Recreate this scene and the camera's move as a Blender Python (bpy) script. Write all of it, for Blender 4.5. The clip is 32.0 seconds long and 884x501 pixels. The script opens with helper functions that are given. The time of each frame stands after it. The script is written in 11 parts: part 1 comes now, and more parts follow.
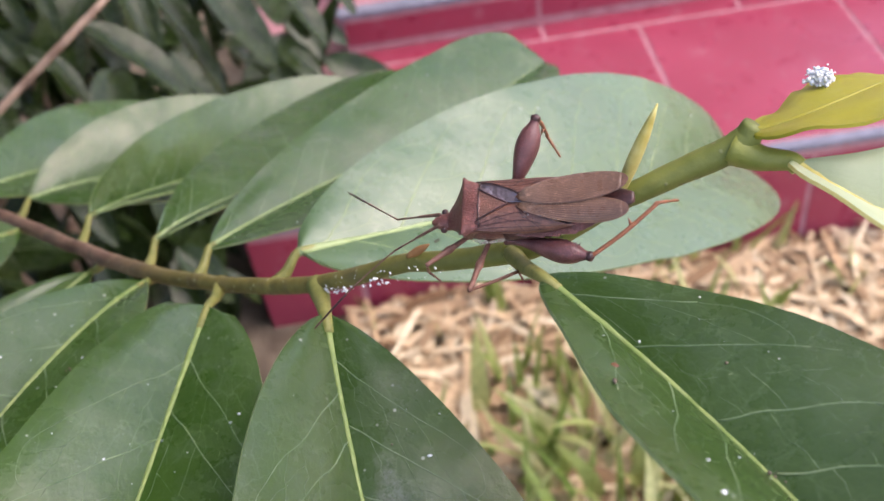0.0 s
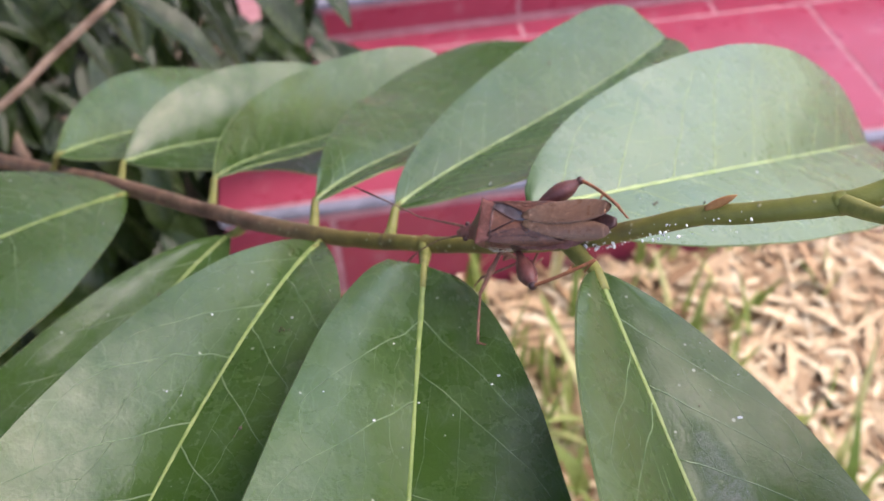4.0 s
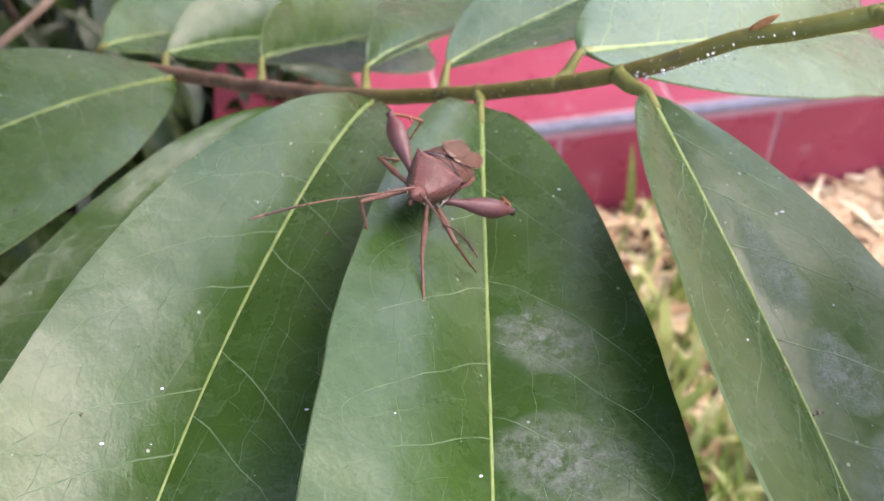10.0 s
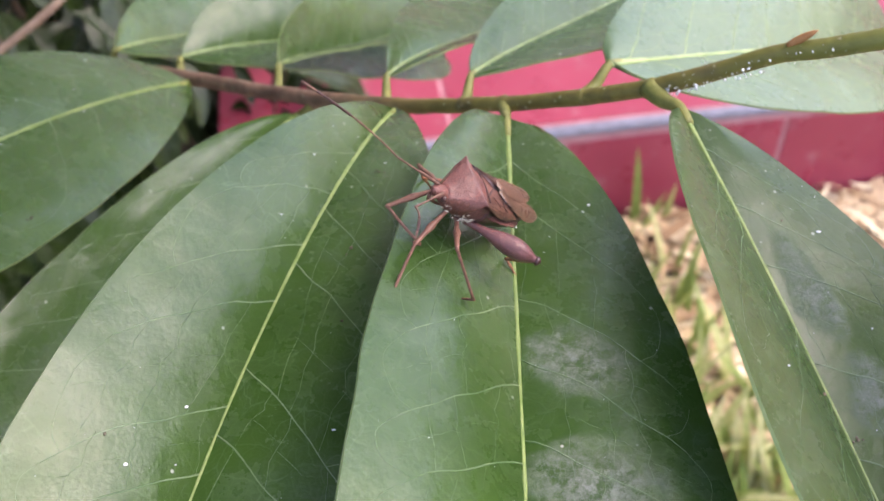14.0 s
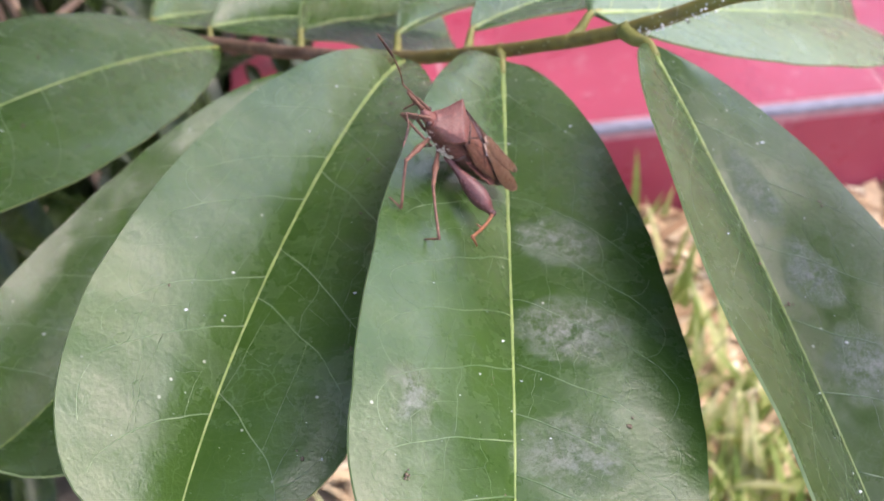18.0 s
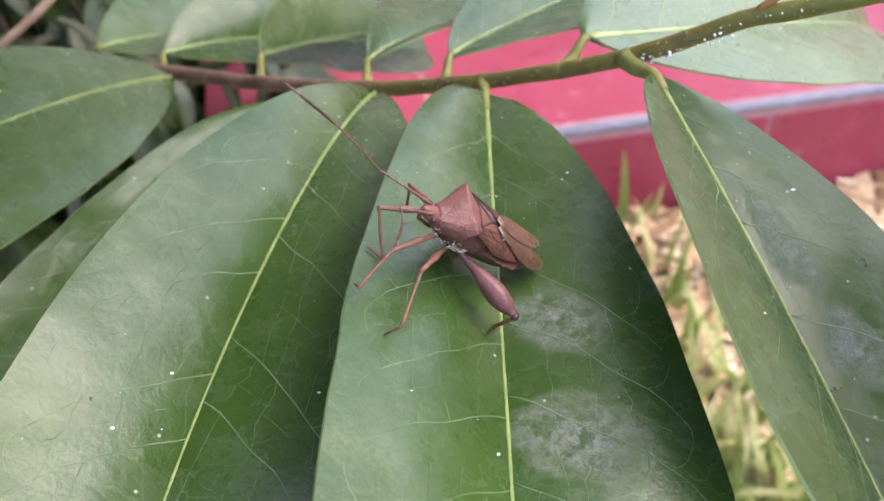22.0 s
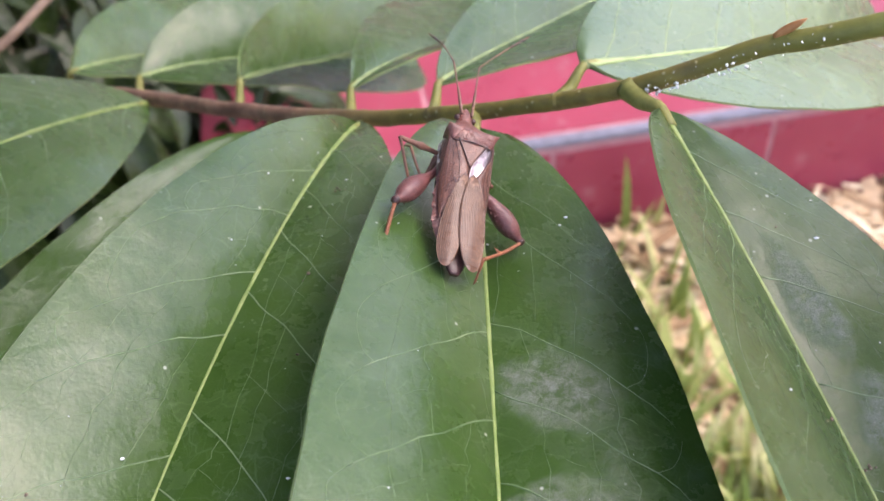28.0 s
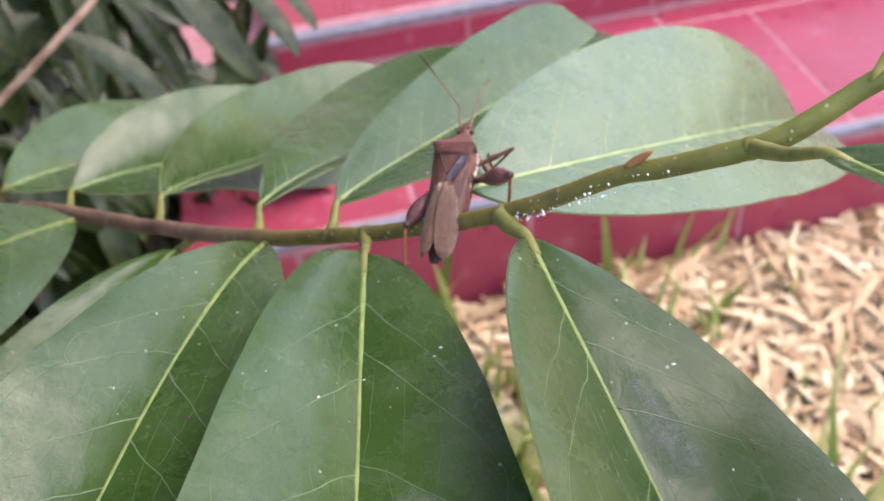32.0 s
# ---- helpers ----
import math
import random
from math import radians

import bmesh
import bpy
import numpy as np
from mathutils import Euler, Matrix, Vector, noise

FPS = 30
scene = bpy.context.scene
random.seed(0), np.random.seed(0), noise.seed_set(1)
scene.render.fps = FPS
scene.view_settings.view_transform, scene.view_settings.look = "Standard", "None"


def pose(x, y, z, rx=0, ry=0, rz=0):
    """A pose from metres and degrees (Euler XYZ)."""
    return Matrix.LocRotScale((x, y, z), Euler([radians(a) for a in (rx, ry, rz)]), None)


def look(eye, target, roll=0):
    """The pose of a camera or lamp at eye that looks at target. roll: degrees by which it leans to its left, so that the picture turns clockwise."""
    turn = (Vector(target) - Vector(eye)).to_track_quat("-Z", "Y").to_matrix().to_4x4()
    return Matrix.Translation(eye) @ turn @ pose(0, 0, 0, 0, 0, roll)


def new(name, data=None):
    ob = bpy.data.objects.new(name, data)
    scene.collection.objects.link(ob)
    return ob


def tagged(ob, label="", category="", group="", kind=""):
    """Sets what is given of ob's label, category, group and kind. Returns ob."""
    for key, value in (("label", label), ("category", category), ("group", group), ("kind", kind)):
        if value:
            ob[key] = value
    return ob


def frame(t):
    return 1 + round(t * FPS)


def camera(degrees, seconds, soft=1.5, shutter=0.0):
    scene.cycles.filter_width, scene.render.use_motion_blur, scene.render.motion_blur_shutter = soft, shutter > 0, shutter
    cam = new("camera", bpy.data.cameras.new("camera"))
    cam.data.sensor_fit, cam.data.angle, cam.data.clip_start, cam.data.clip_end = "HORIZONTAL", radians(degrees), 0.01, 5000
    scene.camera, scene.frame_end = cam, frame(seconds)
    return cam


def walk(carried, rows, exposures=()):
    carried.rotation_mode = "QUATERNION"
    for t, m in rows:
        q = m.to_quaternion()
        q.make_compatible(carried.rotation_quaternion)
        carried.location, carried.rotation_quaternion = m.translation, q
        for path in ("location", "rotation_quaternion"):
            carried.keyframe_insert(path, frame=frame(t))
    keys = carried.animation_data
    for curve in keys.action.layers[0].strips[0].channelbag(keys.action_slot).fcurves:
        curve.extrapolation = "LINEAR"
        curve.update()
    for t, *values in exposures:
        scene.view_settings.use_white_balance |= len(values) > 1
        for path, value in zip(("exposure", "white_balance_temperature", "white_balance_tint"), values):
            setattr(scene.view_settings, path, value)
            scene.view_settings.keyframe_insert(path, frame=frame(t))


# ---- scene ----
cam = camera(48.7, 32.0)
METRES, EYE, TILT, LEAN, TURN = 0.25, 0.685, -43.75, 6.5, 0.0
STOPS, KELVIN, TINT = 2.08, 7300, 23.0
ROWS = [
    (0.0, 0.0, 0.0, 0.0, -0.0, 0.0, -0.0),
    (0.5, -0.0251, 0.005, -0.0069, -0.76, -0.03, -0.1),
    (1.0, -0.0578, 0.0025, -0.0066, -1.38, -0.05, -0.6),
    (1.5, -0.0806, 0.0015, -0.0095, -1.99, -0.1, -0.59),
    (2.0, -0.1038, 0.0107, -0.0149, -2.16, -0.22, -0.49),
    (2.5, -0.1271, 0.0232, -0.0182, -2.73, -0.18, -0.52),
    (3.0, -0.146, 0.0298, -0.017, -2.99, -0.25, -0.97),
    (3.5, -0.1739, 0.0376, -0.0242, -3.54, -0.03, -1.28),
    (4.0, -0.1915, 0.0398, -0.0294, -4.23, 0.17, -1.24),
    (4.5, -0.2096, 0.0368, -0.038, -4.26, -0.06, -0.63),
    (6.5, -0.2372, 0.0867, -0.0445, -5.25, -1.52, -0.67),
    (7.0, -0.2454, 0.071, -0.0568, -5.13, -1.78, -1.13),
    (7.5, -0.2465, 0.0373, -0.0803, -5.2, -1.32, -1.32),
    (8.0, -0.243, 0.0113, -0.1062, -5.69, -1.17, -1.16),
    (8.5, -0.2372, 0.0014, -0.1182, -5.6, -1.3, -1.2),
    (9.0, -0.245, -0.0023, -0.1226, -5.5, -1.26, -1.46),
    (9.5, -0.2415, -0.0131, -0.1204, -5.58, -1.26, -1.4),
    (10.0, -0.2459, -0.0099, -0.1212, -5.47, -1.29, -1.27),
    (10.5, -0.2493, -0.0001, -0.1176, -5.46, -1.43, -1.07),
    (11.0, -0.248, 0.0117, -0.1127, -5.29, -1.39, -1.35),
    (11.5, -0.2584, 0.0065, -0.1075, -5.36, -1.45, -1.45),
    (12.0, -0.2611, 0.0022, -0.1077, -5.4, -1.33, -2.07),
    (12.5, -0.2594, -0.0004, -0.1078, -5.4, -1.4, -1.89),
    (13.0, -0.2672, -0.001, -0.1123, -5.45, -1.21, -2.09),
    (13.5, -0.2635, 0.0024, -0.1124, -5.45, -1.25, -1.95),
    (15.5, -0.2504, -0.0151, -0.1305, -5.41, -1.09, -2.22),
    (16.0, -0.2408, -0.0313, -0.145, -5.2, -1.21, -2.43),
    (16.5, -0.2448, -0.0427, -0.166, -5.03, -1.01, -2.43),
    (17.0, -0.2482, -0.0666, -0.1679, -5.18, -0.56, -2.56),
    (17.5, -0.2541, -0.0891, -0.1802, -5.27, -0.37, -2.37),
    (18.0, -0.2674, -0.0981, -0.1835, -5.23, -0.24, -2.36),
    (18.5, -0.2681, -0.1068, -0.1738, -5.16, 0.21, -2.59),
    (19.0, -0.266, -0.0995, -0.1771, -5.43, 0.31, -2.45),
    (19.5, -0.263, -0.0765, -0.1651, -5.44, 0.13, -1.65),
    (20.0, -0.2702, -0.0495, -0.1535, -5.55, 0.05, -0.94),
    (20.5, -0.2629, -0.0256, -0.1451, -5.57, -0.33, -0.73),
    (21.0, -0.2615, -0.0237, -0.1473, -5.65, -0.32, -0.56),
    (21.5, -0.2541, -0.0161, -0.144, -5.79, -0.42, -0.25),
    (22.0, -0.2555, -0.0043, -0.1383, -6.0, -0.5, -0.51),
    (22.5, -0.2515, 0.0079, -0.1319, -6.08, -0.61, -0.68),
    (23.0, -0.2482, 0.0175, -0.1294, -5.89, -0.9, -0.4),
    (23.5, -0.2525, 0.0258, -0.1299, -5.9, -1.0, -0.38),
    (24.0, -0.249, 0.0264, -0.1251, -5.99, -1.02, -0.14),
    (24.5, -0.2499, 0.0365, -0.1277, -6.07, -1.19, -0.29),
    (26.5, -0.2516, 0.0342, -0.1313, -6.03, -1.05, -0.52),
    (27.0, -0.2492, 0.0397, -0.1232, -5.93, -0.84, -0.6),
    (27.5, -0.2455, 0.037, -0.113, -5.73, -0.37, -0.06),
    (28.0, -0.2412, 0.0482, -0.1108, -5.85, -0.34, 0.08),
    (28.5, -0.2388, 0.06, -0.1003, -5.81, -0.02, 0.4),
    (29.0, -0.2352, 0.0657, -0.0992, -6.06, 0.34, 0.56),
    (29.5, -0.2437, 0.0514, -0.1081, -5.56, 0.83, 0.25),
    (30.0, -0.229, 0.0452, -0.093, -5.42, 1.28, 1.08),
    (30.5, -0.2118, 0.0352, -0.078, -5.19, 1.54, 1.72),
    (31.0, -0.184, 0.0285, -0.0692, -5.21, 1.97, 2.4),
    (31.5, -0.173, 0.0114, -0.0656, -5.0, 2.27, 2.79),
    (32.0, -0.1714, 0.0264, -0.0625, -5.71, 2.19, 3.09),
]
walk(cam, [(t, pose(0, 0, EYE, TILT, LEAN, TURN) @ pose(METRES * x, METRES * y, METRES * z, 90 + pitch, roll, yaw)) for t, x, y, z, yaw, pitch, roll in ROWS],
     [(t, STOPS + d, KELVIN, TINT) for t, d in ((0, -0.30), (2, -0.18), (4, -0.20), (7, -0.19), (8, -0.21), (9, -0.04), (10, 0.0), (31, -0.04), (32, -0.12))])

cam.data.dof.use_dof = True
cam.data.dof.focus_distance = 0.115
cam.data.dof.aperture_fstop = 40.0

# ---- light ----
world = bpy.data.worlds.new("sky")
scene.world = world
world.use_nodes = True
wn = world.node_tree.nodes
sky = wn.new("ShaderNodeTexSky")
sky.sky_type = "NISHITA"
sky.sun_disc = False
SUN_EL, SUN_ROT = 55.0, 84.0
sky.sun_elevation, sky.sun_rotation = radians(SUN_EL), radians(SUN_ROT)
sky.air_density, sky.dust_density, sky.ozone_density = 1.0, 2.0, 1.0
wn["Background"].inputs["Strength"].default_value = 0.15
world.node_tree.links.new(sky.outputs["Color"], wn["Background"].inputs["Color"])
sun = new("sun", bpy.data.lights.new("sun", "SUN"))
sun.data.energy, sun.data.angle, sun.data.color = 0.6, radians(48), (0.80, 0.91, 1.0)
a_el, a_rot = radians(SUN_EL), radians(SUN_ROT)
sun.matrix_world = look((math.sin(a_rot) * math.cos(a_el), math.cos(a_rot) * math.cos(a_el), math.sin(a_el)), (0, 0, 0))


# ---- materials ----
class Net:
    """A small builder of node materials."""

    def __init__(self, name, rough=0.5, metal=0.0, spec=0.5):
        self.m = bpy.data.materials.new(name)
        self.m.use_nodes = True
        self.t = self.m.node_tree
        self.b = self.t.nodes["Principled BSDF"]
        self.b.inputs["Roughness"].default_value = rough
        self.b.inputs["Metallic"].default_value = metal
        self.b.inputs["Specular IOR Level"].default_value = spec

    def n(self, kind, **values):
        node = self.t.nodes.new("ShaderNode" + kind)
        for key, value in values.items():
            node.inputs[key.replace("_", " ")].default_value = value
        return node

    def to(self, a, b):
        self.t.links.new(a, b)

    def noise(self, scale, detail=4.0, where=None, rough=0.55, distort=0.0):
        node = self.n("TexNoise", Scale=scale, Detail=detail, Roughness=rough, Distortion=distort)
        self.to(where or self.where("Object"), node.inputs["Vector"])
        return node.outputs["Fac"]

    def where(self, kind):
        return self.n("TexCoord").outputs[kind]

    def ramp(self, fac, *stops):
        node = self.n("ValToRGB")
        r = node.color_ramp
        while len(r.elements) < len(stops):
            r.elements.new(0.5)
        for e, (p, c) in zip(r.elements, stops):
            e.position, e.color = p, (*c, 1) if len(c) == 3 else c
        self.to(fac, node.inputs["Fac"])
        return node.outputs["Color"]

    def span(self, fac, lo, hi, to_lo=0.0, to_hi=1.0):
        node = self.n("MapRange", From_Min=lo, From_Max=hi, To_Min=to_lo, To_Max=to_hi)
        self.to(fac, node.inputs["Value"])
        return node.outputs["Result"]

    def mix(self, fac, a, b, kind="MIX"):
        node = self.n("Mix")
        node.data_type, node.blend_type = "RGBA", kind
        if isinstance(fac, (int, float)):
            node.inputs[0].default_value = fac
        else:
            self.to(fac, node.inputs[0])
        for sock, v in ((node.inputs[6], a), (node.inputs[7], b)):
            if isinstance(v, tuple):
                sock.default_value = (*v, 1)
            else:
                self.to(v, sock)
        return node.outputs[2]

    def color(self, c):
        if isinstance(c, tuple):
            self.b.inputs["Base Color"].default_value = (*c, 1)
        else:
            self.to(c, self.b.inputs["Base Color"])
        return self

    def rough(self, r):
        self.to(r, self.b.inputs["Roughness"])
        return self

    def bump(self, fac, strength=0.3, dist=0.0005):
        node = self.n("Bump", Strength=strength, Distance=dist)
        self.to(fac, node.inputs["Height"])
        if self.b.inputs["Normal"].links:
            self.to(self.b.inputs["Normal"].links[0].from_socket, node.inputs["Normal"])
        self.to(node.outputs["Normal"], self.b.inputs["Normal"])
        return self


def leaf_material(name, dark, light, thin=0.12, gloss=0.34, vein=(0.12, 0.2, 0.07), unit=1.0, spec=0.5, residue=()):
    """A leathery leaf: two greens, a net of fine veins, specks and streaks of dust, a waxy gloss.
    unit: how the mesh is scaled. residue: dried grey patches, on the folded leaf painted sheen, each (across, along,
    half width, half length) in metres on the blade."""
    k = Net(name, gloss, 0.0, spec)
    ob, flat = k.where("Object"), k.where("UV")
    shift = k.n("VectorMath")
    wave = k.n("TexNoise", Scale=160.0, Detail=3.0)
    k.to(flat, wave.inputs["Vector"])
    bend = k.n("VectorMath")
    bend.operation = "SCALE"
    bend.inputs[3].default_value = 0.006
    k.to(wave.outputs["Color"], bend.inputs[0])
    k.to(flat, shift.inputs[0])
    k.to(bend.outputs[0], shift.inputs[1])
    own = k.n("VectorMath")
    k.to(shift.outputs[0], own.inputs[0])
    k.to(k.n("ObjectInfo").outputs["Random"], own.inputs[1])
    uv = own.outputs[0]
    tone = k.ramp(k.noise(45 * unit, 6, ob, 0.6), (0.3, dark), (0.7, light))
    fine = k.noise(1300 * unit, 4, ob)
    tone = k.mix(k.span(fine, 0.3, 0.7, 0.0, 0.35), tone, light)
    # net of veins: wide loops, and cells between them
    patchy = k.ramp(k.noise(95 * unit, 3, ob), (0.38, (0.15, 0.15, 0.15)), (0.62, (1, 1, 1)))
    nets = []
    for scale, line, strength in ((190.0, 0.03, 0.30), (430.0, 0.045, 0.16), (1100.0, 0.07, 0.10)):
        vor = k.n("TexVoronoi", Scale=scale)
        vor.feature = "DISTANCE_TO_EDGE"
        k.to(uv, vor.inputs["Vector"])
        nets.append(vor.outputs["Distance"])
        lines = k.span(vor.outputs["Distance"], 0.0, line, 1.0, 0.0)
        tone = k.mix(k.span(k.mix(1.0, lines, patchy, "MULTIPLY"), 0, 1, 0, strength), tone, vein)
    quilt = k.span(nets[1], 0.0, 0.3)
    spots = k.n("TexVoronoi", Scale=260.0 * unit, Randomness=1.0)
    k.to(ob, spots.inputs["Vector"])
    keep = k.ramp(k.noise(75 * unit, 2, ob), (0.50, (0, 0, 0)), (0.56, (1, 1, 1)))
    speck = k.mix(1.0, k.ramp(spots.outputs["Distance"], (0.045, (1, 1, 1)), (0.08, (0, 0, 0))), keep, "MULTIPLY")
    tone = k.mix(k.span(speck, 0, 1, 0, 0.6), tone, (0.6, 0.64, 0.52))
    dust = k.span(k.noise(70 * unit, 8, ob, 0.72), 0.50, 0.80, 0.0, 0.13)
    tone = k.mix(dust, tone, (0.30, 0.35, 0.31))
    streak = k.noise(520 * unit, 9, ob, 0.78)
    film_masks = []
    for cx, cy, hx, hy in residue:
        mp = k.n("Mapping")
        mp.vector_type = "TEXTURE"
        mp.inputs["Location"].default_value = (cx, cy, 0)
        mp.inputs["Scale"].default_value = (hx, hy, 1)
        k.to(shift.outputs[0], mp.inputs["Vector"])
        ln = k.n("VectorMath")
        ln.operation = "LENGTH"
        k.to(mp.outputs[0], ln.inputs[0])
        near = k.span(ln.outputs["Value"], 0.25, 1.0, 1.0, 0.0)
        film = k.mix(1.0, near, k.ramp(streak, (0.42, (0.05, 0.05, 0.05)), (0.64, (1, 1, 1))), "MULTIPLY")
        film_masks.append(film)
        tone = k.mix(k.span(film, 0, 1, 0, 0.54), tone, (0.42, 0.42, 0.40))
    k.color(tone)
    k.rough(k.span(k.noise(120 * unit, 6, ob, 0.65), 0.3, 0.7, gloss - 0.09, gloss + 0.13))
    k.bump(k.noise(2600 * unit, 5, ob, 0.6), 0.4, 0.00010).bump(k.noise(900 * unit, 5, ob, 0.6), 0.2, 0.0002).bump(k.noise(150 * unit, 2, ob, 0.5), 0.08, 0.0010).bump(quilt, 0.06, 0.0003).bump(k.noise(62 * unit, 2, ob), 0.3, 0.0030)
    for film in film_masks:
        k.bump(film, 0.5, 0.0004)
    tr = k.n("BsdfTranslucent")
    k.to(k.mix(0.45, tone, (0.20, 0.36, 0.08)), tr.inputs["Color"])
    mx = k.n("MixShader", Fac=thin)
    k.to(k.b.outputs[0], mx.inputs[1])
    k.to(tr.outputs[0], mx.inputs[2])
    k.to(mx.outputs[0], k.t.nodes["Material Output"].inputs["Surface"])
    return k.m


def plain_material(name, a, b, scale, rough=0.6, bump=0.3, dist=0.0003, detail=5.0, spec=0.4):
    k = Net(name, rough, 0.0, spec)
    k.color(k.ramp(k.noise(scale, detail), (0.3, a), (0.7, b)))
    k.bump(k.noise(scale * 3, 4), bump, dist)
    return k.m


LEAF = leaf_material("leaf_green", (0.021, 0.058, 0.008), (0.040, 0.090, 0.016), 0.11, 0.24, (0.14, 0.22, 0.10), spec=0.5)
LEAF_WALKED = leaf_material("leaf_green_stained", (0.021, 0.058, 0.008), (0.040, 0.090, 0.016), 0.11, 0.24, (0.14, 0.22, 0.10), spec=0.5,
                            residue=((-0.0050, 0.042, 0.0085, 0.0055), (-0.0055, 0.059, 0.0095, 0.0070), (-0.0045, 0.083, 0.0095, 0.0085), (0.0195, 0.080, 0.004, 0.007)))
LEAF_YOUNG = leaf_material("leaf_yellow", (0.30, 0.27, 0.015), (0.44, 0.40, 0.04), 0.3, 0.4, (0.5, 0.5, 0.1))
LEAF_PALE = leaf_material("leaf_pale_green", (0.38, 0.46, 0.26), (0.52, 0.58, 0.38), 0.25, 0.4, (0.4, 0.45, 0.2))
# near-black greens: the bush's inner shade is put into its leaf colour
LEAF_SHRUB_SHADED = leaf_material("leaf_shrub_shaded", (0.0035, 0.009, 0.0015), (0.015, 0.028, 0.0045), 0.05, 0.27, unit=0.09, spec=0.25)
LEAF_MASS_SHADED = leaf_material("leaf_mass_shaded", (0.0035, 0.009, 0.0015), (0.015, 0.028, 0.0045), 0.05, 0.27, spec=0.3)
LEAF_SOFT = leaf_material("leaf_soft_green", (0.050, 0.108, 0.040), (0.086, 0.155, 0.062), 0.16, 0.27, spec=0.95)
# its grey patches are sky sheen painted into the colour
LEAF_FOLDED = leaf_material("leaf_green_painted_sheen", (0.026, 0.062, 0.010), (0.046, 0.095, 0.020), 0.26, 0.24, (0.14, 0.22, 0.10), spec=0.5,
                            residue=((-0.0030, 0.034, 0.0045, 0.009), (-0.0040, 0.050, 0.0050, 0.007), (-0.0050, 0.066, 0.0060, 0.008), (-0.0050, 0.095, 0.0085, 0.012), (-0.0130, 0.075, 0.004, 0.008)))
LEAF_THIN = leaf_material("leaf_green_thin", (0.026, 0.062, 0.010), (0.046, 0.095, 0.020), 0.26, 0.24, (0.14, 0.22, 0.10), spec=0.5)
RIB_SOFT = plain_material("midrib_pale_green", (0.20, 0.28, 0.10), (0.32, 0.40, 0.18), 300, 0.4)
RIB = plain_material("midrib_yellow_green", (0.13, 0.20, 0.045), (0.24, 0.30, 0.10), 420, 0.4)
RIM = plain_material("leaf_margin", (0.15, 0.22, 0.08), (0.24, 0.30, 0.13), 300, 0.4)
VEIN = plain_material("vein_pale_green", (0.060, 0.125, 0.044), (0.18, 0.25, 0.13), 160, 0.3)
PETIOLE_YOUNG = plain_material("petiole_yellow_green", (0.17, 0.19, 0.03), (0.30, 0.30, 0.07), 400, 0.45)
PETIOLE = plain_material("petiole_olive", (0.12, 0.13, 0.03), (0.25, 0.24, 0.07), 400, 0.5)


def twig_material():
    k = Net("twig_bark", 0.6)
    ob = k.where("Object")
    xyz = k.n("SeparateXYZ")
    k.to(ob, xyz.inputs[0])
    green = k.ramp(k.noise(300, 5, ob), (0.3, (0.085, 0.072, 0.012)), (0.7, (0.19, 0.155, 0.035)))
    brown = k.ramp(k.noise(260, 6, ob), (0.3, (0.10, 0.05, 0.03)), (0.7, (0.24, 0.14, 0.09)))
    tone = k.mix(k.span(xyz.outputs["X"], -0.088, -0.062), brown, green)
    fresh = k.ramp(k.noise(260, 5, ob), (0.3, (0.10, 0.125, 0.018)), (0.7, (0.18, 0.20, 0.040)))
    young = k.span(xyz.outputs["X"], -0.03, 0.006)
    tone = k.mix(young, tone, fresh)
    scab = k.span(k.noise(190, 7, ob, 0.7), 0.52, 0.66, 0.0, 0.55)
    tone = k.mix(k.mix(young, scab, (0.0, 0.0, 0.0)), tone, (0.085, 0.060, 0.035))
    dots = k.n("TexVoronoi", Scale=560.0)
    k.to(ob, dots.inputs["Vector"])
    lent = k.ramp(dots.outputs["Distance"], (0.10, (1, 1, 1)), (0.2, (0, 0, 0)))
    tone = k.mix(k.span(lent, 0, 1, 0, 0.5), tone, (0.42, 0.40, 0.24))
    k.color(tone).bump(lent, 0.4, 0.0003).bump(k.noise(700, 5, ob), 0.5, 0.0004)
    return k.m


TWIG = twig_material()
SHRUB_BARK = plain_material("shrub_bark", (0.16, 0.10, 0.07), (0.34, 0.24, 0.18), 120, 0.75, 0.5, 0.001)
DRY_SCALE = plain_material("dry_bud_scale", (0.25, 0.10, 0.03), (0.42, 0.2, 0.08), 500, 0.6)
WAX = plain_material("white_wax", (0.6, 0.62, 0.62), (0.85, 0.86, 0.86), 900, 0.35)

SCALE_BROWN = plain_material("scale_brown", (0.12, 0.035, 0.015), (0.2, 0.07, 0.03), 900, 0.4)
BUD = plain_material("bud_yellow", (0.50, 0.40, 0.09), (0.70, 0.62, 0.24), 500, 0.5)


def tile_material(name, a, b, rough):
    k = Net(name, rough, 0.0, 0.42)
    ob = k.where("Object")
    inf = k.n("ObjectInfo")
    tone = k.ramp(k.noise(9, 5, ob), (0.3, a), (0.7, b))
    tone = k.mix(k.span(inf.outputs["Random"], 0, 1, 0.0, 0.25), tone, (a[0] * 0.8, a[1] * 0.8, a[2] * 0.8))
    tone = k.mix(k.span(k.noise(40, 6, ob, 0.7), 0.58, 0.8, 0, 0.35), tone, (0.55, 0.4, 0.4))
    k.color(tone).rough(k.span(k.noise(25, 4, ob), 0.3, 0.7, rough - 0.06, rough + 0.15))
    k.bump(k.noise(60, 3, ob), 0.05, 0.001)
    return k.m


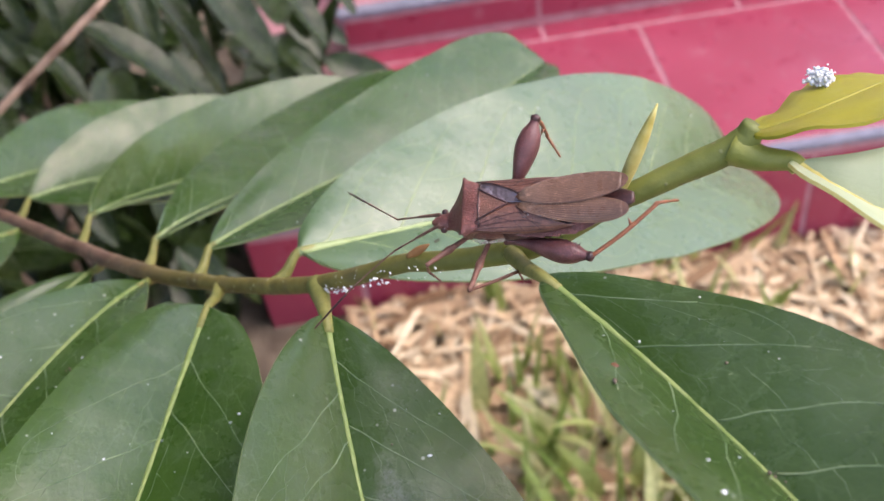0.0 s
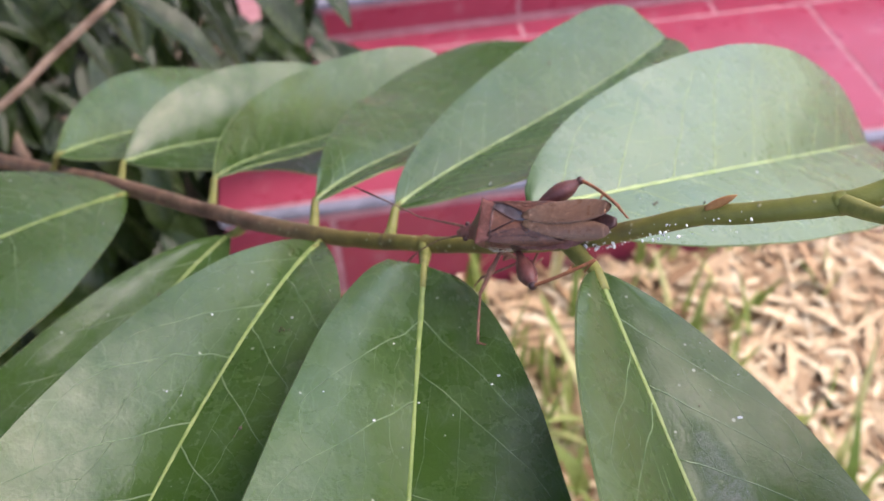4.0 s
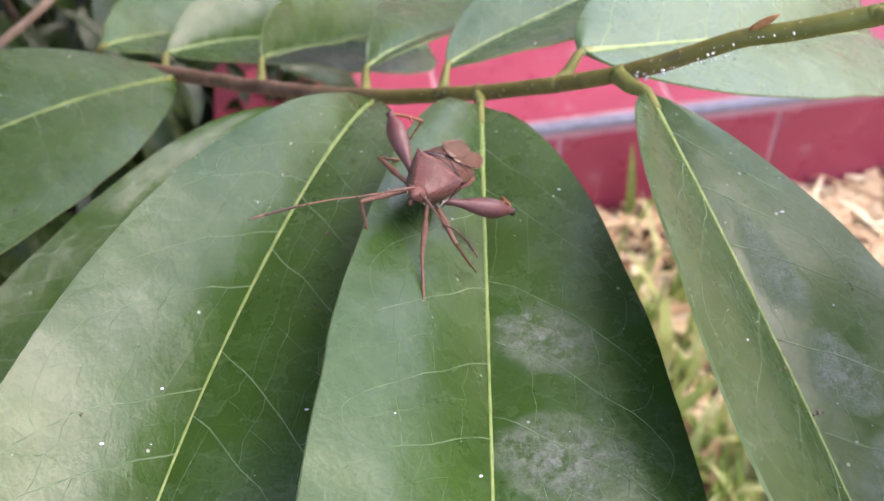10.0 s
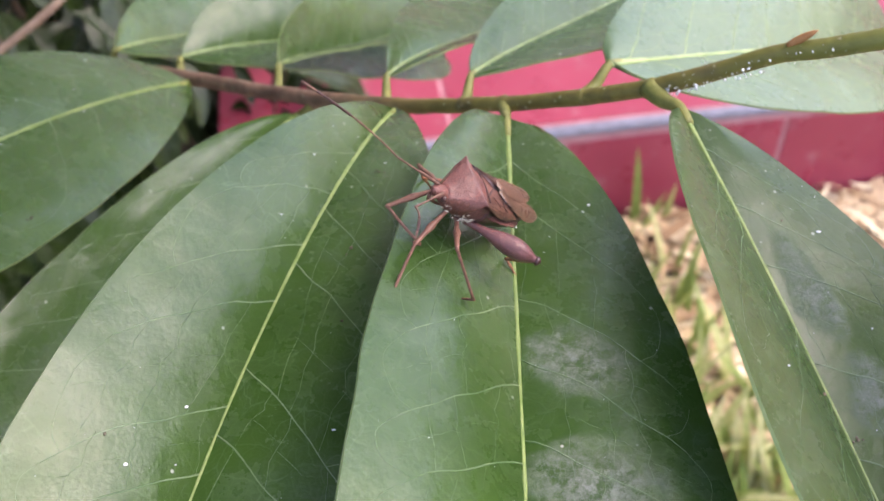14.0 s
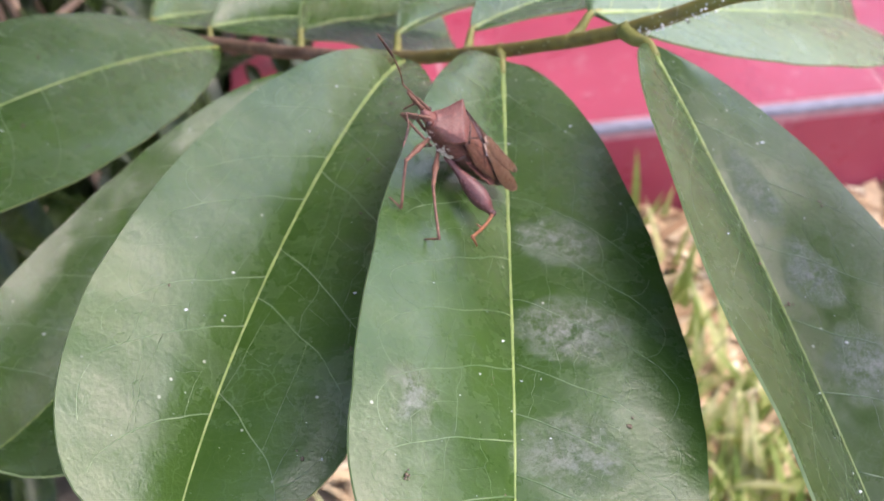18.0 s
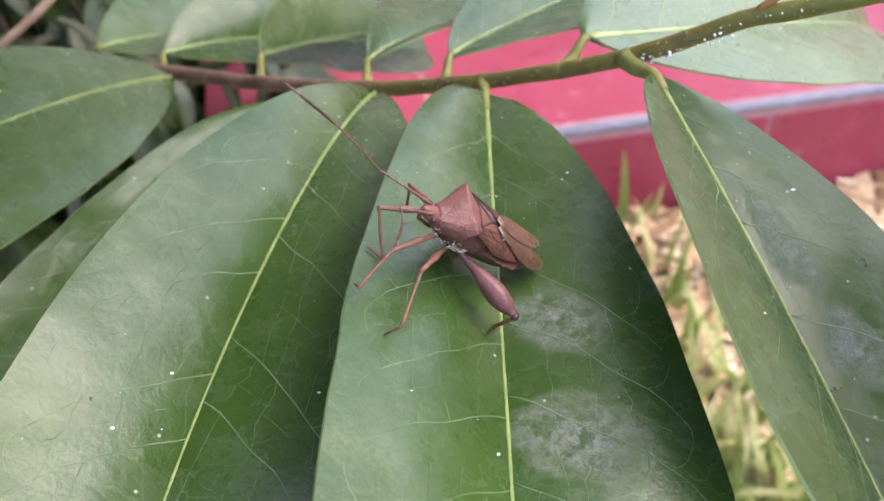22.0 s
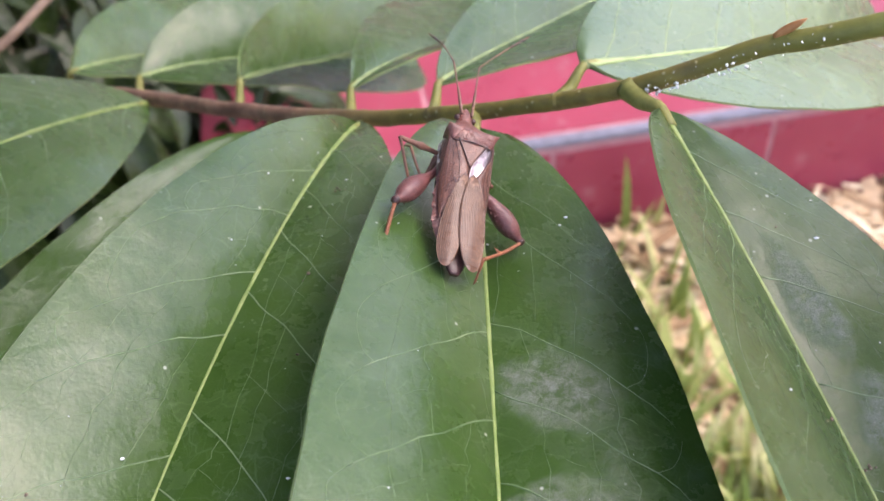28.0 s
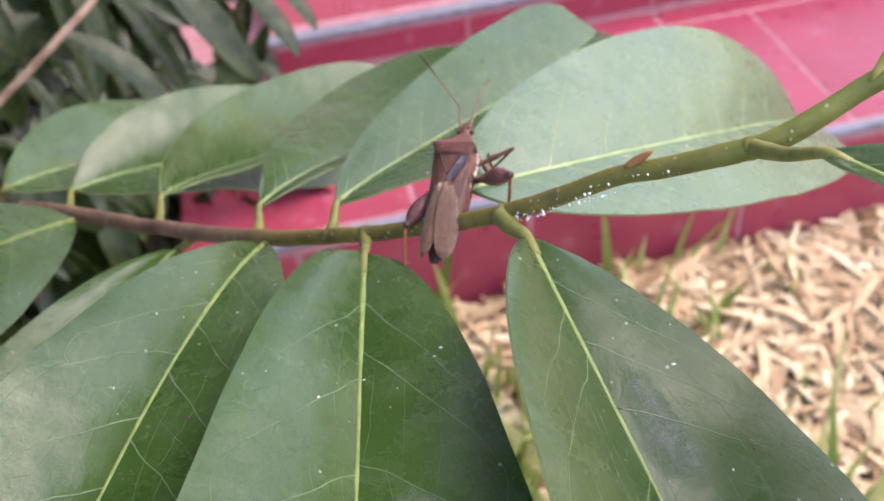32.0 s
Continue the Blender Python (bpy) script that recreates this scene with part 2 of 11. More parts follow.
TILE = tile_material("red_tile", (0.28, 0.034, 0.062), (0.35, 0.050, 0.086), 0.28)
GROUT = plain_material("grout", (0.36, 0.14, 0.16), (0.46, 0.23, 0.25), 60, 0.9, 0.4, 0.001)
NOSING = plain_material("nosing_grey", (0.13, 0.13, 0.165), (0.22, 0.22, 0.27), 90, 0.5, 0.2, 0.0006)
SOIL = plain_material("soil", (0.07, 0.052, 0.036), (0.20, 0.155, 0.11), 40, 0.95, 0.8, 0.004)
WALL_PAINT = plain_material("house_paint", (0.62, 0.58, 0.52), (0.72, 0.69, 0.63), 6, 0.85, 0.2, 0.001)


def island_material(name, *stops, rough=0.7, spec=0.3, thin=0.0):
    k = Net(name, rough, 0.0, spec)
    geo = k.n("NewGeometry")
    tone = k.ramp(geo.outputs["Random Per Island"], *stops)
    tone = k.mix(k.span(k.noise(150, 4), 0.3, 0.7, 0, 0.45), tone, tuple(v * 0.55 for v in stops[0][1]))
    k.color(tone)
    if thin:
        tr = k.n("BsdfTranslucent")
        k.to(tone, tr.inputs["Color"])
        mx = k.n("MixShader", Fac=thin)
        k.to(k.b.outputs[0], mx.inputs[1])
        k.to(tr.outputs[0], mx.inputs[2])
        k.to(mx.outputs[0], k.t.nodes["Material Output"].inputs["Surface"])
    return k.m


STRAW = island_material("dry_straw", (0.0, (0.24, 0.14, 0.07)), (0.3, (0.53, 0.36, 0.205)), (0.7, (0.75, 0.57, 0.35)), (1.0, (0.88, 0.77, 0.53)))
GRASS = island_material("grass_blades", (0.0, (0.15, 0.24, 0.05)), (0.4, (0.36, 0.44, 0.13)), (0.75, (0.58, 0.60, 0.25)), (1.0, (0.78, 0.72, 0.42)), rough=0.5, thin=0.4)


# ---- mesh helpers ----
def finish(bm, name, material, parent=None, label="", smooth=True):
    """Links a bmesh as one mesh object."""
    bmesh.ops.recalc_face_normals(bm, faces=bm.faces[:])
    me = bpy.data.meshes.new(name)
    bm.to_mesh(me)
    bm.free()
    if smooth:
        me.polygons.foreach_set("use_smooth", [True] * len(me.polygons))
    for m in material if isinstance(material, (list, tuple)) else (material,):
        me.materials.append(m)
    ob = new(name, me)
    if parent:
        ob.parent = parent
    if label:
        ob["label"] = label
    return ob


def part(name, bm, material, parent, label="", smooth=True):
    return finish(bm, name, material, parent, label, smooth)


def tube(bm, pts, radii, n=8, cap=True, squash=1.0, flat=None):
    """A tapered tube along points; flat gives the directions in which it is squashed."""
    pts = [Vector(p) for p in pts]
    rings, side = [], None
    for i, p in enumerate(pts):
        t = (pts[min(i + 1, len(pts) - 1)] - pts[max(i - 1, 0)]).normalized()
        if side is None:
            side = t.orthogonal().normalized()
        side = (side - t * side.dot(t)).normalized()
        if flat is not None:
            side = Vector(flat[i]).cross(t).normalized()
        up = t.cross(side)
        r = radii[i] if hasattr(radii, "__len__") else radii
        rings.append([bm.verts.new(p + (side * math.cos(a) + up * math.sin(a) * squash) * r) for a in (2 * math.pi * k / n for k in range(n))])
    for a, b in zip(rings, rings[1:]):
        for k in range(n):
            bm.faces.new((a[k], a[(k + 1) % n], b[(k + 1) % n], b[k]))
    if cap:
        bm.faces.new(rings[0][::-1])
        bm.faces.new(rings[-1])
    return rings


def spline(pts, steps=8):
    """Points along a Catmull-Rom curve, whatever the number of values in each."""
    P = [np.array(p, float) for p in pts]
    P = [2 * P[0] - P[1]] + P + [2 * P[-1] - P[-2]]
    out = []
    for i in range(1, len(P) - 2):
        for k in range(steps):
            t = k / steps
            out.append(0.5 * (2 * P[i] + (P[i + 1] - P[i - 1]) * t + (2 * P[i - 1] - 5 * P[i] + 4 * P[i + 1] - P[i + 2]) * t * t
                              + (3 * P[i] - P[i - 1] - 3 * P[i + 1] + P[i + 2]) * t ** 3))
    return out + [P[-2]]


def box(bm, x0, x1, y0, y1, z0, z1, bevel=0.0):
    v = [bm.verts.new((x, y, z)) for x in (x0, x1) for y in (y0, y1) for z in (z0, z1)]
    fs = [bm.faces.new([v[i] for i in f]) for f in ((0, 1, 3, 2), (4, 6, 7, 5), (0, 4, 5, 1), (2, 3, 7, 6), (0, 2, 6, 4), (1, 5, 7, 3))]
    if bevel:
        bmesh.ops.bevel(bm, geom=list({e for f in fs for e in f.edges}), offset=bevel, segments=2, affect="EDGES")


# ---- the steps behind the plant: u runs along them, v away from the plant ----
STEP = pose(0, 0, 0, 0, 0, 6.163)
FRONT, BACK, TREAD_Z, UPPER_Z = 0.640, 0.903, 0.137, 0.181
U0, U1 = -0.17, 2.4

ground_bm = bmesh.new()
N = 60
def bank(x, y):
    """The soil and straw rise a little towards the steps."""
    v = y * math.cos(radians(6.163)) - x * math.sin(radians(6.163))
    f = min(1.0, max(0.0, (v - 0.42) / 0.2)) * min(1.0, max(0.0, (1.9 - v) / 0.6)) * min(1.0, max(0.0, (2.2 - abs(x)) / 1.0))
    return 0.022 * f * f * (3 - 2 * f)


def ground_height(x, y):
    near = max(0.0, 1 - math.hypot(x - 0.1, y - 0.45) / 1.6)
    return 0.012 * near * (noise.noise((x * 9, y * 9, 0)) + 0.5 * noise.noise((x * 31, y * 31, 4))) - 0.006 + bank(x, y)
coords = [math.copysign(abs(i / (N / 2)) ** 4 * 600 + abs(i / (N / 2)) * 1.5, i) for i in range(-N // 2, N // 2 + 1)]
vs = [[ground_bm.verts.new((x, y + 0.45, ground_height(x, y + 0.45))) for x in coords] for y in coords]
for j in range(N):
    for i in range(N):
        ground_bm.faces.new((vs[j][i], vs[j][i + 1], vs[j + 1][i + 1], vs[j + 1][i]))
ground = tagged(finish(ground_bm, "ground", SOIL), "dark bare soil under straw mulch and grass", "ground", kind="structure")

steps_ob = tagged(new("porch_steps"), "low porch steps faced with glossy red tiles", "steps", kind="structure")
steps_ob.matrix_world = STEP
bm = bmesh.new()
box(bm, U0 + 0.004, U1, FRONT - 0.001, BACK + 0.2, -0.05, TREAD_Z - 0.0008)
box(bm, -0.065, U1, BACK - 0.001, 2.6, -0.05, UPPER_Z - 0.0008)
part("mortar_bed", bm, GROUT, steps_ob, "pale mortar core of the steps", False)


def tile_mesh(w, d, h, name):
    b = bmesh.new()
    box(b, -w / 2, w / 2, -d / 2, d / 2, -h / 2, h / 2, 0.0012)
    me = bpy.data.meshes.new(name)
    b.to_mesh(me)
    b.free()
    me.materials.append(TILE)
    return me


def tiles(name, u_start, size, count, v, z, w, d, h, parent):
    me = tile_mesh(w, d, h, name)
    for i in range(count):
        o = new(name, me)
        o.parent = parent
        o.location = (u_start + size * i + size / 2, v, z)


PITCH = 0.2045
tiles("tread_tile", 0.031 - PITCH, PITCH, 12, 0.7595, TREAD_Z - 0.004, 0.202, 0.214, 0.008, steps_ob)
tiles("tread_border_tile", -0.0655, PITCH, 12, 0.885, TREAD_Z - 0.004, 0.202, 0.030, 0.008, steps_ob)
tiles("riser_tile", -0.0755, PITCH, 12, FRONT + 0.002, 0.060, 0.202, 0.008, 0.130, steps_ob)
tiles("upper_riser_tile", -0.0655, PITCH, 12, BACK + 0.002, 0.158, 0.202, 0.008, 0.028, steps_ob)
for row in range(8):
    tiles("upper_tread_tile", -0.0655, PITCH, 12, BACK + 0.028 + PITCH * (row + 0.5), UPPER_Z - 0.004, 0.202, 0.2, 0.008, steps_ob)
me = tile_mesh(0.09, 0.008, 0.130, "riser_end_tile")
o = new("riser_end_tile", me)
o.parent, o.location = steps_ob, (-0.1235, FRONT + 0.002, 0.060)
for nm, lo, v, z, w in (("nosing_strip", U0, FRONT + 0.0025, TREAD_Z - 0.002, 0.0120), ("upper_nosing_strip", -0.07, BACK + 0.006, UPPER_Z - 0.002, 0.018)):
    b = bmesh.new()
    box(b, lo, U1, v - w / 2, v + w / 2, z - 0.003, z + 0.003, 0.0012)
    part(nm, b, NOSING, steps_ob, "worn grey edging strip", False)


# ---- the house that the steps lead to ----
house = tagged(new("house"), "cream painted house wall with a deep porch roof", "house", kind="structure")
house.matrix_world = STEP
bm = bmesh.new()
box(bm, -5.0, 1.3, 2.6, 2.8, 0.0, 2.75)
part("house_wall", bm, WALL_PAINT, house, "cream painted wall", False)
bm = bmesh.new()
box(bm, -5.2, 1.45, 1.95, 3.2, 2.75, 2.87, 0.01)
part("porch_roof", bm, WALL_PAINT, house, "flat porch roof", False)

# ---- the branch and its leaves ----
branch = tagged(new("leafy_branch"), "leafy twig with two rows of leathery green leaves", "branch")


def leaf_frame(P, wab, tilt, s):
    """Place on the midrib, the two sideways directions with their half widths, the tangent."""
    p0, p1, p2, p3 = (np.array(p) for p in P)
    m = (1 - s) ** 3 * p0 + 3 * s * (1 - s) ** 2 * p1 + 3 * s * s * (1 - s) * p2 + s ** 3 * p3
    t = 3 * (1 - s) ** 2 * (p1 - p0) + 6 * s * (1 - s) * (p2 - p1) + 3 * s * s * (p3 - p2)
    t = t / np.linalg.norm(t)
    s0 = np.cross(t, (0, 0, 1.0))
    s0 = s0 / np.linalg.norm(s0)
    n0 = np.cross(s0, t)
    ang, tw, fl, fr, dl, dr = tilt
    th = ang + tw * s
    sd = s0 * math.cos(th) + n0 * math.sin(th)
    nn = np.cross(sd, t)
    out = []
    for w, a, b, f, sign in ((wab[0], wab[2], wab[3], fl + dl * (s - 0.5), 1), (wab[1], wab[4], wab[5], fr + dr * (s - 0.5), -1)):
        top = a / (a + b)
        width = w * max(s, 1e-6) ** a * max(1 - s, 1e-6) ** b / (top ** a * (1 - top) ** b)
        side = sign * math.cos(f) * sd + math.sin(f) * nn
        up = np.cross(side, t) * sign
        out.append((side, up, width))
    return m, t, out


def leaf_point(P, wab, tilt, s, q, lift=0.0, seed=0.0):
    """A point of the blade: s along it, q across from -1 to 1."""
    m, t, sides = leaf_frame(P, wab, tilt, s)
    side, up, w = sides[0] if q >= 0 else sides[1]
    a = abs(q)
    arch = 0.045 * w * math.sin(math.pi * a) + 0.0010 * a * a * noise.noise((s * 7 + seed, q * 2.0, seed))
    edge = 1 + 0.012 * noise.noise((s * 16 + seed, 5.0 if q > 0 else 9.0, seed))
    return m + side * (w * a * edge) + up * (arch + lift)


def make_leaf(P, wab, tilt, seed, label, blade=LEAF, rib=RIB, vein=VEIN, stalk=None, nu=44, nv=7, veins=8, rim=RIM, specks=0, thick=1.0):
    bm = bmesh.new()
    uv = bm.loops.layers.uv.new("UVMap")
    length = float(np.linalg.norm(np.array(P[3]) - np.array(P[0])))
    sheets, tex = [], {}
    for lift in (0.0002, -0.0002):
        grid = []
        for i in range(nu + 1):
            s = 0.5 - 0.5 * math.cos(math.pi * i / nu)
            s = 0.35 * s + 0.65 * i / nu
            row = []
            for j in range(-nv, nv + 1):
                v = bm.verts.new(leaf_point(P, wab, tilt, s, j / nv, lift, seed))
                tex[v] = (j / nv * wab[0], s * length)
                row.append(v)
            grid.append(row)
        for i in range(nu):
            for j in range(2 * nv):
                f = bm.faces.new((grid[i][j], grid[i][j + 1], grid[i + 1][j + 1], grid[i + 1][j]))
                for l in f.loops:
                    l[uv].uv = tex[l.vert]
        sheets.append(grid)
    top, low = sheets
    for j in (0, 2 * nv):
        for i in range(nu):
            bm.faces.new((top[i][j], top[i + 1][j], low[i + 1][j], low[i][j])).material_index = 1
    bm.edges.ensure_lookup_table()
    for grid in sheets:
        for j in (0, nv, 2 * nv):
            for i in range(nu):
                bm.edges.get((grid[i][j], grid[i + 1][j])).smooth = False
    leaf = part("leaf", bm, (blade, rim), branch, label)
    bm = bmesh.new()
    n = 48
    def ridge(bm, where, lift, radii, sides, squash):
        """A flat ridge that lies on the blade along places (s, q)."""
        pts = [leaf_point(P, wab, tilt, a, q, lift, seed) for a, q in where]
        ups = [leaf_point(P, wab, tilt, a, q, lift + 0.001, seed) - p for (a, q), p in zip(where, pts)]
        tube(bm, pts, radii, sides, squash=squash, flat=ups)
    ridge(bm, [(0.985 * i / n, 0.0) for i in range(n + 1)], 0.00018,
          [0.00047 * (1 - 0.62 * (i / n) ** 0.8) * (1 + 0.45 * noise.noise((i * 1.3, seed, 0))) * (1 + 0.7 * math.exp(-i / 3.5)) for i in range(n + 1)], 8, 0.7)
    part("midrib", bm, rib, leaf, "yellow-green midrib")
    bm = bmesh.new()
    rnd = random.Random(int(seed * 100))
    for sgn in (1, -1):
        starts = [0.045 + 0.83 * (k + rnd.uniform(-0.22, 0.22) + (0.4 if sgn > 0 else 0)) / max(veins, 1) for k in range(veins)]
        leans = [rnd.uniform(0.10, 0.15) for k in range(veins)]

        def along(k, q):
            wob = 0.007 * noise.noise((q * 5 + k * 3.3, sgn * 2.0, seed))
            return min(0.975, starts[k] + leans[k] * q + 0.05 * q ** 3 + wob)
        for k in range(veins):
            line = [(along(k, 0.8 * i / 12), sgn * 0.8 * i / 12) for i in range(13)]
            ridge(bm, line, 0.0002, [0.000095 * (1 - 0.68 * i / 12) + 0.00002 for i in range(13)], 6, 0.35)
            if k + 1 == veins:
                continue
            # the arch that joins it to the next one near the margin
            meet = rnd.uniform(0.66, 0.74)
            a, b = along(k, 0.8), along(k + 1, meet)
            arch = spline([(a, 0.8), (a + 0.4 * (b - a), 0.875 + rnd.uniform(-0.02, 0.03)), (a + 0.85 * (b - a), 0.82), (b, meet)], 4)
            ridge(bm, [(min(0.975, x), sgn * y) for x, y in arch], 0.0002, [0.00004] * len(arch), 5, 0.35)
            # crooked cross veins between the two
            for q in (rnd.uniform(0.12, 0.28), rnd.uniform(0.36, 0.5), rnd.uniform(0.56, 0.68)):
                q1, n1 = q + rnd.uniform(-0.14, 0.08), 6
                a, b = along(k, q), along(k + 1, max(0.03, q1))
                line = [(a + (b - a) * i / n1 + 0.006 * noise.noise((i * 1.9, q * 30, seed)), sgn * max(0.02, q + (max(0.03, q1) - q) * i / n1 + 0.06 * noise.noise((i * 1.3, q * 17 + k, seed + 5)) * math.sin(math.pi * i / n1))) for i in range(n1 + 1)]
                ridge(bm, line, 0.00019, [0.000032] * (n1 + 1), 4, 0.35)
                q2 = 0.5 * (q + max(0.03, q1))
                x2 = (a + b) / 2
                line = [(x2 + 0.02 * f + 0.006 * noise.noise((f * 4, k, seed + q)), sgn * (q2 + 0.17 * f)) for f in (0.0, 0.35, 0.7, 1.0)]
                ridge(bm, line, 0.00019, [0.00003, 0.000027, 0.000023, 0.00002], 4, 0.35)
    if veins:
        part("side_vein", bm, vein, leaf, "thin pale side veins")
    if specks:
        bm = bmesh.new()
        for k in range(specks):
            p = leaf_point(P, wab, tilt, rnd.uniform(0.15, 0.9), rnd.uniform(-0.85, 0.85), 0.0003, seed)
            for j in range(rnd.choice((1, 1, 2, 4))):
                m = Matrix.Translation(Vector(p) + Vector((rnd.gauss(0, 0.0004), rnd.gauss(0, 0.0004), 0))) @ Matrix.Diagonal((1, rnd.uniform(0.6, 1.6), 0.7, 1))
                bmesh.ops.create_icosphere(bm, subdivisions=1, radius=rnd.uniform(0.00008, 0.0003), matrix=m)
        tagged(part("dirt_speck", bm, SOIL, leaf), "tiny dark specks of dirt", kind="stuff")
        bm = bmesh.new()
        for k in range(specks * 6):
            p = leaf_point(P, wab, tilt, rnd.uniform(0.1, 0.9), rnd.uniform(-0.9, 0.9), 0.00022, seed)
            m = Matrix.Translation(Vector(p)) @ Matrix.Diagonal((rnd.uniform(0.6, 2.0), 1, 0.5, 1))
            bmesh.ops.create_icosphere(bm, subdivisions=1, radius=0.00004 + 0.0002 * rnd.random() ** 4, matrix=m)
        tagged(part("pale_speck", bm, WAX, leaf), "tiny pale specks of dust", kind="stuff")
    if stalk is not None:
        a = np.array(stalk)
        b0, b1 = leaf_point(P, wab, tilt, 0.0, 0.0), leaf_point(P, wab, tilt, 0.03, 0.0)
        bm = bmesh.new()
        pts = spline([a, (a + b0) / 2 + np.array((0, 0, -0.0006)), b0, b1], 5)
        tube(bm, pts, [thick * (0.0014 - 0.0016 * f + 0.0009 * f * f) for f in (i / (len(pts) - 1) for i in range(len(pts)))], 8)
        part("petiole", bm, PETIOLE_YOUNG if blade in (LEAF_YOUNG, LEAF_PALE) else PETIOLE, leaf, "short yellow-green leaf stalk")
        bm = bmesh.new()
        bmesh.ops.create_icosphere(bm, subdivisions=2, radius=0.0016 * (2 - thick) * (0.7 if blade in (LEAF_YOUNG, LEAF_PALE) else 1.0), matrix=Matrix.Translation(a))
        for v in bm.verts:
            v.co += Vector(noise.noise_vector(v.co * 900)) * 0.00025
        part("leaf_base", bm, TWIG, leaf, "swollen brownish collar where the stalk leaves the twig")
    return leaf


NODES = [(-0.1834, 0.2316, 0.5076, 0.0021),
         (-0.1552, 0.2084, 0.5197, 0.0019),
         (-0.1275, 0.1855, 0.5313, 0.0018),
         (-0.1011, 0.1618, 0.5422, 0.0017),
         (-0.0762, 0.1393, 0.5541, 0.0016),
         (-0.0534, 0.1205, 0.5669, 0.0014),
         (-0.032, 0.1053, 0.5799, 0.0014),
         (-0.015, 0.0961, 0.5917, 0.0014),
         (0.0001, 0.0889, 0.5993, 0.0015),
         (0.0128, 0.089, 0.6065, 0.0014),
         (0.0253, 0.0891, 0.6128, 0.0017), (0.0275, 0.0893, 0.6155, 0.0013)]
bm = bmesh.new()
pts = spline(NODES, 10)
tube(bm, [p[:3] + 0.00022 * np.array(noise.noise_vector(Vector(p[:3] * 160))) for p in pts],
     [p[3] * (1 + 0.07 * noise.noise(Vector(p[:3] * 400))) for p in pts], 14)
twig = part("twig", bm, TWIG, branch, "slender twig, brown and woody turning green")

make_leaf(((-0.1228, 0.1788, 0.5336), (-0.1374, 0.1362, 0.5611), (-0.1591, 0.0956, 0.5707), (-0.1807, 0.0661, 0.5701)), [0.0214, 0.0242, 0.4399, 0.5248, 0.7772, 0.5365], [0.36, -0.138, 0.094, -0.044, 0.112, 0.269], 1.3, "leathery green leaf", stalk=(-0.1221, 0.1808, 0.5335), specks=8)
make_leaf(((-0.0936, 0.1522, 0.5427), (-0.112, 0.1221, 0.5495), (-0.135, 0.081, 0.5165), (-0.1438, 0.0433, 0.5417)), [0.0212, 0.0229, 0.9314, 0.3644, 0.8486, 0.4694], [0.22, 0.0, 0.72, 0.04, -0.175, -0.145], 2.1, "leathery green leaf overlapped by its neighbours", stalk=(-0.0895, 0.1512, 0.5465), specks=5)
make_leaf(((-0.0721, 0.1319, 0.5575), (-0.0796, 0.1006, 0.5759), (-0.0998, 0.0426, 0.5697), (-0.101, 0.0109, 0.5691)), [0.0219, 0.0229, 0.9314, 0.3644, 0.8486, 0.4694], [0.016, 0.0, 0.736, 0.04, -0.175, -0.145], 3.7, "broad leathery green leaf dusted with white specks", stalk=(-0.0715, 0.1353, 0.5566), specks=9)
make_leaf(((-0.0527, 0.1118, 0.5701), (-0.0568, 0.0531, 0.5735), (-0.0582, 0.0196, 0.5747), (-0.0604, 0.0035, 0.5695)), [0.0245, 0.025, 0.4025, 0.1811, 0.4717, 0.257], [0.231, 0.081, 0.387, 0.215, -0.059, -0.099], 4.4, "broad leathery green leaf with dried grey residue on which the bug walks", blade=LEAF_WALKED, stalk=(-0.0523, 0.1197, 0.5675), specks=10)
make_leaf(((-0.0288, 0.0964, 0.5827), (-0.0208, 0.0548, 0.5777), (-0.0099, 0.022, 0.5588), (-0.0016, -0.0097, 0.5418)), [0.0265, 0.0304, 0.752, 0.5888, 0.7206, 0.3063], [0.354, 0.122, 0.403, 0.275, -0.01, -0.017], 5.2, "folded leathery green leaf with grey sheen painted on", blade=LEAF_FOLDED, stalk=(-0.0311, 0.1047, 0.5805), specks=9, thick=1.35)
make_leaf(((0.0023, 0.0775, 0.606), (0.0223, 0.0517, 0.6055), (0.0352, 0.0216, 0.6093), (0.0442, -0.0115, 0.6117)), [0.0195, 0.0228, 0.7439, 0.3415, 0.8645, 0.5252], [0.139, 0.37, 0.489, 0.454, 0.267, 0.066], 6.8, "folded leathery green leaf with a brown spot", blade=LEAF_THIN, stalk=(-0.001, 0.0893, 0.5988), specks=7)
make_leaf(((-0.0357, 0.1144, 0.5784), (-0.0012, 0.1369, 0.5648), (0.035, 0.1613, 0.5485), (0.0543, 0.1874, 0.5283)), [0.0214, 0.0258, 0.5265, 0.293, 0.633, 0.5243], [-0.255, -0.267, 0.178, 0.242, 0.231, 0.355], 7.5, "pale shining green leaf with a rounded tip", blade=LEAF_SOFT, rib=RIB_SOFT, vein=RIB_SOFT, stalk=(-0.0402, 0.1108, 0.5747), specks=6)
make_leaf(((-0.0575, 0.1318, 0.5649), (-0.0478, 0.1524, 0.5585), (-0.0175, 0.1818, 0.5475), (0.0108, 0.2197, 0.5409)), [0.0226, 0.0176, 0.4619, 0.5119, 0.8706, 0.2287], [-0.126, -0.037, 0.428, 0.382, -0.079, 0.026], 8.2, "green leaf with yellowish flecks along the midrib", rib=RIB_SOFT, stalk=(-0.059, 0.1249, 0.5636), specks=5)
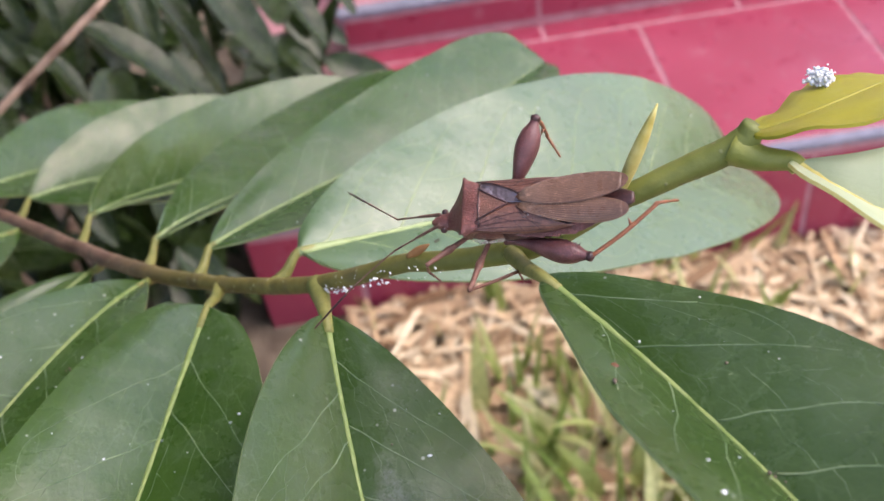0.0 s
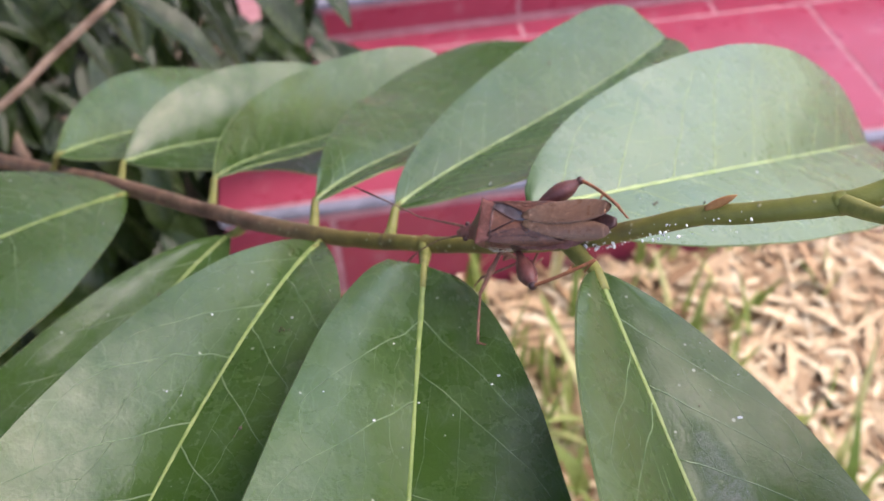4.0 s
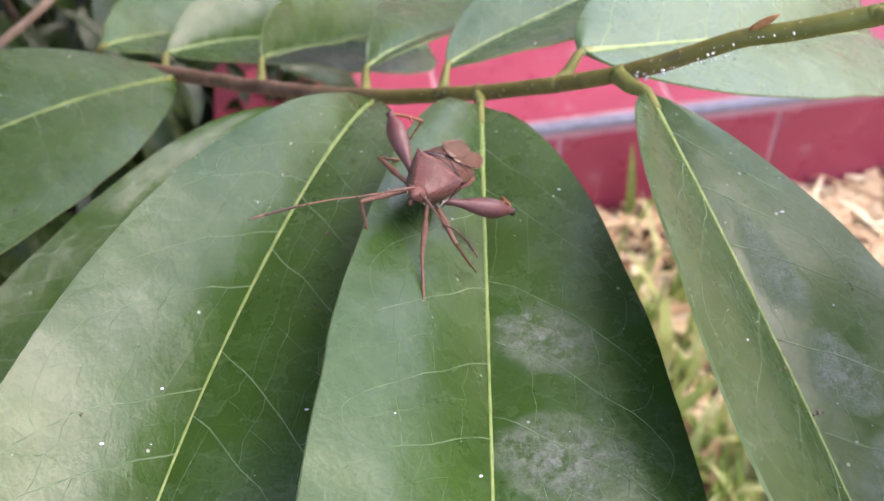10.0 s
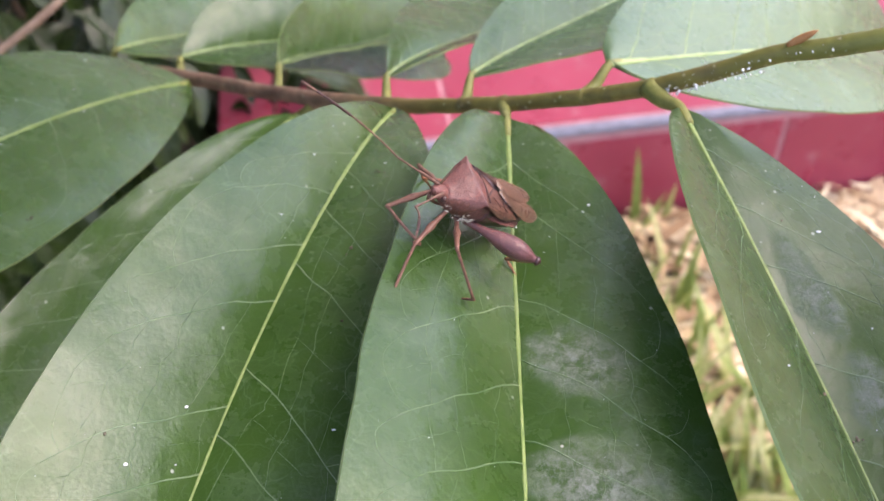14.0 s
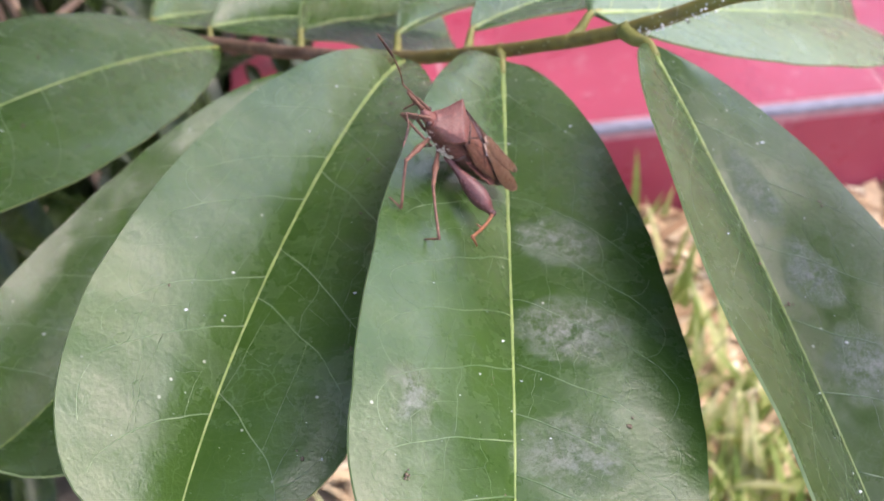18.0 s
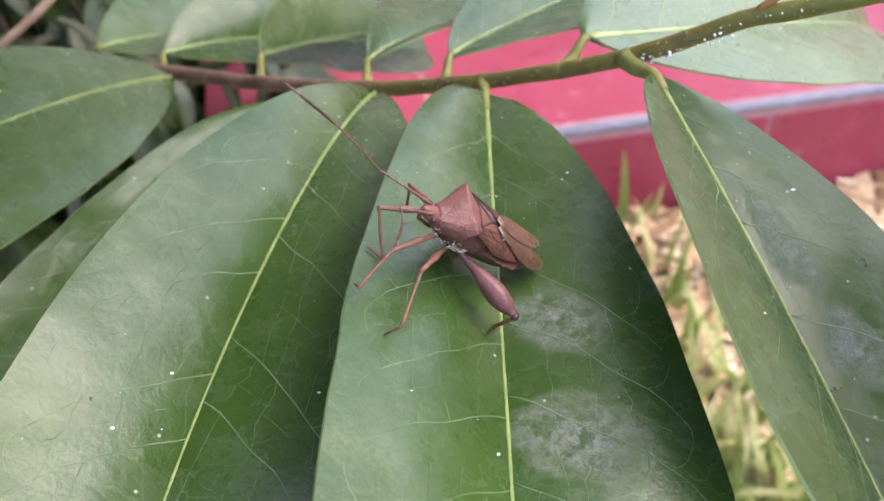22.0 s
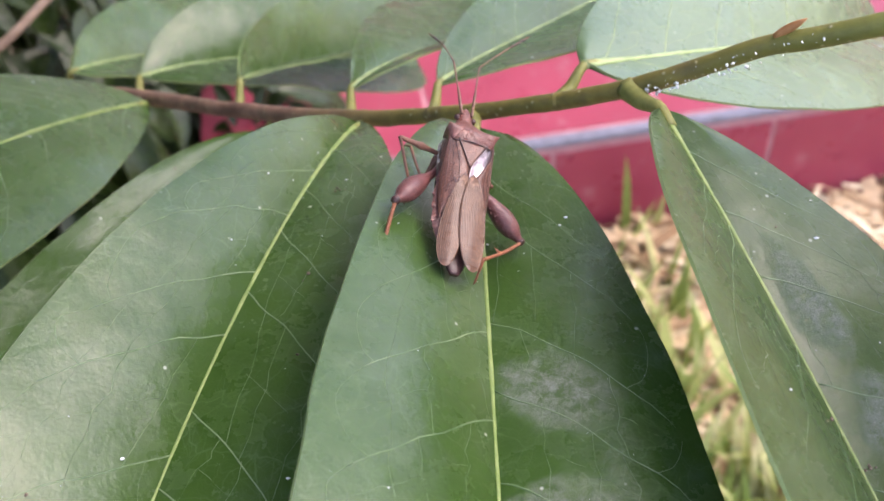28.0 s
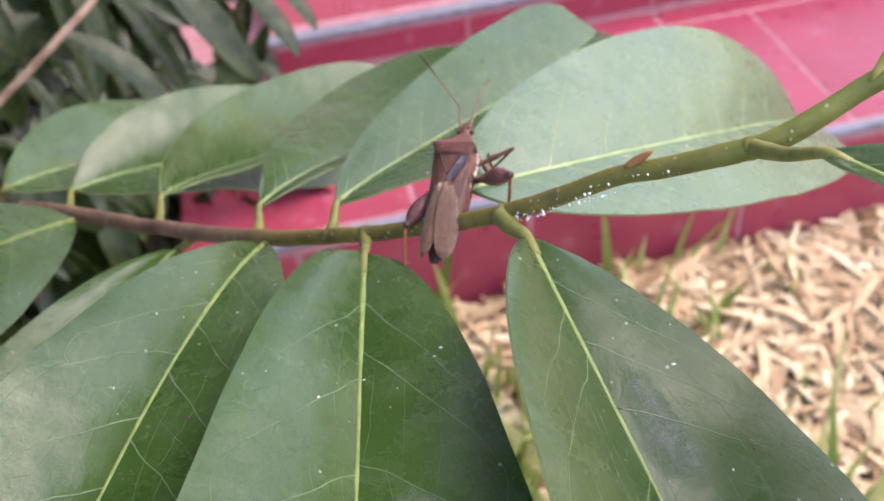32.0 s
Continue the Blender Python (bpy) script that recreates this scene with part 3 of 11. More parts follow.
make_leaf(((-0.0736, 0.1455, 0.5561), (-0.0608, 0.1643, 0.5555), (-0.0454, 0.1847, 0.5339), (-0.0234, 0.2237, 0.5394)), [0.0213, 0.0239, 0.7024, 0.423, 0.9922, 0.3281], [0.095, 0.135, 0.287, 0.264, -0.178, -0.246], 9.6, "leathery green leaf", rib=RIB_SOFT, stalk=(-0.0738, 0.1373, 0.5553))
make_leaf(((-0.099, 0.17, 0.5433), (-0.0966, 0.1993, 0.5292), (-0.0768, 0.2222, 0.5116), (-0.0421, 0.2498, 0.5105)), [0.0221, 0.0195, 0.5271, 0.4779, 0.6958, 0.2885], [-0.44, 0.288, 0.648, 0.758, -0.031, -0.259], 10.3, "leathery green leaf", rib=RIB_SOFT, stalk=(-0.0985, 0.1595, 0.5433))
make_leaf(((-0.1284, 0.1972, 0.5287), (-0.109, 0.2175, 0.5226), (-0.0854, 0.2336, 0.508), (-0.0583, 0.2494, 0.4905)), [0.0216, 0.0221, 0.5834, 0.4521, 0.78, 0.5487], [-0.34, -0.05, 0.347, 0.403, -0.111, -0.083], 11.9, "leathery green leaf", rib=RIB_SOFT, stalk=(-0.1262, 0.1843, 0.5319))
make_leaf(((-0.1452, 0.1989, 0.5307), (-0.1361, 0.2273, 0.5184), (-0.1227, 0.2523, 0.5006), (-0.1032, 0.2787, 0.4859)), [0.0211, 0.0211, 0.5468, 0.4508, 0.8071, 0.425], [-0.432, 0.22, 0.254, 0.37, 0.023, -0.142], 12.4, "leathery green leaf", rib=RIB_SOFT, stalk=(-0.1496, 0.2038, 0.5221))
make_leaf(((0.0268, 0.0891, 0.6144), (0.036, 0.0889, 0.6168), (0.0422, 0.0929, 0.6179), (0.0479, 0.0982, 0.6136)), [0.0082, 0.0079, 0.6026, 0.4629, 0.5749, 0.4414], [0.372, -0.091, 0.031, -0.062, -0.123, -0.02], 13.1, "young yellow leaf at the twig's tip", LEAF_YOUNG, LEAF_YOUNG, LEAF_YOUNG, (0.0253, 0.0891, 0.6128), 24, 5, 0, LEAF_YOUNG, thick=1.3)
make_leaf(((0.0308, 0.0855, 0.613), (0.04, 0.076, 0.6102), (0.052, 0.0697, 0.6058), (0.0707, 0.0649, 0.6067)), [0.0149, 0.0165, 0.5164, 0.454, 1.0727, 0.541], [0.023, -0.062, 0.626, 0.565, -0.023, 0.036], 14.6, "young pale green leaf at the twig's tip", LEAF_PALE, BUD, LEAF_PALE, (0.0253, 0.0891, 0.6128), 30, 5, 0, BUD, thick=1.6)


def spindle(a, b, r, name, material, label, bend=0.0):
    bm = bmesh.new()
    a, b = np.array(a), np.array(b)
    k = [a + (b - a) * i / 8 + np.array((0, 0, bend * math.sin(math.pi * i / 8))) for i in range(9)]
    tube(bm, k, [r * max(0.12, math.sin(math.pi * (0.16 + 0.84 * i / 8)) ** 0.7) for i in range(9)], 8, squash=0.6)
    return part(name, bm, material, branch, label)


spindle((0.0124, 0.0888, 0.6072), (0.016, 0.0864, 0.6218), 0.0012, "bud", BUD, "pointed yellow leaf bud")
spindle((-0.0152, 0.0958, 0.5932), (-0.0118, 0.0948, 0.5962), 0.0006, "bud_scale", DRY_SCALE, "dry orange-brown bud scale")

bm = bmesh.new()
bmesh.ops.create_icosphere(bm, subdivisions=2, radius=1, matrix=Matrix.Translation((0.0082, 0.0606, 0.6098)) @ Matrix.Diagonal((0.0006, 0.0006, 0.0004, 1)))
part("scale_insect", bm, SCALE_BROWN, branch, "small round brown scale insect on a leaf")
bm = bmesh.new()
rnd = random.Random(5)
for i in range(170):
    k = rnd.choice((0.0, 0.0, 0.0, 0.3, 0.6, 1.0))
    c = np.array((-0.0282, 0.1026, 0.5822)) + k * rnd.random() * np.array((0.019, -0.013, 0.015))
    off = Vector((rnd.gauss(0, 1), rnd.gauss(0, 1), rnd.gauss(0, 0.8))).normalized() * 0.00134
    r = 0.00005 + 0.00026 * rnd.random() ** 2.5
    m = Matrix.Translation(Vector(c) + off) @ Matrix.Rotation(rnd.uniform(0, 6), 4, Vector((rnd.random(), rnd.random(), rnd.random())).normalized()) @ Matrix.Diagonal((r, r * rnd.uniform(0.8, 1.7), r * rnd.uniform(0.4, 0.9), 1))
    bmesh.ops.create_icosphere(bm, subdivisions=1, radius=1, matrix=m)
part("wax_residue", bm, WAX, branch, "white waxy scale residue on the twig")
bm = bmesh.new()
for i in range(260):
    m = Matrix.Translation((0.0366 + rnd.gauss(0, 0.0007), 0.0966 + rnd.gauss(0, 0.0005), 0.6160 + rnd.gauss(0, 0.00045))) @ Matrix.Scale(rnd.uniform(0.0001, 0.0003), 4)
    bmesh.ops.create_icosphere(bm, subdivisions=1, radius=1, matrix=m)
part("wax_tuft", bm, WAX, branch, "white waxy tuft on the young leaf")

# ---- the shrub behind, with an unseen canopy added above to shade the twig ----
shrub = tagged(new("garden_shrub"), "dark green bush with long hanging leaves behind the twig", "shrub")


def shrub_leaf_mesh(fold, droop, seed):
    bm = bmesh.new()
    uv = bm.loops.layers.uv.new("UVMap")
    rows = []
    for i in range(15):
        s = i / 14
        w = 0.21 * (max(s, 1e-6) ** 0.6 * max(1 - s, 1e-6) ** 0.65) / 0.42
        rows.append([bm.verts.new((q * w * math.cos(fold), s - 0.1 * droop * s * s, abs(q) * w * math.sin(fold) - droop * s * s * 0.5
                                   + 0.02 * noise.noise((s * 4, q, seed)))) for q in (-1, -0.5, 0, 0.5, 1)])
    for a, b in zip(rows, rows[1:]):
        for j in range(4):
            f = bm.faces.new((a[j], a[j + 1], b[j + 1], b[j]))
            for l in f.loops:
                l[uv].uv = (l.vert.co.x * 0.1, l.vert.co.y * 0.1)
    me = bpy.data.meshes.new("shrub_leaf")
    bm.to_mesh(me)
    bm.free()
    me.polygons.foreach_set("use_smooth", [True] * len(me.polygons))
    me.materials.append(LEAF_SHRUB_SHADED)
    return me


SHRUB_MESHES = [shrub_leaf_mesh(f, d, i * 3.1) for i, (f, d) in enumerate(((0.35, 0.5), (0.2, 0.3), (0.5, 0.7), (0.3, 0.1)))]


MASS = ([], [])


def hang_leaf(base, tip, wide, mesh, roll, mass=False):
    """One leaf from its stalk to its tip; mass: joined with the rest of the foliage."""
    base, tip = Vector(base), Vector(tip)
    y = (tip - base)
    size = y.length
    y.normalize()
    x = y.cross(Vector((0, 0, 1))).normalized()
    z = x.cross(y)
    x, z = x * math.cos(roll) + z * math.sin(roll), z * math.cos(roll) - x * math.sin(roll)
    turn = Matrix.Translation(base) @ Matrix((x, y, z)).transposed().to_4x4() @ Matrix.Diagonal((size * wide, size, size, 1))
    if mass:
        me, start = SHRUB_MESHES[mesh], len(MASS[0])
        MASS[0].extend(tuple(turn @ v.co) for v in me.vertices)
        MASS[1].extend(tuple(start + k for k in p.vertices) for p in me.polygons)
        return
    o = new("leaf", SHRUB_MESHES[mesh])
    o.parent = shrub
    o.matrix_world = turn


for base, tip, wide, mesh, roll in (
        ((-0.1782, 0.4424, 0.4778), (-0.1329, 0.4134, 0.4133), 0.36, 1, 0.2),
        ((-0.1472, 0.4316, 0.4799), (-0.1045, 0.4088, 0.4309), 0.56, 1, -0.1),
        ((-0.1186, 0.4642, 0.4583), (-0.0884, 0.4403, 0.4189), 0.62, 3, 0.3),
        ((-0.1818, 0.3713, 0.4833), (-0.1294, 0.3653, 0.4502), 0.66, 0, 0.1),
        ((-0.2109, 0.3928, 0.4587), (-0.1924, 0.3806, 0.4387), 0.6, 1, 0.4),
        ((-0.2406, 0.4064, 0.4674), (-0.2229, 0.3946, 0.4463), 0.7, 2, -0.3),
        ((-0.1169, 0.4694, 0.4028), (-0.0999, 0.456, 0.3912), 0.7, 3, 0.2),
        ((-0.1993, 0.4511, 0.465), (-0.1915, 0.4316, 0.4401), 0.5, 1, -0.3),
        ((-0.1973, 0.4907, 0.4469), (-0.1866, 0.4678, 0.4154), 0.4, 1, 0.2),
        ((-0.2021, 0.3253, 0.4684), (-0.1818, 0.3184, 0.4539), 0.5, 3, 0.2),
        ((-0.26, 0.4181, 0.4399), (-0.2432, 0.4065, 0.4221), 0.7, 1, 0),
        ((-0.236, 0.4567, 0.463), (-0.2253, 0.4394, 0.4391), 0.6, 0, 0.3),
        ((-0.2597, 0.466, 0.4574), (-0.248, 0.4514, 0.4377), 0.7, 1, -0.2),
        ((-0.1923, 0.4898, 0.3967), (-0.1636, 0.4706, 0.3671), 0.6, 1, 0.1),
        ((-0.1046, 0.5281, 0.4201), (-0.0806, 0.5103, 0.3979), 0.6, 1, 0.1)):
    hang_leaf(base, tip, wide * 1.3, mesh, roll)
rnd = random.Random(11)
# added canopy out of view: keeps sky light off the left leaves
for i in range(1000):
    base = Vector((rnd.uniform(-0.85, -0.14), rnd.uniform(0.30, 0.85), rnd.uniform(0.60, 0.95)))
    if i % 2:
        base = Vector((rnd.uniform(-0.85, -0.34), rnd.uniform(-0.05, 0.40), rnd.uniform(0.58, 0.95)))
    d = Vector((rnd.uniform(-0.6, 0.9), rnd.uniform(-1, 0.2), rnd.uniform(-0.6, 0.1))).normalized() * rnd.uniform(0.06, 0.1)
    if i % 3 == 0:
        base = Vector((rnd.uniform(-0.5, -0.2), rnd.uniform(0.2, 0.48), rnd.uniform(0.66, 0.92)))
    if base.z + d.z > (0.62 if base.x > -0.3 else 0.575):
        hang_leaf(base, base + d, rnd.uniform(0.75, 1.1), rnd.randrange(4), rnd.uniform(-0.6, 0.6), True)
# more unseen leaves, to thicken the canopy's shade and dark reflections
for i in range(500):
    base = Vector((rnd.uniform(-0.75, -0.27), rnd.uniform(0.15, 0.6), rnd.uniform(0.68, 0.98)))
    d = Vector((rnd.uniform(-0.6, 0.9), rnd.uniform(-1, 0.2), rnd.uniform(-0.4, 0.1))).normalized() * rnd.uniform(0.08, 0.13)
    hang_leaf(base, base + d, rnd.uniform(0.8, 1.1), rnd.randrange(4), rnd.uniform(-0.6, 0.6), True)
# added leafy stem, also out of view, that shades the leftmost leaf
shade_shoot = [(-0.42, 0.34, 0.82), (-0.28, 0.25, 0.79), (-0.15, 0.17, 0.75), (-0.03, 0.11, 0.705)]
bm = bmesh.new()
tube(bm, spline(shade_shoot, 6), [0.0022 - 0.00006 * i for i in range(19)], 7)
part("stem", bm, SHRUB_BARK, shrub, "thin brown woody stem")
for p in spline(shade_shoot, 28)[26:]:
    d = Vector((rnd.uniform(-0.8, 0.8), rnd.uniform(-1.0, 1.0), rnd.uniform(-0.2, 0.3))).normalized() * rnd.uniform(0.05, 0.08)
    hang_leaf(Vector(p), Vector(p) + d, rnd.uniform(0.9, 1.2), rnd.randrange(4), rnd.uniform(-0.4, 0.4), True)
for i in range(1300):
    base = Vector((rnd.uniform(-0.75, -0.12), rnd.uniform(0.36, 0.95), rnd.uniform(0.05, 0.44)))
    if base.x > -0.3 and base.y < 0.52 and base.z > 0.2 or base.z > 0.40:
        continue
    if base.x > -0.16 + 0.1 * (0.9 - base.y) and base.y > 0.5:
        base.x -= 0.15
    if base.x > -0.25 and base.y < 0.68:
        base.x -= 0.13
    d = Vector((rnd.uniform(-0.6, 0.9), rnd.uniform(-1, 0.2), rnd.uniform(-0.9, 0.1))).normalized() * rnd.uniform(0.04, 0.09)
    hang_leaf(base, base + d, rnd.uniform(0.75, 1.1), rnd.randrange(4), rnd.uniform(-0.6, 0.6), base.y > 0.62 or base.x < -0.45)
me = bpy.data.meshes.new("foliage")
me.from_pydata(MASS[0], [], MASS[1])
me.polygons.foreach_set("use_smooth", [True] * len(me.polygons))
me.materials.append(LEAF_MASS_SHADED)
foliage = new("foliage", me)
foliage.parent = shrub
tagged(foliage, "dense darkened leaves of the bush and of an unseen canopy added for shade", kind="stuff")
# from the fifth on they reach up into the added canopy
for k in range(9):
    a = Vector((rnd.uniform(-0.6, -0.3), rnd.uniform(0.5, 0.9), 0.0))
    b = a + Vector((rnd.uniform(-0.1, 0.1), rnd.uniform(-0.15, 0.05), rnd.uniform(0.32, 0.42) if k < 4 else rnd.uniform(0.6, 0.8)))
    bm = bmesh.new()
    k3 = [a.lerp(b, i / 6) + Vector(noise.noise_vector(a * 5 + Vector((i, 0, 0)))) * 0.012 for i in range(7)]
    tube(bm, k3, [0.006 - 0.0006 * i for i in range(7)], 7)
    part("stem", bm, SHRUB_BARK, shrub, "thin brown woody stem")
bm = bmesh.new()
tube(bm, spline([(-0.2481, 0.3074, 0.4493), (-0.2137, 0.3181, 0.4688), (-0.1962, 0.3294, 0.4796), (-0.1801, 0.3379, 0.4894), (-0.169, 0.3472, 0.4957), (-0.1602, 0.3595, 0.4997), (-0.1512, 0.3832, 0.5039), (-0.1434, 0.4223, 0.5075)], 6), 0.0017, 8)
part("stem", bm, SHRUB_BARK, shrub, "bare pale brown stem")

# ---- straw and grass on the ground ----
def ribbons(count, seed, place, length, width, tall):
    """Narrow bent strips, each its own island."""
    rnd = random.Random(seed)
    verts, faces = [], []
    for i in range(count):
        u, v = place(rnd)
        p = STEP @ Vector((u, v, 0))
        a, l, w = rnd.uniform(0, 2 * math.pi), rnd.uniform(*length), rnd.uniform(*width)
        n = 6 if tall else 4
        base = len(verts)
        if tall:
            lean, bow, h0 = rnd.uniform(0.0, 0.35), rnd.uniform(0.05, 0.7), 0.0
        else:
            lean, bow, h0 = rnd.uniform(-0.25, 0.25), rnd.uniform(-0.3, 0.3), rnd.uniform(0.001, 0.018)
        ca, sa = math.cos(a), math.sin(a)
        for k in range(n + 1):
            s = k / n
            if tall:
                r, z = l * (lean * s + bow * s * s * 0.6), l * (s - 0.25 * bow * s * s)
                ww = w * (1 - s ** 2.5) + 0.0002
                ex, ey = -sa, ca
                c = (p.x + ca * r, p.y + sa * r, z - 0.004 + bank(p.x, p.y))
                verts += [(c[0] + ex * ww / 2, c[1] + ey * ww / 2, c[2]), (c[0] - ex * ww / 2, c[1] - ey * ww / 2, c[2])]
            else:
                r = l * (s - 0.5)
                off = bow * l * (s - 0.5) ** 2
                z = bank(p.x, p.y) + h0 + lean * 0.25 * r + 0.003 * math.sin(7 * s + i)
                cx, cy = p.x + ca * r - sa * off, p.y + sa * r + ca * off
                ww = w * (1 - 0.6 * abs(2 * s - 1) ** 3)
                tw = 0.4 * math.sin(i * 1.7 + s)
                verts += [(cx - sa * ww / 2, cy + ca * ww / 2, z + tw * ww / 2), (cx + sa * ww / 2, cy - ca * ww / 2, z - tw * ww / 2)]
        for k in range(n):
            b0 = base + 2 * k
            faces.append((b0, b0 + 1, b0 + 3, b0 + 2))
    return verts, faces


def stalk(u, v, tall, wide, lean):
    """One upright blade facing the plant."""
    verts = []
    for i in range(7):
        f = i / 6
        w = wide * (1 - f ** 3) / 2 + 0.0004
        for q in (-1, 1):
            verts.append(tuple(STEP @ Vector((u + lean * f * f + q * w, v - 0.006 * f + 0.001 * q, tall * f - 0.004))))
    return verts, [(2 * i, 2 * i + 1, 2 * i + 3, 2 * i + 2) for i in range(6)]


def stuff(name, sets, material, label, category):
    verts, faces = [], []
    for v, f in sets:
        o = len(verts)
        verts += v
        faces += [tuple(i + o for i in q) for q in f]
    me = bpy.data.meshes.new(name)
    me.from_pydata(verts, [], faces)
    me.polygons.foreach_set("use_smooth", [True] * len(me.polygons))
    me.materials.append(material)
    return tagged(new(name, me), label, category, kind="stuff")


def even(u0, u1, v0, v1):
    return lambda r: (r.uniform(u0, u1), r.uniform(v0, v1))


def patch(cu, cv, su, sv):
    return lambda r: (r.gauss(cu, su), min(0.622, r.gauss(cv, sv)))


straw = stuff("straw_mulch", [ribbons(6600, 1, even(-0.10, 1.1, 0.02, 0.628), (0.03, 0.10), (0.003, 0.008), False),
                              ribbons(3200, 9, lambda q: (abs(q.gauss(0.4, 0.5)) - 0.08 - 0.06 * q.random() ** 2, 0.62 - abs(q.gauss(0.5, 0.35))), (0.03, 0.10), (0.003, 0.008), False),
                              ribbons(900, 2, even(-0.1, 1.0, 0.2, 0.625), (0.05, 0.13), (0.007, 0.014), False)], STRAW, "dry pale straw and shredded leaves lying on soil", "straw")
grass = stuff("grass", [ribbons(26, 7, patch(0.08, 0.42, 0.07, 0.07), (0.09, 0.15), (0.010, 0.016), True),
                        ribbons(7, 8, patch(0.24, 0.54, 0.05, 0.03), (0.05, 0.09), (0.006, 0.010), True),
                        ribbons(100, 13, patch(0.15, 0.48, 0.05, 0.05), (0.05, 0.10), (0.004, 0.010), True),
                        ribbons(240, 12, patch(0.19, 0.33, 0.05, 0.045), (0.04, 0.09), (0.006, 0.012), True),
                        stalk(0.198, 0.624, 0.132, 0.010, -0.010), stalk(0.224, 0.622, 0.088, 0.010, 0.006), stalk(0.012, 0.50, 0.14, 0.015, 0.004), stalk(0.078, 0.45, 0.12, 0.013, -0.05), stalk(0.105, 0.44, 0.11, 0.012, 0.05), stalk(0.055, 0.44, 0.10, 0.012, -0.04), stalk(0.09, 0.41, 0.10, 0.014, -0.03), stalk(0.115, 0.622, 0.10, 0.008, 0.012), stalk(0.047, 0.60, 0.13, 0.008, -0.015),
                        ribbons(110, 3, patch(0.09, 0.41, 0.09, 0.06), (0.04, 0.11), (0.006, 0.011), True),
                        ribbons(40, 4, patch(0.30, 0.38, 0.09, 0.08), (0.03, 0.08), (0.003, 0.008), True),
                        ribbons(5, 5, patch(0.26, 0.62, 0.05, 0.004), (0.04, 0.09), (0.006, 0.009), True),
                        ribbons(60, 6, even(-0.1, 0.9, 0.3, 0.62), (0.04, 0.09), (0.002, 0.004), True)], GRASS, "light green grass blades growing through straw", "grass")



# ---- the bug: x ahead, y to its left, z up, millimetres ----
def bug_material(name, a, b, scale=900, rough=0.45, bump=0.6, spec=0.45):
    k = Net(name, rough, 0.0, spec)
    ob = k.where("Object")
    tone = k.ramp(k.noise(scale * 0.35, 5, ob), (0.32, a), (0.68, b))
    cells = k.n("TexVoronoi", Scale=scale * 6.5)
    k.to(ob, cells.inputs["Vector"])
    grain = k.span(cells.outputs["Distance"], 0.05, 0.5, 1.0, 0.0)
    tone = k.mix(k.span(grain, 0, 1, 0.4, 0.0), tone, tuple(v * 0.5 for v in a))
    wear = k.span(k.noise(scale * 1.6, 6, ob, 0.75), 0.5, 0.72, 0.0, 0.38)
    tone = k.mix(wear, tone, tuple(min(1, v * 2.2) for v in b))
    k.color(tone).bump(grain, bump, 0.00012).bump(k.noise(scale, 4, ob), 0.45, 0.00014)
    return k.m


def membrane_material():
    k = Net("wing_membrane", 0.3, 0.0, 0.5)
    ob = k.where("Object")
    tone = k.ramp(k.noise(300, 6, ob, 0.65), (0.3, (0.085, 0.036, 0.020)), (0.7, (0.17, 0.080, 0.046)))
    tone = k.mix(k.span(k.noise(2600, 4, ob), 0.35, 0.7, 0.0, 0.35), tone, (0.055, 0.028, 0.018))
    k.color(tone).rough(k.span(k.noise(700, 5, ob), 0.3, 0.7, 0.22, 0.42))
    k.bump(k.noise(1800, 4, ob), 0.4, 0.0001).bump(k.noise(500, 3, ob), 0.25, 0.0002)
    return k.m


SHELL = bug_material("bug_shell", (0.13, 0.040, 0.031), (0.25, 0.092, 0.072), 900, 0.34, 0.9, 0.55)
CORIUM = bug_material("bug_wing_leather", (0.11, 0.042, 0.028), (0.215, 0.092, 0.060), 800, 0.32, 0.5, 0.55)
MEMBRANE = membrane_material()
BELLY = bug_material("bug_dark_back", (0.03, 0.014, 0.014), (0.10, 0.04, 0.035), 800, 0.35, 0.3)
LIMB = bug_material("bug_limb", (0.14, 0.055, 0.035), (0.26, 0.12, 0.08), 800, 0.5)
THIGH = bug_material("bug_thigh", (0.105, 0.033, 0.030), (0.20, 0.072, 0.066), 1000, 0.32, 0.5, 0.55)
SHANK = bug_material("bug_shank", (0.25, 0.08, 0.035), (0.36, 0.135, 0.065), 900, 0.45)
FEELER = bug_material("bug_feeler", (0.13, 0.055, 0.04), (0.25, 0.13, 0.09), 900, 0.5)
GLOSS = plain_material("bug_wet_gloss", (0.10, 0.07, 0.075), (0.30, 0.25, 0.27), 500, 0.16, 0.35, 0.0002, 6.0, 1.0)
GLOSS.node_tree.nodes["Principled BSDF"].inputs["Metallic"].default_value = 0.5
VEIN_BRONZE = bug_material("bug_wing_vein", (0.20, 0.11, 0.07), (0.36, 0.21, 0.14), 900, 0.22, 0.2, 0.8)
FUZZ = plain_material("white_fuzz", (0.36, 0.28, 0.22), (0.68, 0.60, 0.50), 2500, 0.8, 0.4, 0.0001)
EYE_M = bug_material("bug_eye", (0.05, 0.02, 0.018), (0.11, 0.04, 0.035), 1500, 0.25)
MM = 0.001

bug = tagged(new("leaf_footed_bug"), "brown leaf-footed bug with swollen hind thighs", "bug")


def loft(bm, rings, close=True):
    rows = [[bm.verts.new(Vector(p) * MM) for p in r] for r in rings]
    n = len(rows[0])
    for a, b in zip(rows, rows[1:]):
        for k in range(n):
            bm.faces.new((a[k], a[(k + 1) % n], b[(k + 1) % n], b[k]))
    if close:
        bm.faces.new(rows[0][::-1])
        bm.faces.new(rows[-1])


def smooth_stations(stations, steps=4):
    return [tuple(p) for p in spline(stations, steps)]


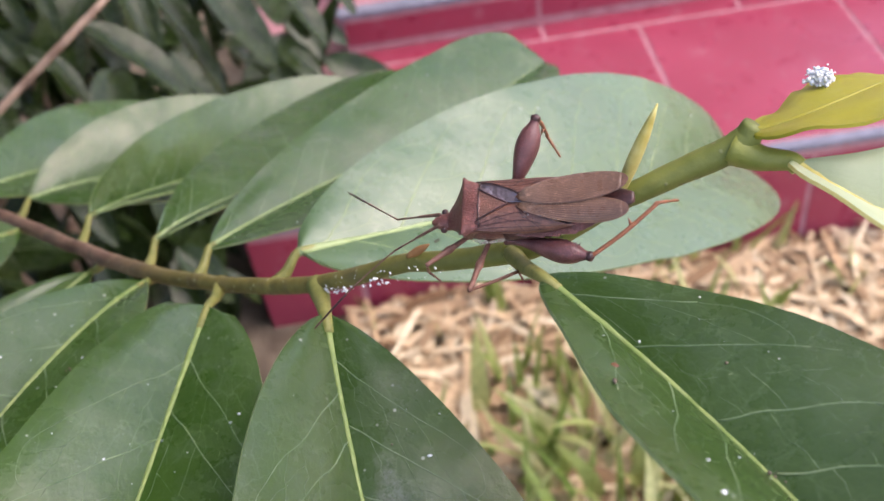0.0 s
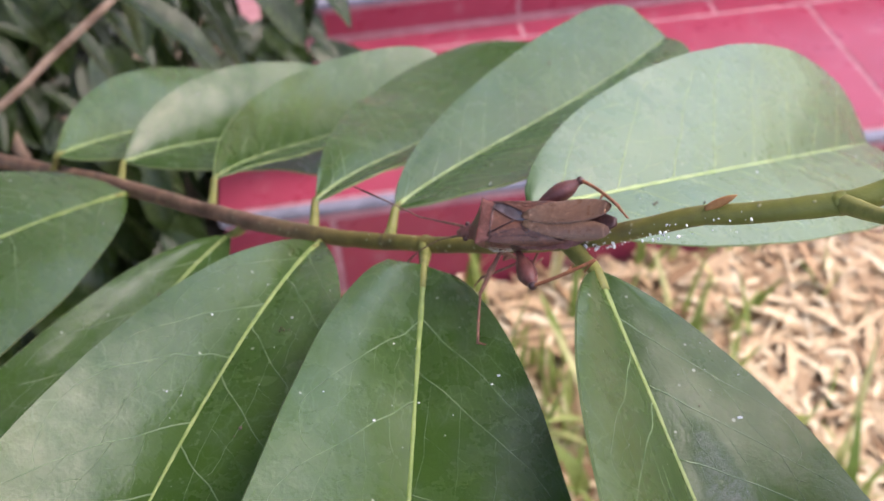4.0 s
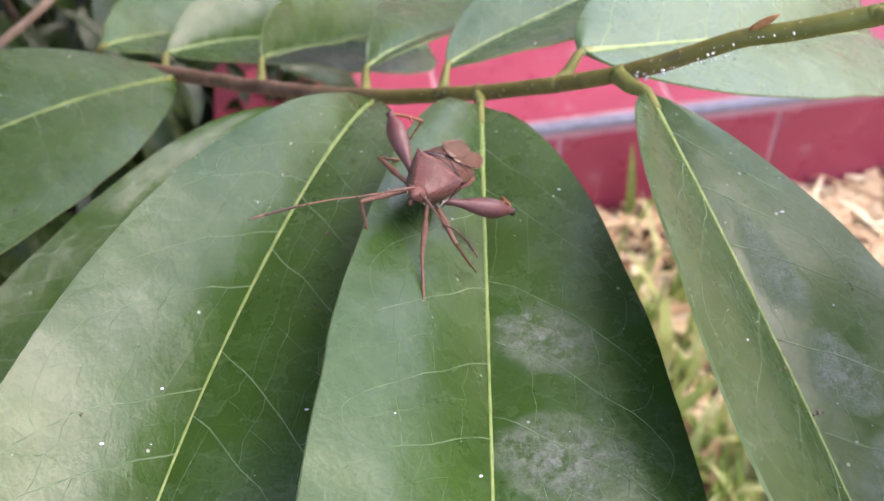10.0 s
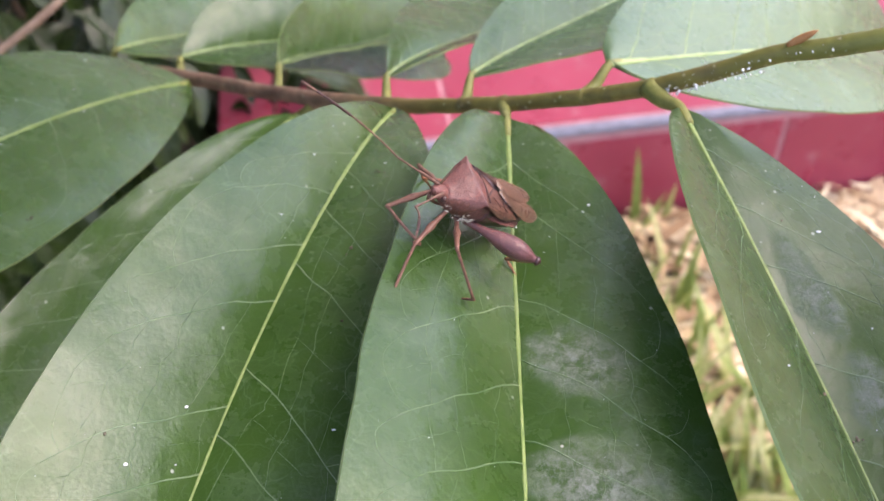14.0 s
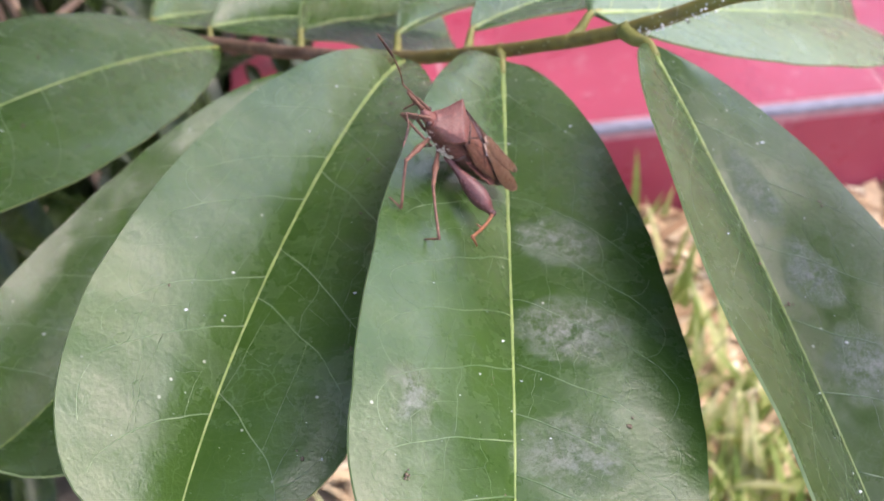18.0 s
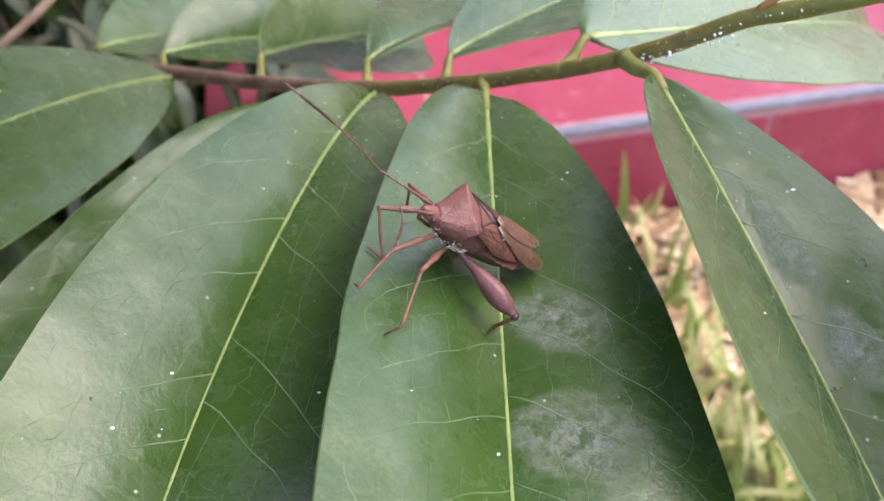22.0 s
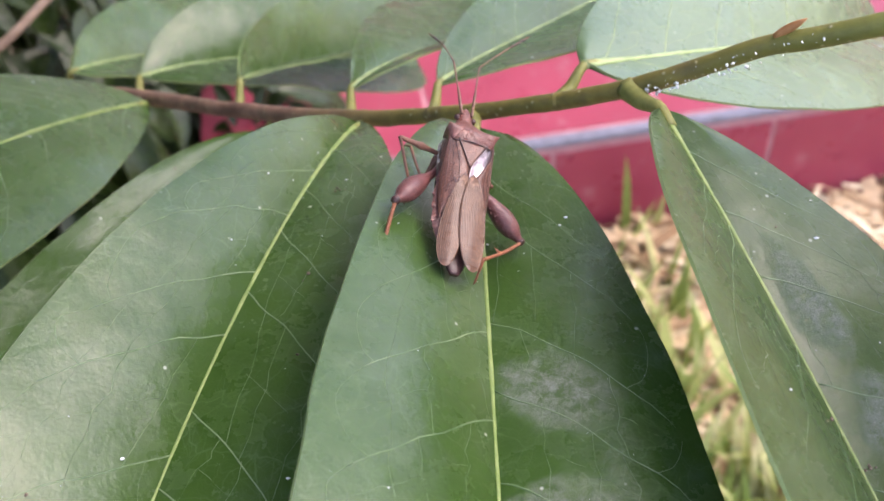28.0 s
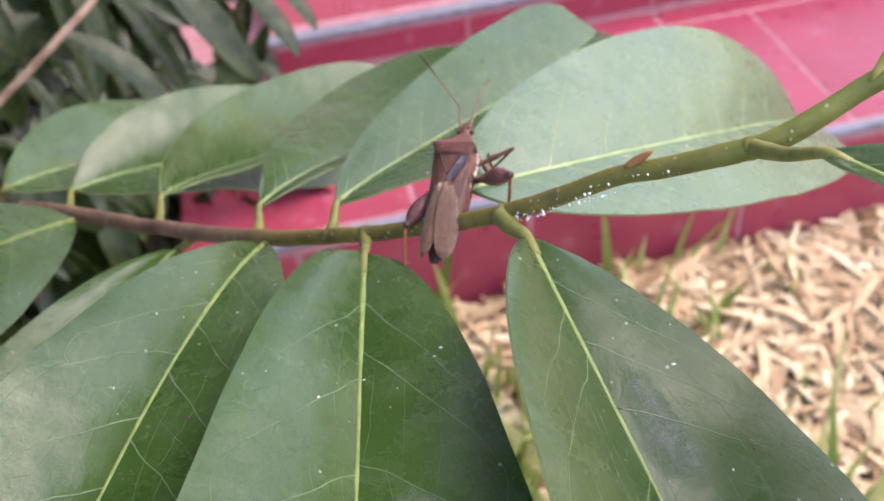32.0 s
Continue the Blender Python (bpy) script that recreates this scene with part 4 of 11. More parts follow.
# thorax and abdomen
def oval(x, hw, top, low, n=16, sharp=2.4):
    mid, h = (top + low) / 2, (top - low) / 2
    out = []
    for k in range(n):
        a = 2 * math.pi * k / n
        c, s = math.cos(a), math.sin(a)
        out.append((x, math.copysign(abs(c) ** (2 / sharp), c) * hw, mid + math.copysign(abs(s) ** (2 / sharp), s) * h))
    return out


bm = bmesh.new()
loft(bm, [oval(*s) for s in smooth_stations([(8.9, 1.3, 1.7, -0.5), (7.2, 2.3, 3.0, -1.1), (5.0, 2.85, 3.8, -1.4), (2.6, 3.0, 3.5, -1.4), (1.2, 2.9, 3.0, -1.2)])])
part("thorax", bm, SHELL, bug, "mottled brown underside of the thorax")
bm = bmesh.new()
loft(bm, [oval(*s) for s in smooth_stations([(2.4, 3.2, 2.9, -1.3), (-1, 3.2, 2.3, -1.4), (-5, 3.1, 1.9, -1.0), (-9, 2.2, 1.5, -0.3), (-11.6, 1.3, 1.6, 0.5), (-12.9, 0.6, 1.6, 0.8)])])
part("abdomen", bm, BELLY, bug, "dark red-brown abdomen")
for sg in (1, -1):
    bm = bmesh.new()
    edge = []
    for i in range(41):
        s = i / 40
        x = 1.4 - 11.6 * s
        saw = 0.55 * ((s * 6) % 1.0)
        hw = 3.0 + 0.5 * math.sin(math.pi * min(1, s * 1.15)) - 1.5 * max(0, s - 0.7) / 0.3 + saw * 0.55
        edge.append((x, hw))
    v = [[bm.verts.new(Vector((x, sg * y, z)) * MM) for x, y, z in ((x, 2.4 * (1 - 0.3 * i / 40), 1.9 - 0.016 * i), (x, hw, 1.35 - 0.012 * i), (x, hw - 0.1, 1.1 - 0.012 * i), (x, 2.4 * (1 - 0.3 * i / 40), 1.2 - 0.016 * i))]
         for i, (x, hw) in enumerate(edge)]
    for a, b in zip(v, v[1:]):
        for k in range(4):
            bm.faces.new((a[k], a[(k + 1) % 4], b[(k + 1) % 4], b[k]))
    part("abdomen_edge", bm, SHELL, bug, "toothed brown edge of the abdomen", False)

# pronotum
bm = bmesh.new()
rings = []
for x, hw, top, sh, low in smooth_stations([(9.4, 1.35, 1.9, 1.5, 0.1), (8.6, 1.9, 2.5, 2.1, -0.1), (7.7, 2.75, 3.35, 3.0, -0.3), (6.9, 3.6, 4.1, 4.0, 0.2),
                                            (6.5, 4.15, 4.4, 4.65, 1.0), (5.9, 3.75, 4.55, 4.35, 1.6), (5.0, 3.45, 4.5, 4.05, 1.9), (4.5, 3.15, 4.38, 3.75, 2.2), (4.3, 3.0, 4.2, 3.5, 2.2)], 3):
    hw *= 0.87
    half = [(0.80 * hw, low), (0.95 * hw, (low * 0.45 + sh * 0.55)), (hw, sh), (0.82 * hw, sh * 0.82 + top * 0.18 - 0.05), (0.5 * hw, 0.35 * sh + 0.65 * top), (0.2 * hw, top)]
    rings.append([(x, y, z) for y, z in half] + [(x, -y, z) for y, z in reversed(half)])
loft(bm, rings)
part("pronotum", bm, SHELL, bug, "angular brown shoulder shield with pointed corners")
bm = bmesh.new()
tri = [(4.9, 0.0, 4.46), (4.9, 2.0, 4.34), (3.1, 1.0, 4.12), (1.2, 0.0, 3.82), (3.1, -1.0, 4.12), (4.9, -2.0, 4.34)]
top = [bm.verts.new(Vector(p) * MM) for p in tri]
low = [bm.verts.new(Vector((p[0], p[1] * 0.9, p[2] - 0.5)) * MM) for p in tri]
bm.faces.new(top), bm.faces.new(low[::-1])
for k in range(6):
    bm.faces.new((top[k], low[k], low[(k + 1) % 6], top[(k + 1) % 6]))
bmesh.ops.bevel(bm, geom=bm.edges[:], offset=0.0001, segments=2, affect="EDGES")
part("scutellum", bm, CORIUM, bug, "small triangular brown back plate", False)

# head
bm = bmesh.new()
loft(bm, [oval(*s, 12, 2.0) for s in smooth_stations([(8.8, 1.15, 1.75, -0.1), (9.8, 1.15, 1.7, -0.1), (10.7, 1.0, 1.65, 0.1), (11.4, 0.6, 1.5, 0.45), (11.8, 0.25, 1.3, 0.7)])])
part("head", bm, SHELL, bug, "small blunt brown head")
for sg in (1, -1):
    bm = bmesh.new()
    bmesh.ops.create_uvsphere(bm, u_segments=12, v_segments=8, radius=0.00042, matrix=Matrix.Translation((0.0102, sg * 0.00115, 0.0011)))
    part("eye", bm, EYE_M, bug, "dark bulging eye")
    bm = bmesh.new()
    rnd = random.Random(8)
    for i in range(70):
        x = rnd.uniform(2.8, 8.8)
        hw = 2.95 if x < 6 else 2.95 - (x - 6) * 0.56
        z = rnd.uniform(-0.6, 0.9) if x > 4.2 else rnd.uniform(-0.5, 0.2)
        r = rnd.uniform(0.06, 0.2) * (1.3 if x < 3.6 else 0.9)
        bmesh.ops.create_icosphere(bm, subdivisions=1, radius=r * MM, matrix=Matrix.Translation(Vector((x, sg * (hw - 0.08 - 0.12 * z * z), z)) * MM) @ Matrix.Diagonal((1.7, 0.35, 1, 1)))
    part("white_patch", bm, FUZZ, bug, "white downy patches on the flank")
bm = bmesh.new()
tube(bm, [Vector(p) * MM for p in ((11.2, 0, 0.2), (10.4, 0, -0.7), (8.0, 0, -1.25), (5.5, 0, -1.6))], [0.0003, 0.00028, 0.00022, 0.0001], 6)
part("beak", bm, LIMB, bug, "thin beak folded under the body")


# wings
def plate(fn, nu, nv, thick=0.12):
    bm = bmesh.new()
    sides = []
    for dz in (0.0, -thick):
        sides.append([[bm.verts.new((Vector(fn(i / nu, j / nv)) + Vector((0, 0, dz))) * MM) for j in range(nv + 1)] for i in range(nu + 1)])
    a, b = sides
    for i in range(nu):
        for j in range(nv):
            bm.faces.new((a[i][j], a[i][j + 1], a[i + 1][j + 1], a[i + 1][j]))
            bm.faces.new((b[i][j], b[i + 1][j], b[i + 1][j + 1], b[i][j + 1]))
    rim = [(i, 0) for i in range(nu)] + [(nu, j) for j in range(nv)] + [(i, nv) for i in range(nu, 0, -1)] + [(0, j) for j in range(nv, 0, -1)]
    for (i, j), (k, l) in zip(rim, rim[1:] + rim[:1]):
        bm.faces.new((a[i][j], a[k][l], b[k][l], b[i][j]))
    bmesh.ops.remove_doubles(bm, verts=bm.verts[:], dist=1e-6)
    return bm


def wing_height(x, y, sg, rise):
    """The wings' outer face: roofed at the flanks, flatter at the shoulders and on the lifted right wing."""
    f = min(1.0, max(0.0, (5.0 - x) / 5.0))
    roof = (0.12 + 0.18 * f) if sg > 0 else (0.12 + 0.07 * f)
    return 4.25 - 0.13 * (5 - x) - roof * max(0, y - 1.2) ** 2 + rise


def corium(sg, rise):
    inner = [(5.0, 2.0), (3.1, 1.0), (1.2, 0.08), (-0.9, 0.3), (-4.6, 2.6)] if sg > 0 else [(4.9, 3.0), (3.0, 2.65), (1.0, 1.7), (-1.0, 0.75), (-4.6, 2.6)]
    outer = [(5.2, 3.2), (2.5, 3.3), (0.0, 3.35), (-3.0, 3.3), (-6.2, 2.9)]
    si, so = spline(inner, 5), spline(outer, 5)

    def fn(u, v):
        k = u * (len(si) - 1)
        i = min(int(k), len(si) - 2)
        p = si[i] * (1 - k + i) + si[i + 1] * (k - i)
        q = so[i] * (1 - k + i) + so[i + 1] * (k - i)
        x, y = p * (1 - v) + q * v
        return x, sg * y, wing_height(x, y, sg, rise) + 0.05 * math.sin(9 * v)
    return plate(fn, 20, 8)


def membrane_point(sg, rise):
    wide = 1.6 if sg > 0 else 2.1

    def fn(u, v):
        u = u ** 1.7
        cx = -12.5 + 12.7 * u
        w = wide * max(1 - u, 1e-4) ** 0.66 * max(u, 1e-4) ** 0.5 / 0.484
        y = 1.7 - 1.2 * u ** 1.3 + w * (2 * v - 1)
        z = 3.75 + 0.115 * cx - (0.27 if sg > 0 else 0.17) * max(0, y - 1.0) ** 2 + rise + 0.04 * noise.noise((cx * 0.9, y * 1.4, sg))
        return cx, sg * y, z
    return fn


bm = bmesh.new()
for a, b, c in (((4.75, 2.05, 4.36), (3.1, 1.05, 4.16), (1.2, 0.0, 3.86)), ((4.75, -2.05, 4.36), (3.1, -1.05, 4.16), (1.2, 0.0, 3.86)), ((4.5, -2.75, 4.1), (4.62, 0.0, 4.46), (4.5, 2.75, 4.1))):
    tube(bm, [p[:3] * MM for p in spline((a, b, c), 6)], 0.00009, 6)
part("back_groove", bm, BELLY, bug, "dark grooves round the triangular back plate")
def hind_fold(u, v):
    a, b = spline([(4.6, 1.9), (3.0, 0.95), (1.1, 0.1), (-1.4, 0.0)], 6), spline([(4.7, 3.15), (3.0, 2.75), (1.0, 1.8), (-1.4, 0.95)], 6)
    i = min(int(u * 18), 17)
    f = u * 18 - i
    x, y = (a[i] * (1 - f) + a[i + 1] * f) * (1 - v) + (b[i] * (1 - f) + b[i + 1] * f) * v
    return x, -y, wing_height(x, y, -1, 0.06) + 0.07 * noise.noise((x * 2.2, y * 2.0, 3.0)) - 0.10 * math.sin(math.pi * v)


part("dark_wing_fold", plate(hind_fold, 36, 10, 0.05), GLOSS, bug, "glossy dark fold of the hind wing showing through")
for sg, rise in ((1, 0.0), (-1, 0.16)):
    wing = part("forewing", corium(sg, rise), CORIUM, bug, "brown leathery forewing")
    bm = bmesh.new()
    paths = [((4.8, 2.7), (2.2, 2.3), (-0.5, 2.2), (-2.6, 2.6)), ((4.9, 2.95), (2.0, 2.8), (-1.0, 2.8), (-3.6, 2.85)), ((5.0, 3.1), (2.0, 3.15), (-1.0, 3.15), (-4.0, 3.1)), ((0.5, 2.25), (-0.5, 3.25)), ((-1.4, 2.3), (-2.4, 3.1))]
    if sg > 0:
        paths += [((5.0, 2.1), (3.1, 1.1), (1.2, 0.2), (-0.9, 0.4), (-3.4, 2.3)), ((4.7, 2.4), (2.4, 1.7), (0.2, 1.3), (-1.6, 1.4)), ((2.6, 1.6), (1.0, 2.2)), ((-0.2, 1.3), (-1.2, 2.2)), ((0.4, 0.5), (-0.4, 1.2))]
    else:
        paths += [((4.9, 3.0), (3.0, 2.7), (1.0, 1.78), (-1.0, 0.85), (-3.4, 2.3))]
    for path in paths:
        tube(bm, [Vector((x, sg * y, wing_height(x, y, sg, rise + 0.03))) * MM for x, y in spline(path, 5)], 0.00004, 5)
    part("wing_vein", bm, BELLY, wing, "dark raised veins of the forewing")
    fn = membrane_point(sg, rise + 0.1)
    part("membrane", plate(fn, 30, 14, 0.06), MEMBRANE, wing, "bronze wing membrane with fine lengthwise veins")
    bm = bmesh.new()
    count = 12 if sg > 0 else 16
    for k in range(count):
        v0 = 0.06 + 0.88 * k / (count - 1)
        line = [fn(0.98 - 0.80 * i / 14, v0 + 0.02 * noise.noise((i * 0.5, k * 2.1, sg))) for i in range(15)]
        tube(bm, [(Vector(p) + Vector((0, 0, 0.015))) * MM for p in line], [0.000055 * (1 - 0.45 * i / 14) for i in range(15)], 5)
    part("membrane_vein", bm, VEIN_BRONZE, wing, "fine bronze veins running along the membrane")
    bm = bmesh.new()
    rim = [fn(0.02 + 0.95 * i / 30, 1.0) for i in range(31)]
    tube(bm, [Vector(p) * MM for p in rim], 0.00006, 5)
    part("membrane_edge", bm, VEIN_BRONZE, wing, "thin pale edge of the membrane")
bm = bmesh.new()
rnd = random.Random(21)
for i in range(26):
    x, y = rnd.uniform(-2.6, -0.4), rnd.uniform(0.1, 2.2)
    a = Vector((x, y, wing_height(x, y, 1, 0.16)))
    tube(bm, [a * MM, (a + Vector((rnd.uniform(-0.7, -0.2), rnd.uniform(-0.3, 0.3), 0.02))) * MM], [0.00007, 0.00003], 5)
part("wing_crease", bm, GLOSS, bug, "shiny dark wrinkles where leather meets membrane")


# limbs, each along its own x
def limb(name, stations, material, parent, label, spikes=()):
    bm = bmesh.new()
    tube(bm, [Vector((x, y, z)) * MM for x, y, z, r in stations], [r * MM * (0.72 if r < 0.5 else 1.0) for *_, r in stations], 10)
    for x, y, z, l, r in spikes:
        d = Vector((0.25, 0, -1)).normalized() * l
        tube(bm, [Vector((x, y, z)) * MM, (Vector((x, y, z)) + d) * MM], [r * MM, 0.02 * MM], 5)
    return part(name, bm, material, parent, label)


def jointed_leg(kind):
    """A thigh, the shank that it carries, and the foot, which is keyed on the body."""
    l1, l2, l3 = {"F": (6.6, 6.6, 2.5), "M": (7.4, 7.9, 2.7), "H": (10.2, 9.6, 3.6)}[kind]
    if kind == "H":
        st = smooth_stations([(-0.6, 0, 0.2, 0.55), (0.6, 0, 0, 0.5), (2.4, 0, 0, 0.62), (4.6, 0, 0.05, 1.15), (6.6, 0, 0.08, 1.45), (8.3, 0, 0.02, 1.2), (9.5, 0, 0, 0.62), (10.3, 0, 0, 0.5)], 3)
        sp = [(3.6 + 0.62 * i, 0.15 * (-1) ** i, -0.55 - 0.6 * math.sin(math.pi * (3.6 + 0.62 * i - 2) / 8.4), 0.42, 0.14) for i in range(9)]
        thigh = limb("hind_thigh", st, THIGH, bug, "swollen maroon hind thigh with small teeth", sp)
        st = smooth_stations([(-0.2, 0, 0, 0.45), (0.8, 0, 0.1, 0.36), (4.5, 0, 0.3, 0.36), (8.6, 0, 0.1, 0.33), (9.6, 0, 0, 0.36)], 3)
        limb("knee", smooth_stations([(9.75, 0, 0, 0.45), (10.05, 0, 0, 0.62), (10.45, 0, 0, 0.56), (10.7, 0, 0, 0.2)], 2), BELLY, thigh, "dark swollen knee")
        shank = limb("hind_shank", st, SHANK, thigh, "slim orange-brown hind shank with a spur", ((5.8, 0, 0.1, 1.0, 0.28),))
        foot_mat, r = SHANK, 1.15
    else:
        k = l1 / 7
        st = smooth_stations([(-0.5, 0, 0, 0.5), (0.8 * k, 0, 0, 0.42), (3.5 * k, 0, 0.05, 0.52), (6.2 * k, 0, 0, 0.42), (7.05 * k, 0, 0, 0.4)], 3)
        thigh = limb("thigh", st, LIMB, bug, "slim mottled brown thigh")
        st = smooth_stations([(-0.15, 0, 0, 0.4), (0.1 * l2, 0, 0, 0.3), (0.5 * l2, 0, 0.08, 0.28), (l2, 0, 0, 0.3)], 3)
        shank = limb("shank", st, LIMB, thigh, "thin brown shank")
        foot_mat, r = LIMB, 1.0
    st = smooth_stations([(-0.12, 0, 0, 0.25 * r), (0.45 * l3, 0, 0.06, 0.22 * r), (0.52 * l3, 0, 0.05, 0.16 * r), (0.8 * l3, 0, 0.05, 0.2 * r), (0.9 * l3, 0, 0, 0.16 * r), (l3, 0, -0.08, 0.06 * r)], 3)
    return thigh, shank, limb("foot", st, foot_mat, bug, "small clawed brown foot")


LEGS = {side + kind: jointed_leg(kind) for side in "LR" for kind in "FMH"}
FEELERS = {}
for side in "LR":
    base = limb("antenna", smooth_stations([(-0.3, 0, 0, 0.3), (0.5, 0, 0, 0.3), (3.9, 0, 0.05, 0.23), (4.2, 0, 0, 0.16), (6.5, 0, 0.02, 0.17), (8.5, 0, 0, 0.2)], 3), FEELER, bug, "jointed brown antenna")
    tip = limb("antenna_tip", smooth_stations([(0, 0, 0, 0.17), (2.2, 0, 0.22, 0.14), (5.2, 0, 0.42, 0.14), (8.6, 0, 0.5, 0.18), (9.0, 0, 0.5, 0.12), (13.2, 0, 0.3, 0.19), (16.5, 0, 0.08, 0.17), (17.5, 0, 0, 0.07)], 3), FEELER, base, "slender outer antenna joints")
    st = smooth_stations([(9.6, 0, 0.46, 0.19), (11.5, 0, 0.4, 0.22), (13.2, 0, 0.3, 0.22), (15.2, 0, 0.17, 0.2)], 3)
    limb("antenna_band", st, BELLY, tip, "dark band on the antenna")
    FEELERS[side] = (base, tip)



# ---- what moves ----
def keyed(ob, rows):
    walk(ob, [(t, pose(x, y, z, a, b, c)) for t, x, y, z, a, b, c in rows])


def motions():
    """Rows of seconds, place in metres and turn in degrees; a limb's rows are in the space of what carries it."""
    keyed(bug, [
        (0, 0.00139, 0.08602, 0.60781, -23.7, 13.5, 167.9),
        (1, -0.00732, 0.08843, 0.60204, -24.5, 12.7, 157.3),
        (2, -0.01834, 0.09475, 0.59625, -18.4, 14.9, 155.6),
        (3, -0.02819, 0.09900, 0.58838, -28.8, 19.7, 155.8),
        (4, -0.03644, 0.10456, 0.58309, -25.6, 19.6, 157.4),
        (4.5, -0.04368, 0.10717, 0.57675, -20.8, 28.5, 165.0),
        (5.5, -0.05041, 0.09734, 0.57870, -7.2, 2.1, -156.5),
        (6.5, -0.05714, 0.08751, 0.58065, -12.6, -26.8, -120.5),
        (7, -0.05837, 0.08260, 0.58167, -17.2, -23.5, -111.4),
        (8, -0.05942, 0.07949, 0.58280, -20.5, -23.5, -111.9),
        (9, -0.05913, 0.07943, 0.58348, -22.7, -22.6, -111.5),
        (10, -0.06131, 0.07771, 0.58396, -25.7, -26.5, -112.1),
        (11, -0.06115, 0.07705, 0.58478, -24.1, -33.5, -126.2),
        (12, -0.06016, 0.07651, 0.58470, -34.3, -42.3, -143.7),
        (13, -0.06041, 0.07585, 0.58398, -31.1, -42.7, -140.3),
        (13.5, -0.06045, 0.07636, 0.58382, -31.3, -42.7, -140.7),
        (15.5, -0.06217, 0.06722, 0.58417, -27.3, -22.9, -109.7),
        (16, -0.06487, 0.05817, 0.58612, -20.5, -19.5, -108.8),
        (16.5, -0.06214, 0.06432, 0.58515, -28.1, -32.0, -121.3),
        (17, -0.06145, 0.06381, 0.58461, -24.7, -47.5, -145.1),
        (17.5, -0.06341, 0.06515, 0.58597, -24.7, -47.4, -154.5),
        (18, -0.06294, 0.06510, 0.58577, -34.0, -51.9, -152.6),
        (19, -0.06038, 0.06450, 0.58316, -29.5, -48.6, -140.5),
        (20, -0.06377, 0.06344, 0.58680, -20.0, -48.5, -168.8),
        (21, -0.05959, 0.06450, 0.58311, -30.6, -48.9, -151.4),
        (22, -0.05900, 0.06413, 0.58266, -29.4, -46.8, -150.6),
        (23, -0.05890, 0.06304, 0.58314, -23.2, -46.7, -151.0),
        (24.5, -0.05883, 0.06337, 0.58300, -25.4, -45.9, -153.6),
        (26.5, -0.05867, 0.06724, 0.58039, 10.5, -48.2, 129.6),
        (27, -0.05918, 0.07076, 0.58184, 19.4, -24.5, 104.7),
        (27.5, -0.05968, 0.07614, 0.58240, 31.3, -25.7, 87.7),
        (28, -0.05769, 0.08518, 0.58094, 28.5, -18.1, 80.6),
        (28.5, -0.05642, 0.08889, 0.58173, 24.6, -17.4, 77.9),
        (29, -0.05437, 0.09473, 0.57957, 25.6, -18.2, 71.6),
        (29.5, -0.05270, 0.10022, 0.57578, 30.7, -14.9, 61.8),
        (30, -0.04865, 0.09550, 0.57690, -4.1, -11.0, 52.9),
        (30.5, -0.04554, 0.10023, 0.57743, -8.8, -17.4, 58.5),
        (31, -0.04280, 0.10597, 0.57633, -5.7, -23.7, 58.6),
        (31.5, -0.04044, 0.11010, 0.57609, -3.1, -20.7, 65.8),
        (32, -0.03712, 0.11522, 0.57752, -10.5, -25.5, 67.6),
    ])
